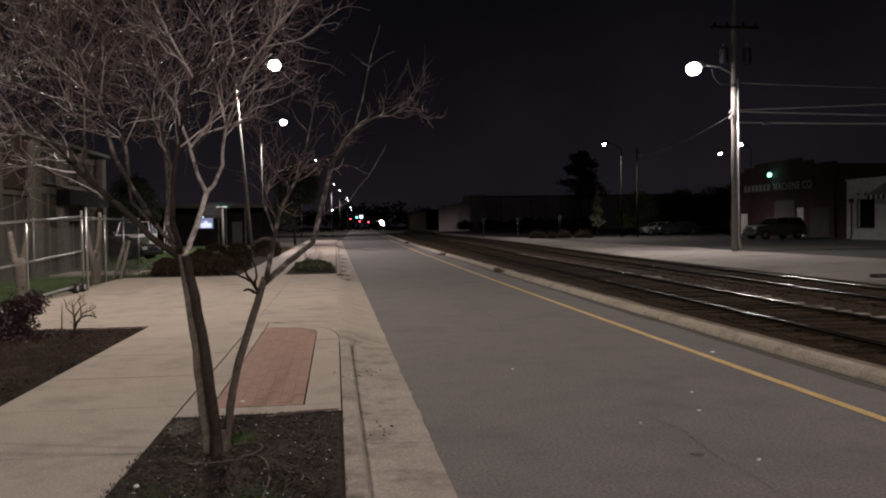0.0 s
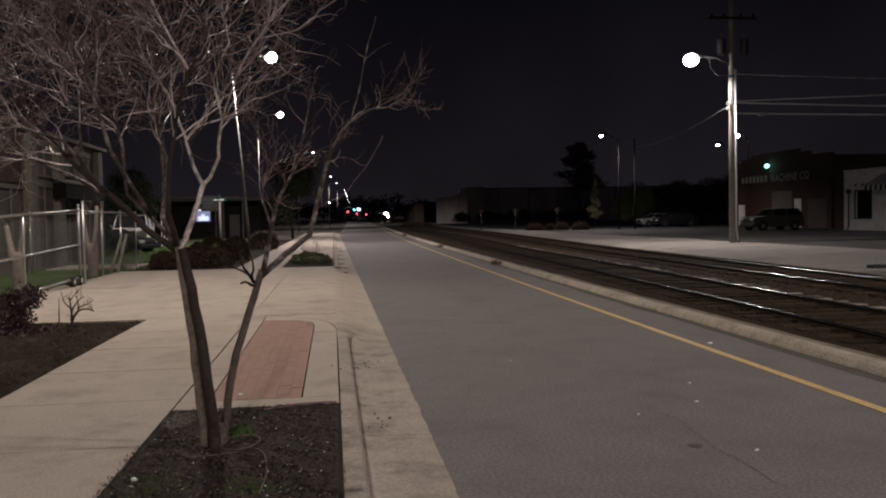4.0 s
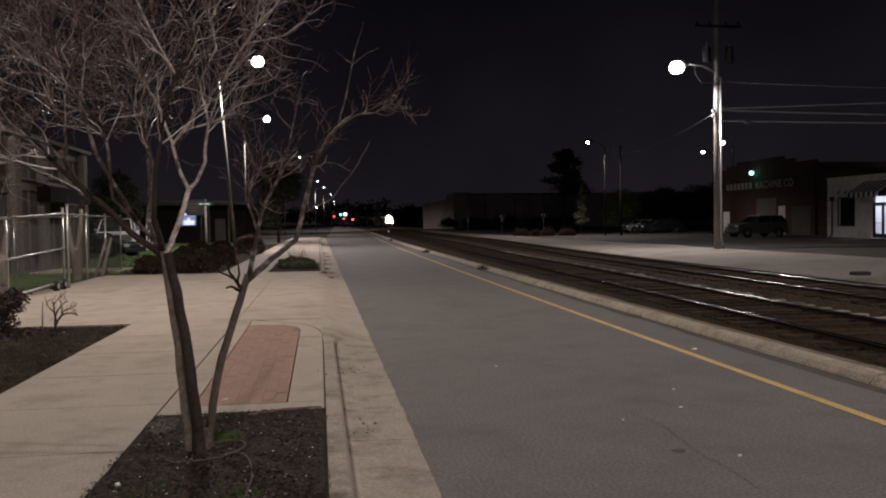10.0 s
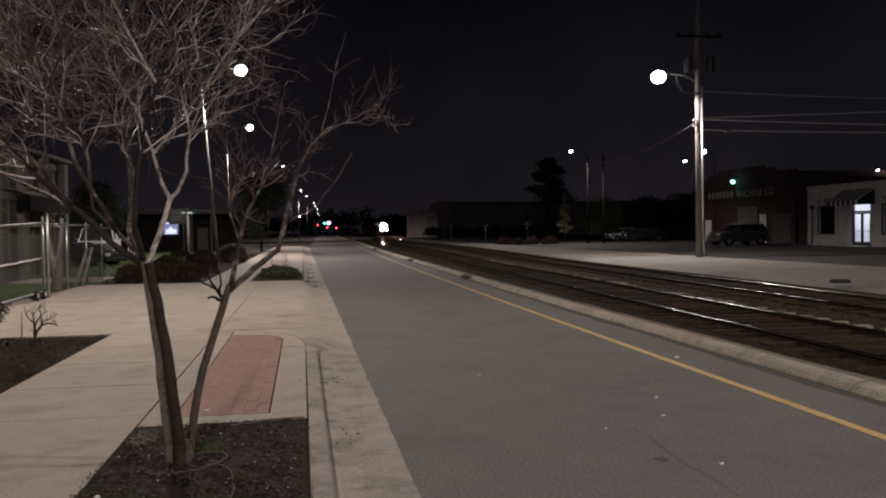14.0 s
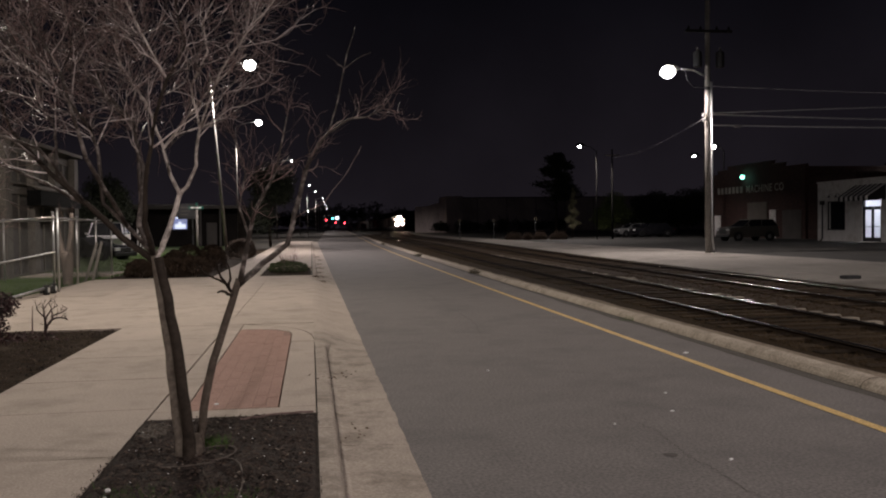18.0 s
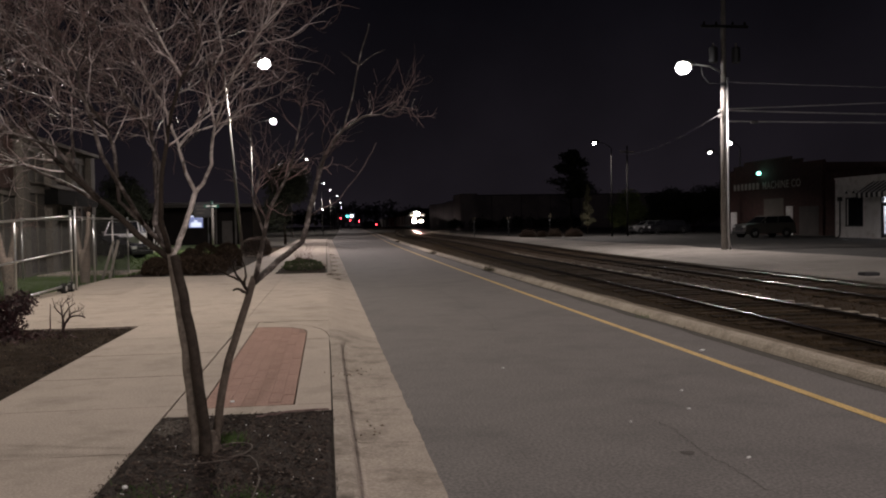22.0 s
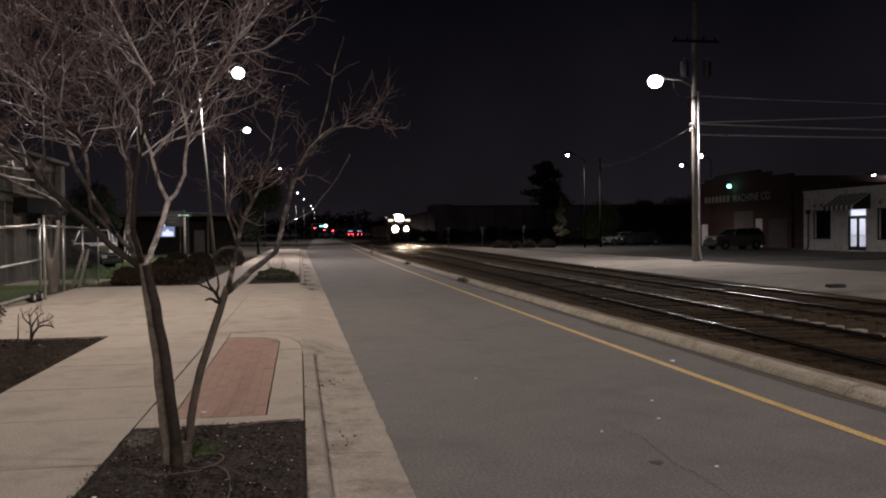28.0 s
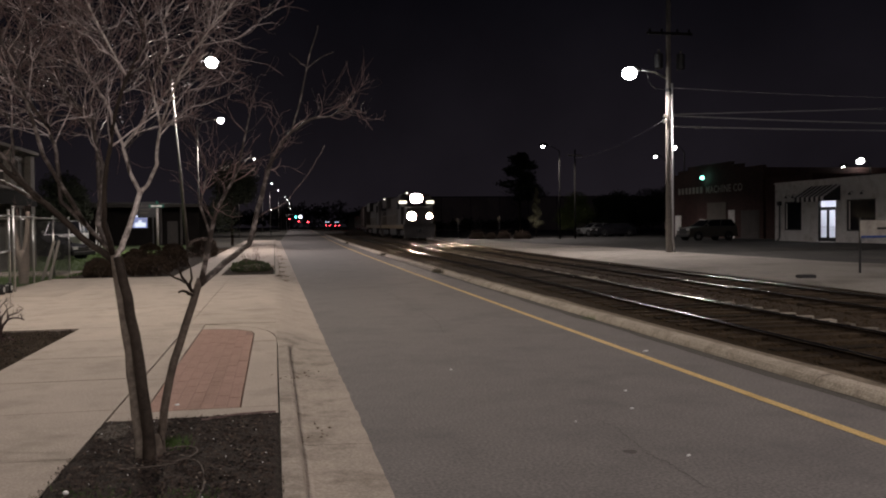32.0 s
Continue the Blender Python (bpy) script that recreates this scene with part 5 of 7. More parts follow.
# ---------------------------------------------------------------- left side: building, fence, van, signs
def stucco_building():
    b = thing("stucco_building", "weathered grey stucco and brick building with a dark awning", "building", kind="structure")
    part("wall", Shape().box(-17, -9.6, 8, 37, -0.05, 4.6), STUCCO, b)
    part("cornice", Shape().box(-17.1, -9.42, 7.9, 37.1, 4.6, 4.75), STUCCO, b, bevel=0.03)
    part("brick_panel", Shape().box(-9.598, -9.56, 14, 27.6, 2.9, 4.5), REDBRICK, b, "faded reddish brick panel")
    for y in (19.4, 22.0, 25.0, 28.2, 30.9, 33.3, 35.9):
        part("pilaster", Shape().box(-9.598, -9.38, y - 0.28, y + 0.28, -0.02, 4.5), STUCCO, b, bevel=0.015)
    for y0, y1, z0, z1 in ((22.5, 24.5, 0.9, 2.6), (25.5, 27.7, 0.9, 2.7), (28.7, 30.5, 0.2, 2.85), (31.3, 33.0, 0.2, 2.45), (33.7, 35.5, 0.2, 2.45), (28.7, 30.5, 3.25, 4.2), (31.4, 32.9, 3.4, 4.2), (33.7, 35.5, 3.4, 4.2)):
        w = part("window", Shape().box(-9.6, -9.575, y0, y1, z0, z1), DARKWALL, b, "boarded dark window")
        fr = Shape()
        for a, c, e, f in ((y0, y1, z0 - 0.06, z0), (y0, y1, z1, z1 + 0.06), (y0 - 0.06, y0, z0, z1), (y1, y1 + 0.06, z0, z1), ((y0 + y1) / 2 - 0.03, (y0 + y1) / 2 + 0.03, z0, z1)):
            fr.box(-9.6, -9.53, a, c, e, f)
        part("frame", fr, STUCCO, w)
    s = Shape()
    s.v = [(-9.59, 30.35, 3.25), (-9.59, 35.45, 3.25), (-9.08, 35.45, 3.06), (-9.08, 30.35, 3.06), (-9.59, 30.35, 3.2), (-9.59, 35.45, 3.2), (-9.08, 35.45, 3.025), (-9.08, 30.35, 3.025)]
    s.f = [(0, 1, 2, 3), (7, 6, 5, 4), (3, 2, 6, 7), (0, 3, 7, 4), (1, 5, 6, 2), (0, 4, 5, 1)]
    part("awning", s, STUCCO, b, "grey topped awning over the entrance")
    part("valance", Shape().box(-9.15, -9.1, 30.4, 35.4, 2.5, 3.02).box(-9.55, -9.15, 30.4, 30.45, 2.5, 3.02), mat("black_canvas", (0.004, 0.004, 0.004), (0.007, 0.007, 0.007), 0.95, 8, spec=0.1), b, "deep black valance of the awning")


def chain_link(p, q, z0, z1, pitch=0.075):
    """Diagonal wires of a chain-link panel from p to q."""
    s = Shape()
    p, q = Vector((*p, 0)), Vector((*q, 0))
    length = (q - p).length
    d = (q - p) / length
    h = z1 - z0
    n = int((length + h) / pitch)
    for i in range(n):
        u = i * pitch
        for sign in (1, -1):
            a0, a1 = max(0, u - h), min(length, u)
            if a1 - a0 < 0.02:
                continue
            za, zb = z0 + (u - a0), z0 + (u - a1)
            if sign < 0:
                za, zb = z0 + z1 - za, z0 + z1 - zb
            s.tube([p + d * a0 + Vector((0, 0, za)), p + d * a1 + Vector((0, 0, zb))], 0.0016, 3, cap=False)
    return s


def fence():
    g = thing("sliding_gate", "rolling chain-link gate with shiny steel rails", "gate")
    a, b = (-5.98, 20.9), (-6.25, 14.2)

    def bar(z0, z1, y0=20.9, y1=14.2, r=0.024, name="rail"):
        part(name, Shape().tube([(a[0], y0, z0), (b[0], y1, z1)], r, 10), STEEL, g, smooth=True)

    bar(1.94, 1.67), bar(1.12, 0.84), bar(0.33, 0.15, r=0.03)
    for y in (20.85, 17.6, 14.3):
        x = a[0] + (b[0] - a[0]) * (20.9 - y) / 6.7
        dz = 0.04 * (20.9 - y)
        part("upright", Shape().tube([(x, y, 0.32 - 0.7 * dz), (x, y, 1.93 - dz)], 0.022, 8), STEEL, g, smooth=True)
    tagged(part("chain_link", chain_link(a, b, 0.3, 1.66), WIRE, g), kind="stuff")
    for y in (20.75, 20.2):
        w = part("wheel", Shape().tube([(-6.03, y, 0.27), (-5.93, y, 0.27)], 0.12, 16), RUBBER, g, "small black gate wheel")
        part("hub", Shape().tube([(-6.035, y, 0.27), (-5.922, y, 0.27)], 0.06, 12), WHEELHUB, w)
    part("bracket", Shape().box(-6.1, -5.95, 20.1, 20.9, 0.2, 0.33), DARKMETAL, g, bevel=0.01)

    f = thing("fence", "chain-link fence with steel posts along the yard", "fence", kind="structure")
    for x, y, h in ((-5.96, 21.1, 2.12), (-6.12, 21.3, 2.05), (-6.35, 24.2, 1.98), (-6.55, 27.1, 1.98), (-6.75, 30.0, 1.98), (-6.32, 14.0, 2.1), (-6.5, 11.0, 2.0), (-9.2, 27.1, 1.98)):
        p = part("post", Shape().tube([(x, y, 0.0), (x, y, h)], 0.028, 10), STEEL, f, smooth=True)
        part("post_cap", Shape().ball((x, y, h + 0.01), 0.042, 10, 0.7), STEEL, p, smooth=True)
    pts = [(-6.12, 21.3), (-6.35, 24.2), (-6.55, 27.1), (-6.75, 30.0)]
    for p, q in zip(pts, pts[1:]):
        part("top_rail", Shape().tube([(*p, 1.93), (*q, 1.93)], 0.021, 8), STEEL, f, smooth=True)
        tagged(part("chain_link", chain_link(p, q, 0.14, 1.92), WIRE, f), kind="stuff")
    part("top_rail", Shape().tube([(-6.55, 27.1, 1.93), (-9.2, 27.1, 1.93)], 0.021, 8), STEEL, f, smooth=True)
    part("top_rail", Shape().tube([(-6.32, 14.0, 1.93), (-6.5, 11.0, 1.93)], 0.021, 8), STEEL, f, smooth=True)

    # pale cut-back trunks and planks in the yard
    rnd = random.Random(3)
    for x, y, k, left, right in ((-6.68, 24.4, 0.95, 1.7, 2.0), (-7.1, 20.0, 0.9, 1.5, 1.6), (-7.5, 19.2, 0.8, 1.4, 1.45)):
        t = thing("cut_back_tree", "pale trunk of a tree cut back to a fork", "tree", pose(x, y, 0.1), "cut-back trees")
        part("trunk", Shape().tube(limb_path([(0.02, 0, -0.05), (0.02, 0, 0.4 * k), (0, 0, k)], rnd, 4, 0.006), [0.14, 0.125, 0.125, 0.13, 0.14, 0.15, 0.16, 0.17, 0.12], 10), PALEWOOD, t, smooth=True)
        for sx, top in ((-1.5, left), (1.0, right)):
            part("limb", Shape().tube(limb_path([(0.05 * sx, 0, 0.75 * k), (0.115 * sx, 0.03, 0.6 * k + 0.4 * top), (0.15 * sx, 0.05, top)], rnd, 3, 0.006), [0.1, 0.09, 0.08, 0.07, 0.062, 0.055, 0.05], 8), PALEWOOD, t, smooth=True)
        s = Shape()
        for _ in range(6):
            grow(s, Vector((rnd.choice((-0.17, 0.11)), 0.05, left - 0.03)), Vector((rnd.gauss(0, 0.6), rnd.gauss(0, 0.4), 0.8)).normalized(), 0.5, 0.012, 1, rnd)
        part("brushwood", s, TWIG, t)
    for x, lean in ((-6.55, 0.3), (-6.35, 0.24)):
        pl = thing("plank", "pale weathered plank leaning on the fence", "plank", pose(x, 25.6, 0.1), "leaning planks")
        part("board", Shape().prism([(0, 0), (0.075, 0), (0.075, 0.03), (0, 0.03)], 0, 1.2), WOODPOLE, pl, at=pose(0, 0, 0.03, 0, math.degrees(lean), 0), bevel=0.005)


def wheel(parent, x, y, r=0.33, w=0.2, side=1):
    tyre = part("wheel", Shape().tube([(x - w / 2, y, r), (x - w / 2 + 0.03, y, r), (x + w / 2 - 0.03, y, r), (x + w / 2, y, r)], [r * 0.88, r, r, r * 0.88], 22), RUBBER, parent, "black tyre on a steel rim", smooth=False)
    xo = x + side * (w / 2 + 0.004)
    part("rim", Shape().tube([(xo - side * 0.05, y, r), (xo, y, r)], [r * 0.62, r * 0.56], 18), STEEL, tyre)
    return tyre


def car(name, label, at, paint, L=4.6, W=1.8, H=1.45, hood=0.27, boot=0.2, clear=0.26, belt=0.6, lit=False, category="car"):
    """A car whose front looks along -y; side outline pulled across, a narrower glass house, wheels, lamps."""
    c = thing(name, label, category, at)
    zb = clear + (H - clear) * belt
    y0, y1 = -L / 2, L / 2
    side = [(y0 + 0.05, clear), (y0, clear + 0.18), (y0 + 0.06, zb - 0.18), (y0 + 0.3, zb - 0.08), (y0 + L * hood, zb), (y1 - 0.12, zb + 0.02), (y1, zb - 0.2), (y1 - 0.02, clear + 0.12), (y1 - 0.1, clear)]
    s = Shape()
    m = len(side)
    for x, k in ((-W / 2, 1), (W / 2, 1)):
        s.v += [(x, y, z) for y, z in side]
    s.f = [(j, (j + 1) % m, m + (j + 1) % m, m + j) for j in range(m)] + [tuple(range(m - 1, -1, -1)), tuple(range(m, 2 * m))]
    body = part("body", s, paint, c, bevel=0.06, smooth=False)
    g0, g1 = y0 + L * hood - 0.1, y1 - L * boot + 0.55
    s = Shape()
    t0, t1 = g0 + 0.75, g1 - 0.4 if boot > 0.05 else g1 - 0.15
    s.v = [(-W / 2 + 0.06, g0, zb - 0.02), (W / 2 - 0.06, g0, zb - 0.02), (W / 2 - 0.06, g1, zb - 0.02), (-W / 2 + 0.06, g1, zb - 0.02),
           (-W / 2 + 0.22, t0, H - 0.05), (W / 2 - 0.22, t0, H - 0.05), (W / 2 - 0.22, t1, H - 0.05), (-W / 2 + 0.22, t1, H - 0.05)]
    s.f = [(0, 3, 2, 1), (4, 5, 6, 7), (0, 1, 5, 4), (1, 2, 6, 5), (2, 3, 7, 6), (3, 0, 4, 7)]
    part("glass_house", s, GLASS, c, "dark window glass", bevel=0.02)
    part("roof", Shape().box(-W / 2 + 0.2, W / 2 - 0.2, t0 - 0.02, t1 + 0.02, H - 0.06, H), paint, c, bevel=0.025)
    for sx in (-1, 1):
        for y, z in ((g0 + 0.02, t0), ((g0 + g1) / 2, (t0 + t1) / 2), (g1 - 0.02, t1)):
            part("pillar", Shape().tube([(sx * (W / 2 - 0.06), y, zb - 0.02), (sx * (W / 2 - 0.21), z, H - 0.05)], 0.035, 6), paint, c)
        for y in (y0 + L * 0.18, y1 - L * 0.19):
            wheel(c, sx * (W / 2 - 0.1), y, side=sx)
            part("wheel_arch", Shape().tube([(sx * (W / 2 - 0.06), y, 0.34), (sx * (W / 2 + 0.004), y, 0.34)], 0.4, 20), BLACKPAINT, c)
        part("headlight", Shape().box(sx * (W / 2 - 0.28) - 0.18, sx * (W / 2 - 0.28) + 0.18, y0 - 0.02, y0 + 0.14, zb - 0.32, zb - 0.16), LENS, c, "clear headlight", bevel=0.02)
        part("tail_light", Shape().box(sx * (W / 2 - 0.16) - 0.1, sx * (W / 2 - 0.16) + 0.1, y1 - 0.1, y1 + 0.015, zb - 0.32, zb - 0.06), TAILGLOW if lit else REDLENS, c, "red tail light", bevel=0.01)
        mir = Shape().box(sx * (W / 2 + 0.08) - 0.07, sx * (W / 2 + 0.08) + 0.07, g0 + 0.3, g0 + 0.4, zb + 0.02, zb + 0.16)
        part("mirror", mir, paint, c, bevel=0.02)
    part("bumper", Shape().box(-W / 2 + 0.03, W / 2 - 0.03, y0 - 0.06, y0 + 0.1, clear, clear + 0.2), BLACKPAINT, c, bevel=0.03)
    part("rear_bumper", Shape().box(-W / 2 + 0.03, W / 2 - 0.03, y1 - 0.1, y1 + 0.06, clear, clear + 0.2), BLACKPAINT, c, bevel=0.03)
    part("grille", Shape().box(-0.45, 0.45, y0 - 0.015, y0 + 0.08, clear + 0.24, zb - 0.2), BLACKPAINT, c)
    return c


def left_things():
    car("van", "white van parked behind the grass verge", pose(-11.6, 51.0, 0.08, rz=7), CARWHITE, 5.2, 1.95, 2.0, 0.2, 0.02, 0.28, 0.58, category="van")
    car("parked_car", "dark low car parked before the white van", pose(-11.3, 45.0, 0.08, rz=66), CARBLACK, 4.5, 1.8, 1.22, 0.3, 0.22, 0.24, 0.6)
    # three thin white posts behind the van
    for x in (-10.98, -10.82, -10.66):
        p = part("marker_post", Shape().tube([(0, 0, -0.05), (0, 0, 1.95), (0.02, 0, 2.08)], [0.035, 0.035, 0.02], 8), WHITEPAINT, at=pose(x, 56.0, 0.06))
        tagged(p, "thin white post on the grass behind the van", "post", "white posts")
    # dark low building with a lit window
    b = thing("low_building", "dark low building with a bright bluish window", "building", kind="structure")
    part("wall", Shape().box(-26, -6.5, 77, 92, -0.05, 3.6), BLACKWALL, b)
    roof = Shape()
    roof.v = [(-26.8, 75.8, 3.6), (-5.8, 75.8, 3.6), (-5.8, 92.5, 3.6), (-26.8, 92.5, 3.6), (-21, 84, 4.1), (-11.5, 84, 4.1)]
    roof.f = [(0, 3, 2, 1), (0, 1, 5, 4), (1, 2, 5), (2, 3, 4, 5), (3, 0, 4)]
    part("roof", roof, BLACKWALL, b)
    part("fascia", Shape().box(-26.8, -5.8, 75.72, 75.8, 3.42, 3.7), DARKWALL, b, "paler weathered fascia board", bevel=0.01)
    for x in (-14.6, -9.6, -7.9):
        part("porch_post", Shape().box(x - 0.08, x + 0.08, 75.9, 76.06, 0.0, 3.42), DARKWALL, b, bevel=0.01)
    part("door", Shape().box(-9.2, -8.3, 76.93, 76.99, 0.05, 2.2), DARKWALL, b, "dark panelled door", bevel=0.01)
    w = part("window", Shape().box(-12.1, -10.85, 76.94, 76.99, 1.65, 2.75), WINDOWGLOW, b, "window lit from inside")
    part("ceiling_tube", Shape().box(-11.95, -11.2, 76.9, 76.94, 2.62, 2.68), mat("tube_glow", (0.9, 0.9, 1), rough=0.5, emit=(0.8, 0.85, 1.0), power=1.6), w, "bright tube lamp")
    # goods glow by material, in place of room light falling on them
    part("display", Shape().box(-11.9, -11.0, 76.92, 76.94, 1.72, 2.1).box(-11.6, -11.35, 76.92, 76.94, 2.1, 2.3), mat("glowing_display", (0.8, 0.85, 1), rough=0.5, emit=(0.75, 0.82, 1.0), power=1.0), w, "pale goods behind the glass, lit by their own added glow")
    fr = Shape()
    for x0, x1, z0, z1 in ((-12.2, -12.1, 1.6, 2.8), (-10.85, -10.75, 1.6, 2.8), (-12.2, -10.75, 1.55, 1.65), (-12.2, -10.75, 2.75, 2.85)):
        fr.box(x0, x1, 76.9, 76.98, z0, z1)
    part("frame", fr, BLACKPAINT, w)
    t = thing("street_sign", "green street-name blades on a pale post", "street sign", pose(-7.8, 60, 0.1))
    part("post", Shape().tube([(0, 0, -0.05), (0, 0, 2.9)], [0.1, 0.08], 10), WOODPOLE, t, smooth=True)
    bl = part("blade", Shape().box(-0.55, 0.45, -0.02, 0.02, 2.92, 3.12), SIGNGREEN, t, "green street-name blade")
    part("lettering", Shape().box(-0.4, 0.3, -0.026, -0.021, 2.98, 3.06), WHITEPAINT, bl)
    part("blade", Shape().box(-0.02, 0.02, -0.5, 0.5, 3.15, 3.35), SIGNGREEN, t, "green street-name blade")
    n = thing("notice_board", "dark notice board with pale lines on a post", "sign", pose(-8.7, 61.5, 0.1))
    part("post", Shape().box(0.36, 0.44, -0.03, 0.03, -0.05, 2.7), BLACKPAINT, n)
    bd = part("board", Shape().box(-0.6, 0.6, -0.08, -0.03, 2.25, 3.35), BLACKPAINT, n, "dark board", bevel=0.01)
    for k in range(3):
        part("lettering", Shape().box(-0.42, 0.42 - 0.15 * k, -0.086, -0.081, 3.02 - k * 0.24, 3.1 - k * 0.24), DARKWALL, bd)
    # small lamp by the shop front, far down the pavement
    for x, y, z in ((-0.4, 150, 4.6), (-5.8, 150, 2.9)):
        t = thing("porch_lamp", "small bright porch lamp on a post", "lamp", pose(x - 0.1, y, 0), "porch lamps")
        part("post", Shape().tube([(0, 0, -0.1), (0, 0, z)], 0.05, 8), DARKMETAL, t)
        part("bulb", Shape().ball((0, 0, z), 0.09, 8), LAMPGLASS, t, "glowing bulb")
    # drifts of dead leaves in the gutter
    rnd = random.Random(17)
    for x, y, n in ((0.12, 24.7, 60), (0.3, 24.6, 50), (0.35, 26.8, 40), (0.22, 29.5, 50), (0.3, 33, 60), (0.3, 36.5, 50), (0.4, 41, 60), (0.3, 45.5, 50), (0.16, 8.1, 10), (0.3, 9.0, 10), (0.27, 6.5, 14)):
        s = Shape()
        for _ in range(n):
            px, py, q = rnd.gauss(0, 0.09), rnd.gauss(0, 0.16), rnd.uniform(0.015, 0.04) * (0.5 if y < 12 else 1)
            a = rnd.uniform(0, 6.28)
            z = rnd.uniform(0.004, 0.05 if y > 12 else 0.012)
            k = len(s.v)
            s.v += [(px + q * math.cos(a), py + q * math.sin(a), z), (px - q * math.sin(a) * 0.6, py + q * math.cos(a) * 0.6, z + 0.01), (px - q * math.cos(a), py - q * math.sin(a), z + 0.004), (px + q * math.sin(a) * 0.6, py - q * math.cos(a) * 0.6, z - 0.003)]
            s.f.append((k, k + 1, k + 2, k + 3))
        ob = part("leaf_litter", s, DEADLEAF, at=pose(x, y, 0.014 if x > 0.2 else 0.16))
        tagged(ob, "small drift of brown dead leaves in the gutter", "dead leaves", kind="stuff")


# ---------------------------------------------------------------- right side: shop, brick workshop, cars, poles
FADED = mat("faded_sign_paint", (0.22, 0.2, 0.18), (0.46, 0.43, 0.38), 0.9, 3)
BLUEWHITE = mat("bluish_light_bar_glass", (0.6, 0.7, 0.9), rough=0.4, emit=(0.6, 0.75, 1.0), power=1.3)
CABLE = mat("pale_cable", (0.6, 0.6, 0.6), (0.72, 0.72, 0.72), 0.6, 6)


def white_shop():
    b = thing("white_shop", "white painted shop with a striped awning and a lit glass door", "shop building", kind="structure")
    X = 36.4
    # front wall in pieces round its openings
    w = Shape()
    for y0, y1, z0, z1 in ((30, 45.3, 0.15, 4.35), (45.3, 48.0, 0.15, 0.95), (45.3, 48.0, 2.98, 4.35), (48.0, 49.0, 0.15, 4.35), (49.0, 50.9, 3.05, 4.35),
                           (50.9, 52.7, 0.15, 4.35), (52.7, 54.75, 0.15, 0.97), (52.7, 54.75, 3.02, 4.35), (54.75, 55.85, 0.15, 4.35)):
        w.box(X, X + 0.25, y0, y1, z0, z1)
    part("front_wall", w, WHITEWALL, b)
    part("end_wall", Shape().box(X + 0.25, 50, 55.6, 55.85, 0.15, 4.35), WHITEWALL, b)
    part("back_wall", Shape().box(49.7, 50, 30, 55.6, 0.15, 4.35), WHITEWALL, b)
    part("roof", Shape().box(X + 0.25, 49.7, 30, 55.6, 4.0, 4.15), DARKWALL, b)
    part("coping", Shape().box(X - 0.06, X + 0.3, 29.9, 55.9, 4.35, 4.45), WHITEWALL, b, bevel=0.015)
    for y0, y1, z0, z1 in ((45.3, 48.0, 0.95, 2.98), (52.7, 54.75, 0.97, 3.02)):
        win = part("window", Shape().box(X + 0.13, X + 0.15, y0, y1, z0, z1), GLASS, b, "dark shop window")
        fr = Shape()
        for a, c, e, f in ((y0, y1, z0, z0 + 0.08), (y0, y1, z1 - 0.08, z1), (y0, y0 + 0.08, z0, z1), (y1 - 0.08, y1, z0, z1)):
            fr.box(X + 0.06, X + 0.17, a, c, e, f)
        part("frame", fr, BLACKPAINT, win)
        part("blind", Shape().box(X + 0.09, X + 0.11, y1 - 0.24, y1 - 0.14, z0 + 0.1, z1 - 0.1), WHITEPAINT, win, "white strip inside the frame")
    # double door with a transom and the lit room behind
    d = part("door_frame", Shape().box(X + 0.05, X + 0.2, 49.0, 49.08, 0.2, 3.05).box(X + 0.05, X + 0.2, 50.82, 50.9, 0.2, 3.05).box(X + 0.05, X + 0.2, 49.08, 50.82, 2.45, 2.55).box(X + 0.05, X + 0.2, 49.08, 50.82, 2.97, 3.05).box(X + 0.05, X + 0.2, 49.08, 50.82, 0.2, 0.24), BLACKPAINT, b)
    for y0, y1 in ((49.08, 49.93), (49.97, 50.82)):
        leaf = part("door_leaf", Shape().box(X + 0.08, X + 0.13, y0, y0 + 0.09, 0.25, 2.44).box(X + 0.08, X + 0.13, y1 - 0.09, y1, 0.25, 2.44).box(X + 0.08, X + 0.13, y0 + 0.09, y1 - 0.09, 0.25, 0.5).box(X + 0.08, X + 0.13, y0 + 0.09, y1 - 0.09, 2.34, 2.44), BLACKPAINT, b, "black framed glass door leaf")
        part("push_bar", Shape().box(X + 0.05, X + 0.075, y0 + 0.09, y1 - 0.09, 1.2, 1.24), STEEL, leaf)
    part("room_floor", Shape().box(X + 0.25, 41.5, 48.2, 51.8, 0.16, 0.2), ROOMWALL, b)
    part("room_wall", Shape().box(41.5, 41.6, 48.2, 51.8, 0.2, 3.4).box(X + 0.26, 41.5, 48.1, 48.2, 0.2, 3.4).box(X + 0.26, 41.5, 51.8, 51.9, 0.2, 3.4), ROOMWALL, b, "pale lit walls of the entrance room")
    part("ceiling", Shape().box(X + 0.26, 41.5, 48.2, 51.8, 3.42, 3.48), ROOMWALL, b)
    for x in (37.6, 39.4):
        part("light_panel", Shape().box(x - 0.3, x + 0.3, 49.0, 51.0, 3.38, 3.41), ROOMGLOW, b, "glowing ceiling light panel")
    part("counter", Shape().box(40.4, 41.0, 48.8, 50.6, 0.2, 1.15), WHITEPAINT, b, bevel=0.02)
    part("threshold", Shape().box(X - 0.5, X, 48.8, 51.1, 0.19, 0.24), CONCRETE, b)
    # awning: black and white strips with a scalloped front
    aw = thing("awning", "black and white striped awning over the shop door", "awning", group="")
    n = 12
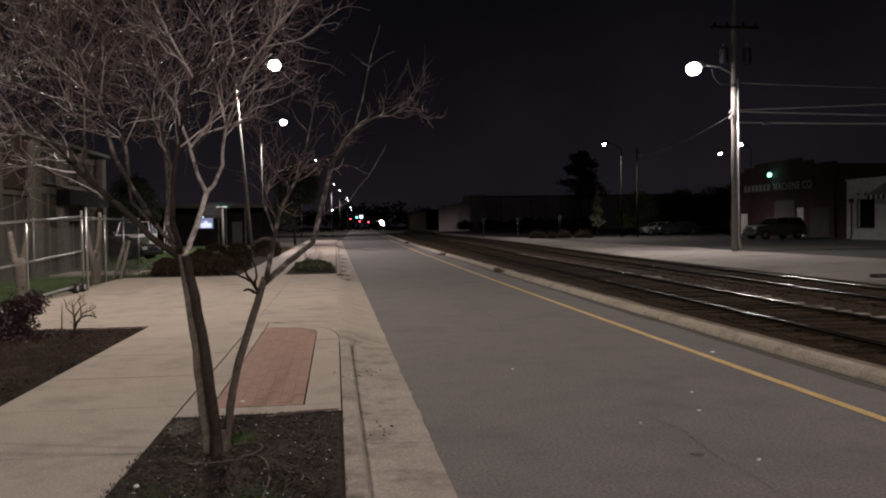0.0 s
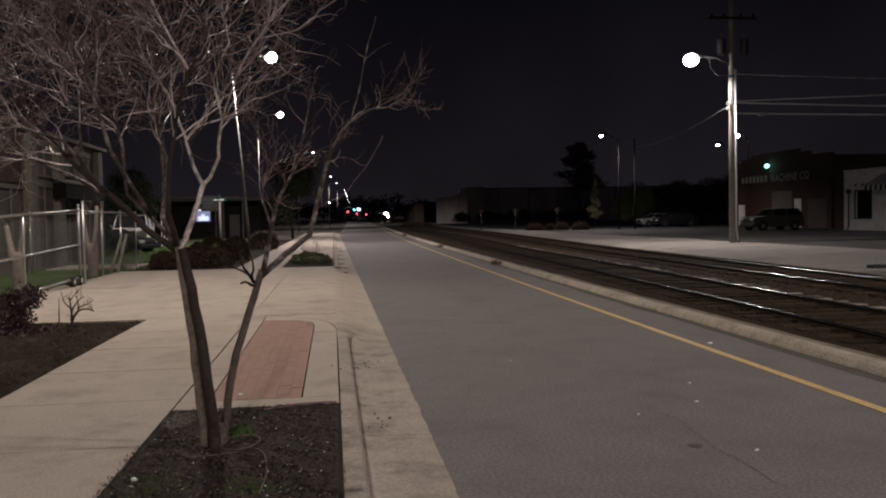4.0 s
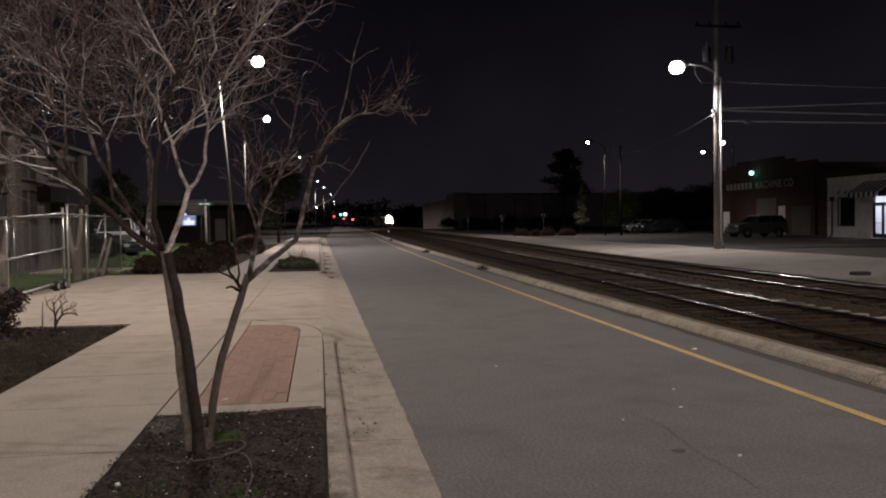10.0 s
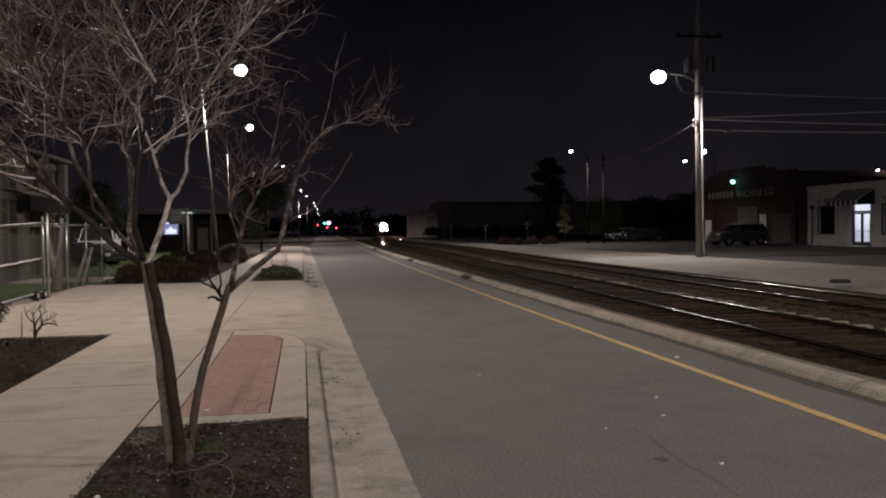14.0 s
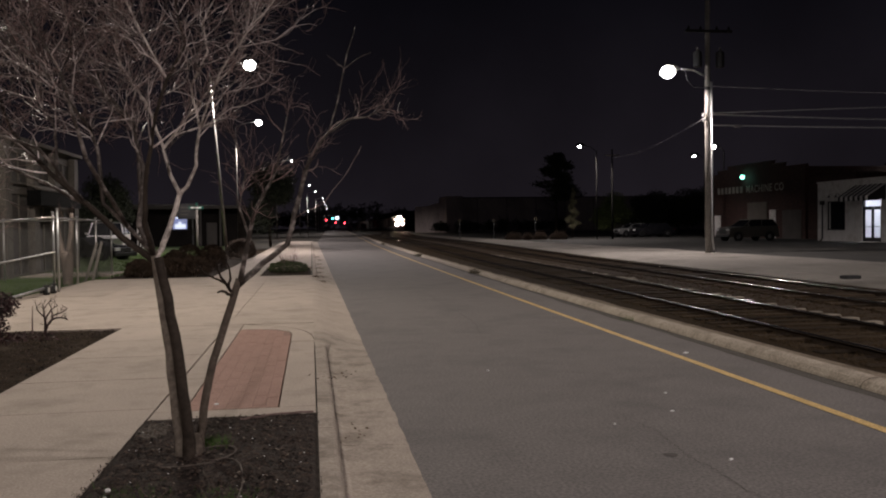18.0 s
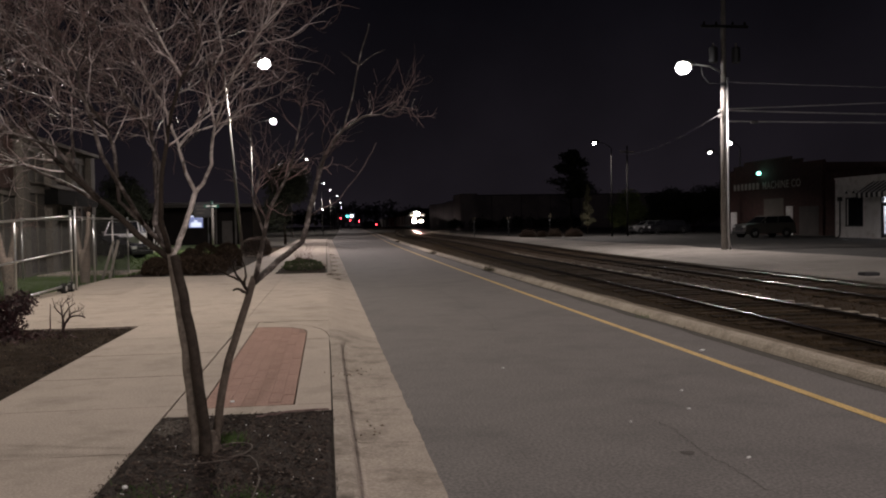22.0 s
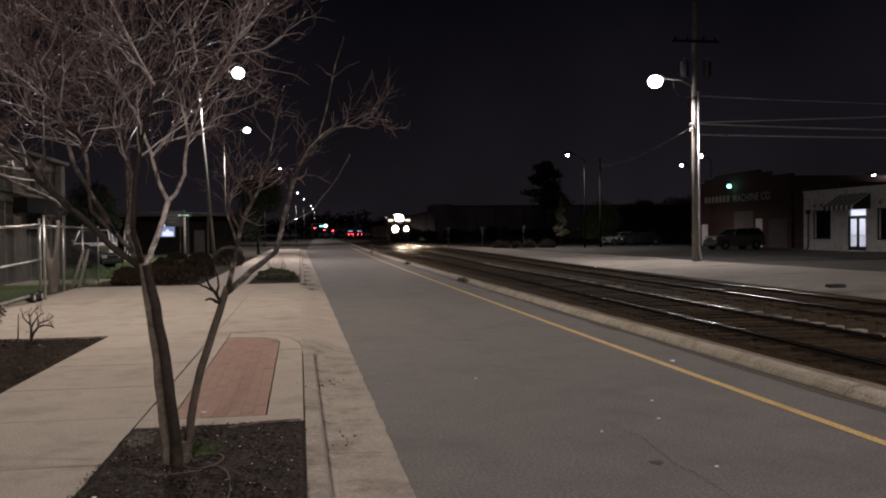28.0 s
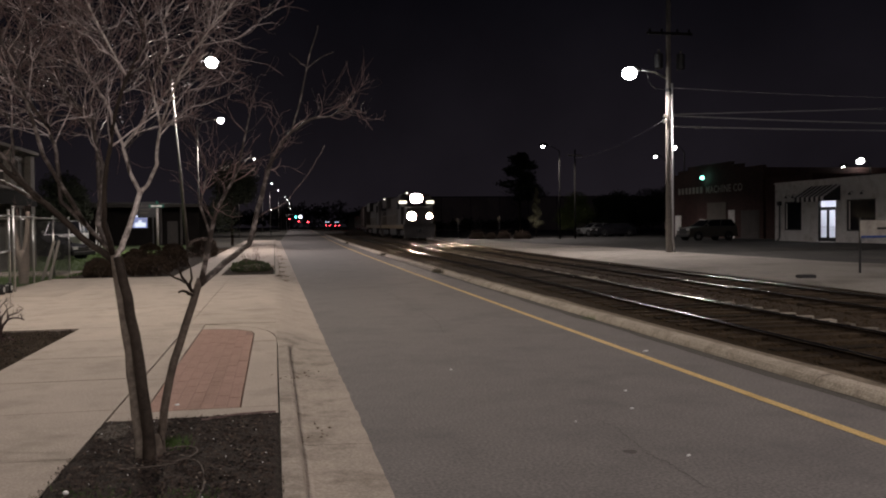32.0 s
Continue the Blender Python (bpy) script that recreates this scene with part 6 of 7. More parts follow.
    for i in range(n):
        y0, y1 = 48.55 + i * 3.05 / n, 48.55 + (i + 1) * 3.05 / n
        m = BLACKPAINT if i % 2 else WHITEPAINT
        s = Shape()
        s.v = [(X - 0.01, y0, 4.02), (X - 0.01, y1, 4.02), (X - 1.3, y1, 3.22), (X - 1.3, y0, 3.22), (X - 0.01, y0, 3.99), (X - 0.01, y1, 3.99), (X - 1.28, y1, 3.19), (X - 1.28, y0, 3.19)]
        s.f = [(0, 1, 2, 3), (7, 6, 5, 4), (0, 3, 7, 4), (1, 5, 6, 2), (0, 4, 5, 1)]
        part("strip", s, m, aw)
        ym, h = (y0 + y1) / 2, (y1 - y0) / 2
        s = Shape()
        pts = [(y0, 3.22), (y1, 3.22), (y1, 3.0)] + [(ym + h * math.cos(a), 3.0 - 0.1 * math.sin(a)) for a in (0.5, 1.05, 1.57, 2.1, 2.64)] + [(y0, 3.0)]
        s.v = [(X - 1.3, y, z) for y, z in pts] + [(X - 1.285, y, z) for y, z in pts]
        k = len(pts)
        s.f = [tuple(range(k)), tuple(range(2 * k - 1, k - 1, -1))] + [(j, (j + 1) % k, k + (j + 1) % k, k + j) for j in range(k)]
        part("valance", s, m, aw)
    for y in (48.56, 51.59):
        s = Shape()
        s.v = [(X - 0.01, y, 4.0), (X - 1.28, y, 3.2), (X - 1.28, y, 2.95), (X - 0.01, y, 2.95), (X - 0.01, y + 0.012, 4.0), (X - 1.28, y + 0.012, 3.2), (X - 1.28, y + 0.012, 2.95), (X - 0.01, y + 0.012, 2.95)]
        s.f = [(0, 1, 2, 3), (7, 6, 5, 4), (0, 4, 5, 1), (1, 5, 6, 2), (2, 6, 7, 3), (3, 7, 4, 0)]
        part("side_panel", s, BLACKPAINT, aw)
    # downpipe and wall lamps
    p = thing("downpipe", "black rain pipe with a hopper on the white wall", "rain pipe")
    part("pipe", Shape().tube([(X - 0.07, 55.2, 0.4), (X - 0.07, 55.2, 2.8)], 0.05, 8), BLACKPAINT, p)
    part("hopper", Shape().box(X - 0.17, X + 0.0, 55.02, 55.38, 2.78, 3.08), BLACKPAINT, p, bevel=0.02)
    part("shoe", Shape().tube([(X - 0.07, 55.2, 0.42), (X - 0.12, 55.25, 0.28), (X - 0.2, 55.3, 0.22)], 0.05, 8), BLACKPAINT, p)
    for y in (54.1, 53.3, 47.3, 46.2):
        l = thing("wall_lamp", "small unlit black gooseneck wall lamp", "wall lamp", pose(X, y, 3.4), "gooseneck wall lamps")
        part("arm", Shape().tube([(0.0, 0, 0.0), (-0.12, 0, 0.1), (-0.26, 0, 0.08), (-0.3, 0, 0.0)], 0.014, 6), BLACKPAINT, l)
        part("shade", Shape().tube([(-0.3, 0, 0.02), (-0.3, 0, -0.03), (-0.3, 0, -0.12)], [0.03, 0.06, 0.11], 12), BLACKPAINT, l)


def workshop():
    b = thing("brick_workshop", "dark red brick workshop with a stepped parapet and painted lettering", "workshop building", kind="structure")
    X = 39.5
    part("wall", Shape().box(X, 54, 62.3, 79, 0.1, 6.1), REDBRICK, b)
    part("side_wing", Shape().box(X + 0.2, 54, 56.2, 62.3, 0.1, 5.2), REDBRICK, b)
    part("parapet", Shape().box(X, X + 0.3, 62.3, 79, 6.1, 6.3).box(X, X + 0.3, 65.5, 77, 6.3, 6.6).box(X, X + 0.3, 67.2, 75, 6.6, 6.9), REDBRICK, b)
    cop = Shape().box(X - 0.04, X + 0.34, 67.1, 75.1, 6.9, 6.96).box(X - 0.04, X + 0.34, 65.4, 67.1, 6.6, 6.66).box(X - 0.04, X + 0.34, 75.1, 77.1, 6.6, 6.66)
    part("coping", cop, DARKWALL, b)
    part("boarded_window", Shape().box(X - 0.05, X, 68.0, 71.3, 1.6, 3.4), STUCCO, b, "pale boarded-up window")
    for y0, y1, z1, m in ((66.6, 67.6, 2.67, WHITEWALL), (76.4, 77.6, 2.3, WHITEWALL)):
        dr = part("door", Shape().box(X - 0.05, X, y0, y1, 0.15, z1), m, b, "pale painted door")
        part("handle", Shape().ball((X - 0.08, y0 + 0.12, 1.15), 0.035, 8), DARKMETAL, dr)
    part("garage_door", Shape().box(X - 0.03, X, 62.8, 65.6, 0.15, 2.6), DARKWALL, b, "dark roller door")
    for i in range(9):
        part("slat", Shape().box(X - 0.05, X - 0.03, 62.85, 65.55, 0.2 + i * 0.265, 0.43 + i * 0.265), DARKWALL, b)
    # the name is kept as plain bars, the trade is lettered
    for i in range(7):
        y = 77.0 - i * 0.72
        part("letter_bar", Shape().box(X - 0.02, X - 0.002, y - 0.46, y, 4.35, 4.95), FADED, b)
    cu = bpy.data.curves.new("lettering", "FONT")
    cu.body, cu.size, cu.extrude, cu.space_character = "MACHINE CO", 0.92, 0.008, 1.12
    cu.offset = 0.012
    tmp = new("lettering_source", cu)
    me = bpy.data.meshes.new_from_object(tmp.evaluated_get(bpy.context.evaluated_depsgraph_get()))
    bpy.data.objects.remove(tmp)
    me.materials.append(FADED)
    ob = new("lettering", me)
    ob.parent = b
    ob.matrix_basis = pose(X - 0.012, 71.6, 4.32, rx=90, rz=-90)
    ob["label"] = "faded white painted words"
    l = thing("security_lamp", "greenish glowing lamp high on the brick front", "wall lamp", pose(X, 71.5, 5.75))
    part("bracket", Shape().tube([(0, 0, 0.1), (-0.2, 0, 0.16), (-0.4, 0, 0.1)], 0.03, 6), DARKMETAL, l)
    part("globe", Shape().ball((-0.42, 0, 0.0), 0.2, 12), GREENLAMP, l, "greenish glowing globe", smooth=True)


def warehouse():
    w = thing("warehouse", "long pale warehouse far behind the tracks", "warehouse", kind="structure")
    part("long_wall", Shape().box(34.5, 100, 190, 240, -0.05, 8.0), WAREWALL, w)
    part("tower", Shape().box(30.6, 34.5, 189, 200, -0.05, 8.5), WAREWALL, w)
    part("low_wing", Shape().prism([(27.5, 222), (30.6, 193), (36, 193), (36, 230)], -0.05, 6.8), WAREWALL, w)
    part("roof_edge", Shape().box(34.5, 100.2, 189.8, 190.0, 8.0, 8.25), DARKWALL, w)
    for i in range(7):
        part("panel_joint", Shape().box(38 + i * 7, 38.12 + i * 7, 189.94, 189.99, 0, 8), DARKWALL, w)
    h = thing("long_shed", "dark long shed beyond the curve of the tracks", "shed", kind="structure")
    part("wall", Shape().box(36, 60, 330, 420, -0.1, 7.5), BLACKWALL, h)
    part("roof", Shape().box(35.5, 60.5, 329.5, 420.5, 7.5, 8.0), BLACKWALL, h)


def right_things():
    car("suv", "dusty champagne sport utility car parked before the brick workshop", pose(33.3, 60.2, 0.2, rz=-84), SILVER, 4.35, 1.82, 1.64, 0.31, 0.13, 0.3, 0.6, category="car")
    car("hatchback", "pale grey hatchback parked at the far end of the lot", pose(35.4, 88.6, 0.2, rz=-82), GREYCAR, 4.3, 1.75, 1.45)
    car("dark_sedan", "dark sedan parked beside the pale hatchback", pose(36.2, 85.5, 0.2, rz=-86), CARBLACK, 4.7, 1.8, 1.45)
    # lamps and poles of the lot
    street_lamp(26.4, 75, 0.18, 8.75, -1.25, material=DULLPOLE, label="dark pole with a bright street lamp on an arm", group="lamps of the lot", r=0.06, big=0.62)
    t = thing("utility_pole", "dark wooden utility pole without a lamp", "utility pole", pose(28.3, 76, 0.18))
    part("pole", Shape().tube([(0, 0, -0.2), (0, 0, 8.5)], [0.1, 0.07], 10), DULLPOLE, t, smooth=True)
    part("crossarm", Shape().box(-0.7, 0.7, -0.05, 0.05, 7.9, 8.02), WOODPOLE, t, bevel=0.01)
    street_lamp(37.4, 75.5, 0.18, 7.9, -0.7, material=DULLPOLE, label="small bright street lamp behind the trees", group="lamps of the lot", big=0.6)
    street_lamp(40.15, 77, 0.18, 8.9, -0.7, material=DULLPOLE, label="bright street lamp beside the brick workshop", group="lamps of the lot", big=0.85)
    street_lamp(49.3, 62, 0.18, 6.5, -0.6, material=DULLPOLE, label="bright flood lamp behind the white shop", group="lamps of the lot", big=1.15)
    street_lamp(52.2, 68, 0.18, 6.4, -0.6, material=DULLPOLE, label="small flood lamp behind the white shop", group="lamps of the lot", big=0.55)
    # low marker posts along the gravel
    for x, y, h in ((15.7, 88, 2.2), (19.2, 87, 2.15), (23.2, 85, 2.25)):
        m = thing("marker_post", "slim trackside marker post with pale reflectors", "marker post", pose(x, y, 0.15), "marker posts")
        part("post", Shape().tube([(0, 0, -0.1), (0, 0, h)], 0.04, 8), DARKMETAL, m)
        for sx in (-0.13, 0.13):
            part("reflector", Shape().box(sx - 0.04, sx + 0.04, -0.06, -0.02, h - 0.3, h), YELLOWMARK, m, bevel=0.01)
        part("collar", Shape().tube([(0, 0, h - 0.6), (0, 0, h - 0.5)], 0.07, 8), STEEL, m)
    # a drain box in the gravel and a white notice on a thin post
    d = thing("drain_box", "dark iron drain box let into the gravel", "drain", pose(13.2, 18.9, 0.19))
    part("frame", Shape().box(-0.2, 0.2, -0.14, 0.14, -0.02, 0.06), DARKMETAL, d, bevel=0.008)
    for i in range(5):
        part("grate_bar", Shape().box(-0.17 + i * 0.075, -0.13 + i * 0.075, -0.11, 0.11, 0.06, 0.07), DARKMETAL, d)
    n = thing("notice_board", "white notice panel on thin dark posts", "sign", pose(16.0, 20.5, 0.2))
    for x in (0.0, 1.2):
        part("post", Shape().box(x - 0.025, x + 0.025, -0.02, 0.02, -0.05, 1.5), DARKMETAL, n)
    pn = part("panel", Shape().box(-0.02, 1.24, -0.045, -0.02, 0.93, 1.42), FADED, n, "white panel with a blue lower stripe", bevel=0.004)
    part("stripe", Shape().box(0.0, 1.22, -0.05, -0.046, 0.93, 0.99), mat("blue_stripe", (0.02, 0.05, 0.2), (0.03, 0.07, 0.25), 0.5, 6), pn)
    part("lettering", Shape().box(0.5, 1.1, -0.05, -0.046, 1.16, 1.22), BLACKPAINT, pn)
    # wires from the big pole: where each leaves it, where it is tied beyond the shop, and how far it sags
    for z0, (x1, y1, z1), sag, r in ((8.02, (62, 37, 8.6), 0.5, 0.014), (6.76, (62, 37, 8.7), 0.06, 0.026), (6.7, (62, 37.4, 7.0), 0.34, 0.031), (6.2, (62, 36.6, 6.9), 0.34, 0.031), (6.7, (28.3, 76, 7.9), 0.45, 0.012)):
        pts = []
        for i in range(25):
            s = i / 24
            pts.append((18.6 + (x1 - 18.6) * s, 37 + (y1 - 37) * s, z0 + (z1 - z0) * s - 4 * sag * s * (1 - s)))
        tagged(part("overhead_wire", Shape().tube(pts, r, 6), CABLE), "thin overhead cable from the wooden pole", "cable", "overhead cables")
    sp = thing("splice_box", "pale cable splice hanging on an overhead wire", "cable splice", pose(20.0, 37.0, 6.16))
    part("case", Shape().tube([(-0.2, 0, 0.02), (-0.12, 0, 0.0), (0.12, 0, 0.0), (0.2, 0, -0.02)], [0.03, 0.075, 0.075, 0.03], 10), STEEL, sp, smooth=True)
    t = thing("utility_pole", "dark wooden utility pole beyond the shop", "utility pole", pose(62, 37, 0.18))
    part("pole", Shape().tube([(0, 0, -0.3), (0, 0, 9.6)], [0.15, 0.11], 10), WOODPOLE, t, smooth=True)


def far_traffic():
    """Signals and waiting traffic far down the street."""
    s = thing("traffic_signal", "green traffic signal over the far crossing", "traffic signal", pose(7.66, 300, 0))
    part("pole", Shape().tube([(-3.2, 0, -0.1), (-3.2, 0, 6)], 0.1, 8), DARKMETAL, s)
    part("arm", Shape().tube([(-3.2, 0, 5.8), (0.4, 0, 5.9)], 0.06, 8), DARKMETAL, s)
    part("housing", Shape().box(-0.2, 0.2, 0, 0.2, 4.5, 5.7), BLACKPAINT, s)
    part("lens", Shape().ball((0, -0.1, 4.95), 0.26, 10), GREENSIGNAL, s, "lit green lens")
    for x, z, y in ((5.44, 4.3, 300), (11.85, 3.2, 300), (8.7, 3.5, 301)):
        s = thing("traffic_signal", "red traffic signal at the far crossing", "traffic signal", pose(x, y, 0), "red signals")
        part("pole", Shape().tube([(0, 0.2, -0.1), (0, 0.2, z)], 0.08, 8), DARKMETAL, s)
        part("housing", Shape().box(-0.25, 0.25, 0, 0.3, z - 0.5, z + 0.5), BLACKPAINT, s)
        part("lens", Shape().ball((0, -0.08, z), 0.22 if x > 10 else 0.17, 10), REDSIGNAL, s, "lit red lens")
    s = thing("shop_sign", "bright white sign far down the street", "sign", pose(9.3, 302, 0))
    part("post", Shape().tube([(0, 0.1, -0.1), (0, 0.1, 4.6)], 0.08, 8), DARKMETAL, s)
    part("panel", Shape().box(-0.6, 0.6, 0, 0.15, 4.6, 5.6), mat("lit_white_panel", (0.8, 0.85, 1), rough=0.4, emit=(0.75, 0.85, 1.0), power=2.5), s, "glowing white panel")


def emergency_van(x, y):
    """A dark van whose red and bluish lights face forward only."""
    v = car("emergency_van", "dark emergency van with red and bluish white lights", pose(x, y, 0.0, rz=180), CARBLACK, 5.4, 2.2, 3.1, 0.14, 0.02, 0.4, 0.55, category="van")
    part("light_bar_back", Shape().box(-0.8, 0.8, -0.82, -0.74, 3.09, 3.4), BLACKPAINT, v)
    for k in (-0.45, 0.45):
        part("light_bar", Shape().box(k - 0.32, k + 0.32, -0.86, -0.825, 3.12, 3.36), BLUEWHITE, v, "bluish white roof light")
        part("red_lamp", Shape().ball((k * 1.6, -2.55, 1.95), 0.15, 8), REDSIGNAL, v, "red front lamp")
    return v


# ---------------------------------------------------------------- small things near the eye
def near_details():
    rnd = random.Random(31)
    def chip(g, x, y, z, q, slim=0.35):
        a, lift = rnd.uniform(0, 6.28), rnd.uniform(-0.006, 0.012)
        ca, sa = q * math.cos(a), q * math.sin(a)
        k = len(g.v)
        g.v += [(x - ca - sa * slim, y - sa + ca * slim, z), (x - ca + sa * slim, y - sa - ca * slim, z), (x + ca + sa * slim, y + sa - ca * slim, z + lift), (x + ca - sa * slim, y + sa + ca * slim, z + lift), (x, y, z + 0.008)]
        g.f += [(k, k + 1, k + 4), (k + 1, k + 2, k + 4), (k + 2, k + 3, k + 4), (k + 3, k, k + 4)]

    s = Shape()
    for _ in range(5200):
        chip(s, rnd.uniform(-1.22, -0.02), rnd.uniform(3.6, 6.55), 0.155 + rnd.uniform(0, 0.022), rnd.uniform(0.006, 0.022))
    # mulch spilt over the pavement's edge
    for _ in range(170):
        chip(s, -1.268 - abs(rnd.gauss(0, 0.02)), rnd.uniform(3.6, 5.6), 0.151, rnd.uniform(0.002, 0.007))
    tagged(part("mulch_chips", s, CHIP), "loose bark chips on the tree strip", "bark chips", kind="stuff")
    s = Shape()
    for _ in range(150):
        y = rnd.uniform(4.2, 6.4)
        if rnd.random() < (6.9 - y) / 2.4:
            chip(s, rnd.uniform(-1.2, -0.05), y, 0.172 + rnd.uniform(0, 0.012), rnd.uniform(0.004, 0.013), 0.5)
    tagged(part("pale_chips", s, PALECHIP), "few bleached wood chips on the mulch", "bark chips", kind="stuff")
    # bare stony patch in the corner of the bed
    s = Shape()
    for _ in range(300):
        a, q = rnd.uniform(0, 6.28), rnd.random() ** 0.5
        s.ball((-1.14 + 0.11 * q * math.cos(a), 6.2 + 0.24 * q * math.sin(a), 0.163 + 0.012 * (1 - q)), rnd.uniform(0.006, 0.015), 5, 0.7)
    tagged(part("gravel_patch", s, mat("dull_gravel", (0.075, 0.064, 0.052), (0.15, 0.13, 0.108), 0.95, 25, island=(0.5, 1.3))), "dull grey gravel in the bed's corner", "gravel", kind="stuff")
    s = Shape()
    for _ in range(8000):
        x, y = rnd.uniform(-6.5, -2.85), rnd.uniform(7, 12.9)
        if noise.noise((x * 1.6, y * 1.6, 0)) < rnd.uniform(-0.5, 0.35):
            continue
        q = rnd.uniform(0.006, 0.022)
        a = rnd.uniform(0, 6.28)
        z = 0.135 + rnd.uniform(0, 0.02)
        k = len(s.v)
        s.v += [(x + q * math.cos(a), y + q * math.sin(a), z), (x - q * math.sin(a), y + q * math.cos(a), z), (x - q * math.cos(a), y - q * math.sin(a), z), (x, y, z + q)]
        s.f += [(k, k + 1, k + 3), (k + 1, k + 2, k + 3), (k + 2, k, k + 3)]
    tagged(part("bed_chips", s, mat("dark_bed_chip", (0.016, 0.011, 0.008), (0.07, 0.05, 0.036), 0.9, 30, island=(0.15, 2.2))), "loose bark chips on the soil bed", "bark chips", kind="stuff")
    # pale pebbles and petals
    s = Shape()
    for _ in range(46):
        x, y = rnd.uniform(-1.2, -0.05), rnd.uniform(4.2, 6.5)
        s.ball((x, y, 0.178), rnd.uniform(0.002, 0.0065), 6, 0.6)
    s.ball((-1.13, 4.79, 0.176), 0.017, 8, 0.7)
    tagged(part("pebbles", s, LITTER), "few white pebbles in the mulch", "pebbles", kind="stuff")
    # grass tufts by the trunk, on the tree strip and in the kerb joints
    def tuft(x, y, z, n, h, w, m=BLADE, label="small tuft of green grass"):
        g = Shape()
        for _ in range(n):
            px, py = rnd.gauss(0, w), rnd.gauss(0, w)
            hh = h * rnd.uniform(0.5, 1.1)
            tx, ty = px + rnd.gauss(0, hh * 0.4), py + rnd.gauss(0, hh * 0.4)
            k = len(g.v)
            g.v += [(px - 0.0035, py, -0.01), (px + 0.0035, py, -0.01), (tx, ty, hh)]
            g.f.append((k, k + 1, k + 2))
        tagged(part("grass_tuft", g, m, at=pose(x, y, z)), label, "grass", kind="stuff")
    tuft(-0.7, 5.75, 0.15, 220, 0.07, 0.06), tuft(-0.98, 4.65, 0.14, 320, 0.05, 0.12), tuft(-0.45, 4.55, 0.14, 240, 0.05, 0.1)
    for y in (27.0, 43.8, 75.0):
        tuft(5.0 + bend(y), y, 0.05, 160, 0.2, 0.1, DRYGRASS, "tuft of dry weeds at the kerb")
    tuft(5.2 + bend(13.3), 13.25, 0.0, 150, 0.08, 0.12, BLADE, "weeds in the kerb joint")
    tuft(5.2 + bend(11.6), 11.7, 0.0, 80, 0.05, 0.1, DRYGRASS, "weeds in the kerb joint")
    # the yard's grass, where it meets the drive
    g = Shape()
    for _ in range(16000):
        x, y = rnd.uniform(-9.3, -6.4), rnd.uniform(13.2, 27.5)
        hh = rnd.uniform(0.04, 0.11)
        k = len(g.v)
        g.v += [(x - 0.008, y, 0.07), (x + 0.008, y, 0.07), (x + rnd.gauss(0, 0.03), y + rnd.gauss(0, 0.03), 0.1 + hh)]
        g.f.append((k, k + 1, k + 2))
    for _ in range(9000):
        x, y = rnd.uniform(-12, -6.3), rnd.uniform(27, 52)
        k = len(g.v)
        g.v += [(x - 0.014, y, 0.05), (x + 0.014, y, 0.05), (x + rnd.gauss(0, 0.03), y, 0.12 + rnd.uniform(0.02, 0.08))]
        g.f.append((k, k + 1, k + 2))
    tagged(part("lawn_grass", g, BLADE), "short green lawn grass", "grass", kind="stuff")
    # irrigation hose looped at the trunk
    h = thing("drip_hose", "brown drip hose looped round the trunk's foot", "hose", pose(-0.8, 5.5, 0.17))
    pts = [(0.175 + 0.125 * math.cos(a), -0.03 + 0.17 * math.sin(a), 0.004 + 0.012 * max(0, math.cos(a))) for a in [-2.2 + i * 0.3 for i in range(21)]]
    part("loop", Shape().tube(pts, 0.0055, 7), HOSE, h, smooth=True)
    part("lead", Shape().tube(limb_path([(0.24, -0.17, 0.006), (0.3, -0.23, 0.012), (0.36, -0.4, 0.01), (0.395, -0.75, 0.008), (0.38, -1.1, 0.003)], rnd, 5, 0.003), 0.005, 7), HOSE, h, smooth=True)
    part("lead", Shape().tube(limb_path([(0.2, -0.24, 0.004), (0.06, -0.3, 0.006), (-0.07, -0.315, 0.006), (-0.155, -0.265, 0.004)], rnd, 5, 0.003), 0.0055, 7), HOSE, h, smooth=True)
    st = thing("fallen_stick", "thin fallen stick along the bed's edge", "stick", pose(-0.35, 6.45, 0.18))
    part("stick", Shape().tube(limb_path([(-0.2, -0.06, 0), (0.05, 0.0, 0.01), (0.34, 0.08, 0.0)], rnd, 5, 0.006), 0.008, 6), TWIG, st)
    # white litter on the road
    for x, y, w, d in ((4.53, 9.67, 0.045, 0.022), (3.27, 7.42, 0.016, 0.01), (3.01, 6.69, 0.016, 0.008), (2.37, 6.35, 0.01, 0.008), (2.77, 5.23, 0.018, 0.007), (-0.8, 7.09, 0.016, 0.012), (1.9, 9.0, 0.012, 0.012)):
        l = part("paper_scrap", Shape().box(-w, w, -d, d, 0.0, 0.012), LITTER, bevel=0.004, at=pose(x, y, 0.002 if x > 0 else 0.152, rz=rnd.uniform(0, 90)))
        tagged(l, "small scrap of white litter lying flat", "litter", group="litter scraps")
    # tar and dirt cracks in the asphalt
    def crack(pts, w):
        line = limb_path([(x, y, 0.0045) for x, y in pts], rnd, 7, 0.0)
        g = Shape()
        for i, p in enumerate(line):
            j = rnd.gauss(0, 0.012)
            ww = w * rnd.uniform(0.3, 1.2)
            g.v += [(p.x + j - ww, p.y + j * 0.5, 0.0035), (p.x + j + ww, p.y + j * 0.5 + ww, 0.0035)]
        g.f = [(2 * i, 2 * i + 1, 2 * i + 3, 2 * i + 2) for i in range(len(line) - 1)]
        tagged(part("crack", g, CRACK), "thin dark crack in the asphalt", "crack", "asphalt cracks", kind="structure")
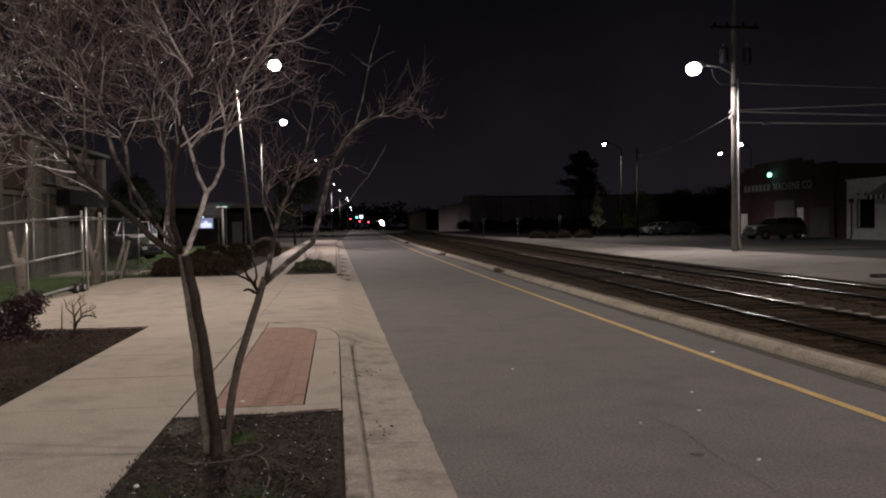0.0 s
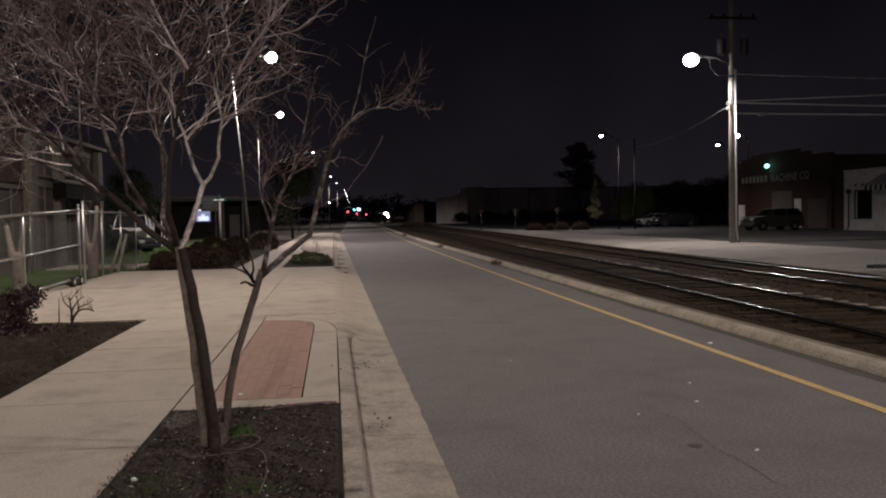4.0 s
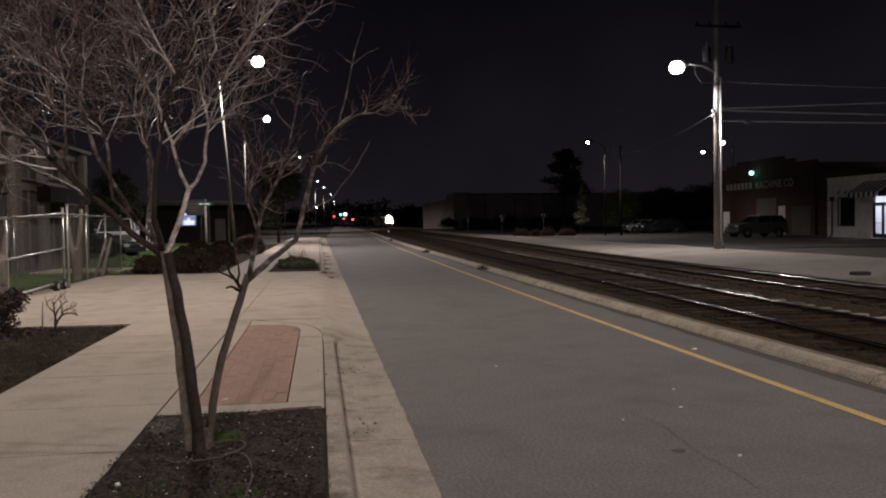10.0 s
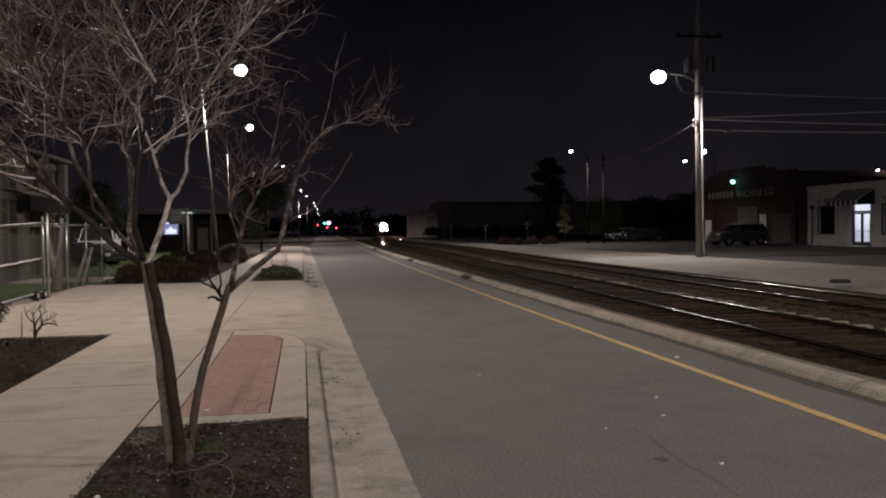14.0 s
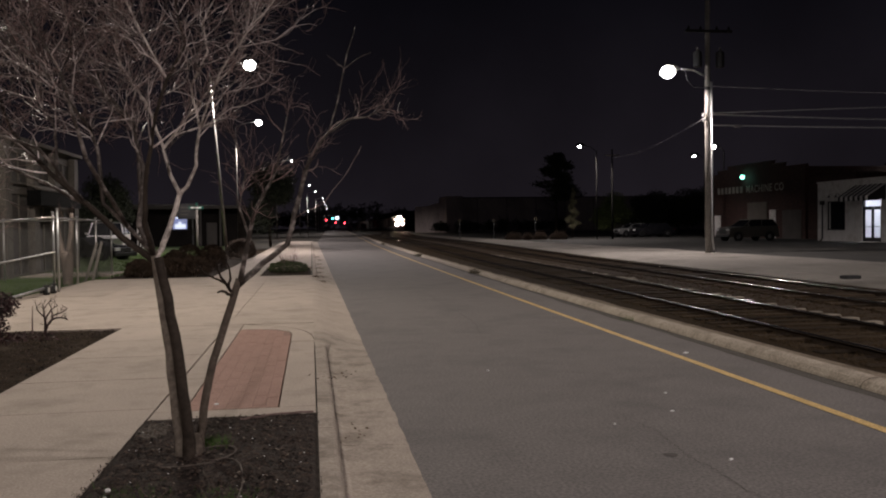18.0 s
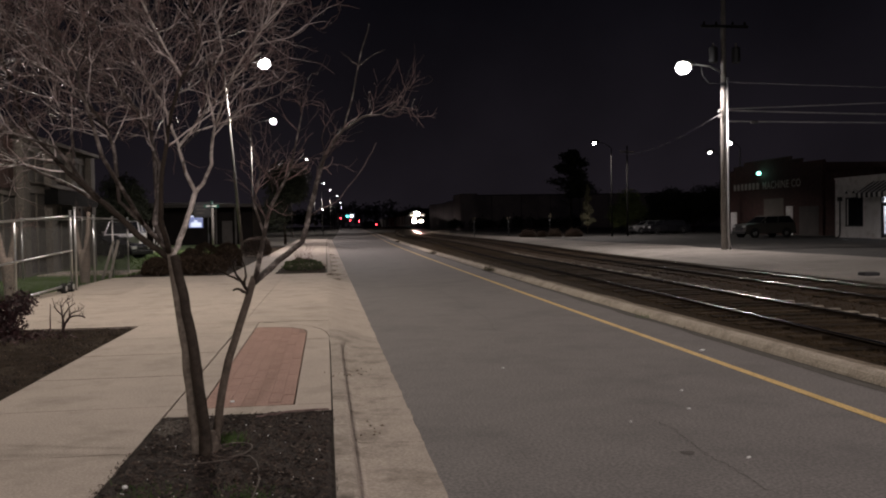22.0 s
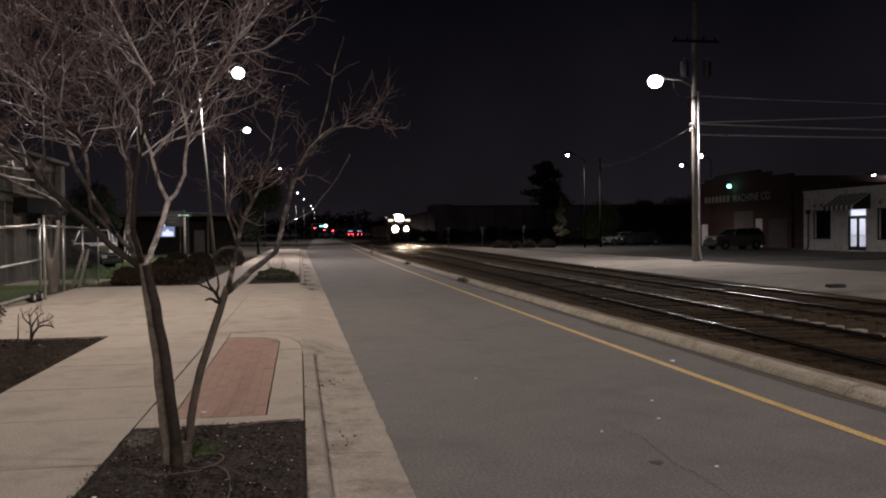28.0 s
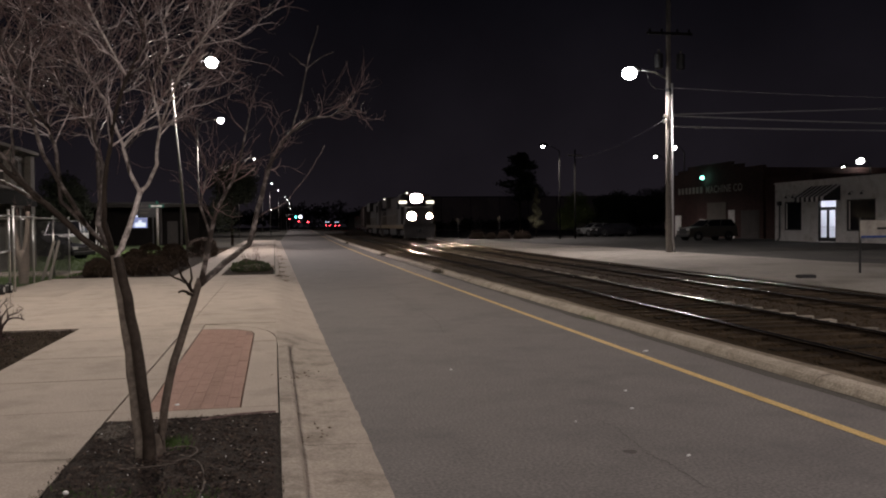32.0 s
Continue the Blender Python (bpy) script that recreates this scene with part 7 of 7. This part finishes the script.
    crack([(2.58, 6.72), (2.54, 6.41), (2.62, 6.14), (2.58, 5.77), (2.55, 5.54), (2.53, 5.3), (2.56, 5.12), (2.55, 4.79), (2.56, 4.5)], 0.0035)
    crack([(2.46, 12.17), (3.29, 11.7), (4.23, 12.39), (5.18, 13.3)], 0.007)
    crack([(2.69, 19.73), (2.65, 16.15), (2.65, 13.81), (2.46, 12.17)], 0.006)
    crack([(3.5, 8.4), (3.11, 8.46), (2.71, 8.76), (2.4, 8.8)], 0.004)
    p = part("tar_patch", Shape().poly([(2.43 + 0.05 * math.cos(a), 5.43 + 0.05 * math.sin(a) * (1 + 0.3 * math.sin(3 * a)), 0.004) for a in [i * 0.45 for i in range(14)]]), CRACK)
    tagged(p, "small dark tar spot on the road", "tar spot", kind="structure")
    # long dark line along the tracks-side gutter
    s = Shape()
    ys = [4 + i * 0.5 for i in range(90)]
    for y in ys:
        x = 5.07 + bend(y)
        j = 0.11 + 0.09 * noise.noise((y * 0.9, 3.3, 0)) + 0.03 * noise.noise((y * 3.1, 1.3, 0))
        s.v += [(x - j, y, 0.003), (x + 0.06, y, 0.003)]
    s.f = [(2 * i, 2 * i + 1, 2 * i + 3, 2 * i + 2) for i in range(len(ys) - 1)]
    tagged(part("gutter_dirt", s, mat("gutter_dirt", (0.06, 0.053, 0.046), (0.1, 0.09, 0.08), 0.95, 9, 60, 0.4)), "dark ragged band along the kerb's foot", "grit", kind="structure")


# ---------------------------------------------------------------- wagons
def bogie(parent, y, gauge=0.72, name="bogie"):
    b = part(name, Shape().box(-1.05, -0.9, y - 1.3, y + 1.3, 0.4, 0.75).box(0.9, 1.05, y - 1.3, y + 1.3, 0.4, 0.75).box(-0.9, 0.9, y - 0.25, y + 0.25, 0.45, 0.8), DARKMETAL, parent, bevel=0.02)
    for dy in (-0.9, 0.9):
        for sx in (-1, 1):
            part("wheel", Shape().tube([(sx * 0.68, y + dy, 0.46), (sx * 0.71, y + dy, 0.46), (sx * 0.8, y + dy, 0.46), (sx * 0.82, y + dy, 0.46)], [0.5, 0.49, 0.46, 0.3], 20), RAILRUST, b, "steel wheel")
        part("axle", Shape().tube([(-0.7, y + dy, 0.46), (0.7, y + dy, 0.46)], 0.08, 8), DARKMETAL, b)


def boxcar():
    t = thing("freight_car", "dark ribbed freight box car", "freight car", train_at(0, 22), "freight cars")
    part("body", Shape().box(-1.5, 1.5, 0.8, 16.2, 1.1, 4.3), FREIGHT, t, bevel=0.04)
    for sx in (-1, 1):
        for i in range(14):
            y = 1.2 + i * 1.12
            if 6.6 < y < 10.2:
                continue
            part("rib", Shape().box(sx * 1.53 - 0.03, sx * 1.53 + 0.03, y - 0.05, y + 0.05, 1.15, 4.2), FREIGHT, t)
        d = part("door", Shape().box(sx * 1.54 - 0.035, sx * 1.54 + 0.035, 6.9, 9.9, 1.2, 4.15), FREIGHT, t, "sliding side door")
        part("handle", Shape().box(sx * 1.59 - 0.02, sx * 1.59 + 0.02, 8.3, 8.4, 1.8, 2.6), DARKMETAL, d)
    part("underframe", Shape().box(-1.3, 1.3, 0.4, 16.6, 0.85, 1.1), DARKMETAL, t)
    for y in (0.1, 16.9):
        part("coupler", Shape().box(-0.15, 0.15, y - 0.35, y + 0.35, 0.75, 1.0), DARKMETAL, t, bevel=0.02)
    part("ladder", Shape().box(-1.6, -1.56, 1.0, 1.04, 1.2, 4.2).box(-1.6, -1.56, 1.4, 1.44, 1.2, 4.2).box(-1.6, -1.56, 1.04, 1.4, 1.6, 1.63).box(-1.6, -1.56, 1.04, 1.4, 2.1, 2.13).box(-1.6, -1.56, 1.04, 1.4, 2.6, 2.63).box(-1.6, -1.56, 1.04, 1.4, 3.1, 3.13), DARKMETAL, t)
    bogie(t, 3.0), bogie(t, 14.0)
    return t


ground_sheet()
road()
far_side()
railway()
beds()
lamps()
utility_pole()
bare_tree()
loco = locomotive()
second = locomotive(False)
wagon = boxcar()
wagons = [wagon] + [copy_thing(wagon, train_at(0, 44 + 17.4 * k)) for k in range(1, 9)]
stucco_building()
fence()
left_things()
hedges()
trees()
white_shop()
workshop()
warehouse()
right_things()
far_traffic()
vans = [emergency_van(17.0, 334), emergency_van(21.5, 345)]
near_details()
kerb_right()
gutter()
pavement()
brick_pad()


def motions():
    times = [i * 0.5 for i in range(65)]
    walk(loco, [(t, train_at(t)) for t in times])
    walk(second, [(t, train_at(t, 21.8)) for t in times])
    for k, w in enumerate(wagons):
        walk(w, [(t, train_at(t, 44 + 17.4 * k)) for t in times])
    # two vans turn round at the far crossing and come up to it
    for k, v in enumerate(vans):
        dx, dy, late = 4.2 * k, 9.0 * k, 1.5 * k
        walk(v, [(t, pose(x + dx, y + dy, 0, rz=r)) for t, x, y, r in ((0, 17.0, 336, 180), (20 + late, 17.0, 336, 180), (21.5 + late, 17.4, 339, 120), (23 + late, 18.6, 339, 60), (24.5 + late, 19.6, 336, 5), (28.5, 19.6, 326, 0), (32, 19.8, 318, 0))])


motions()
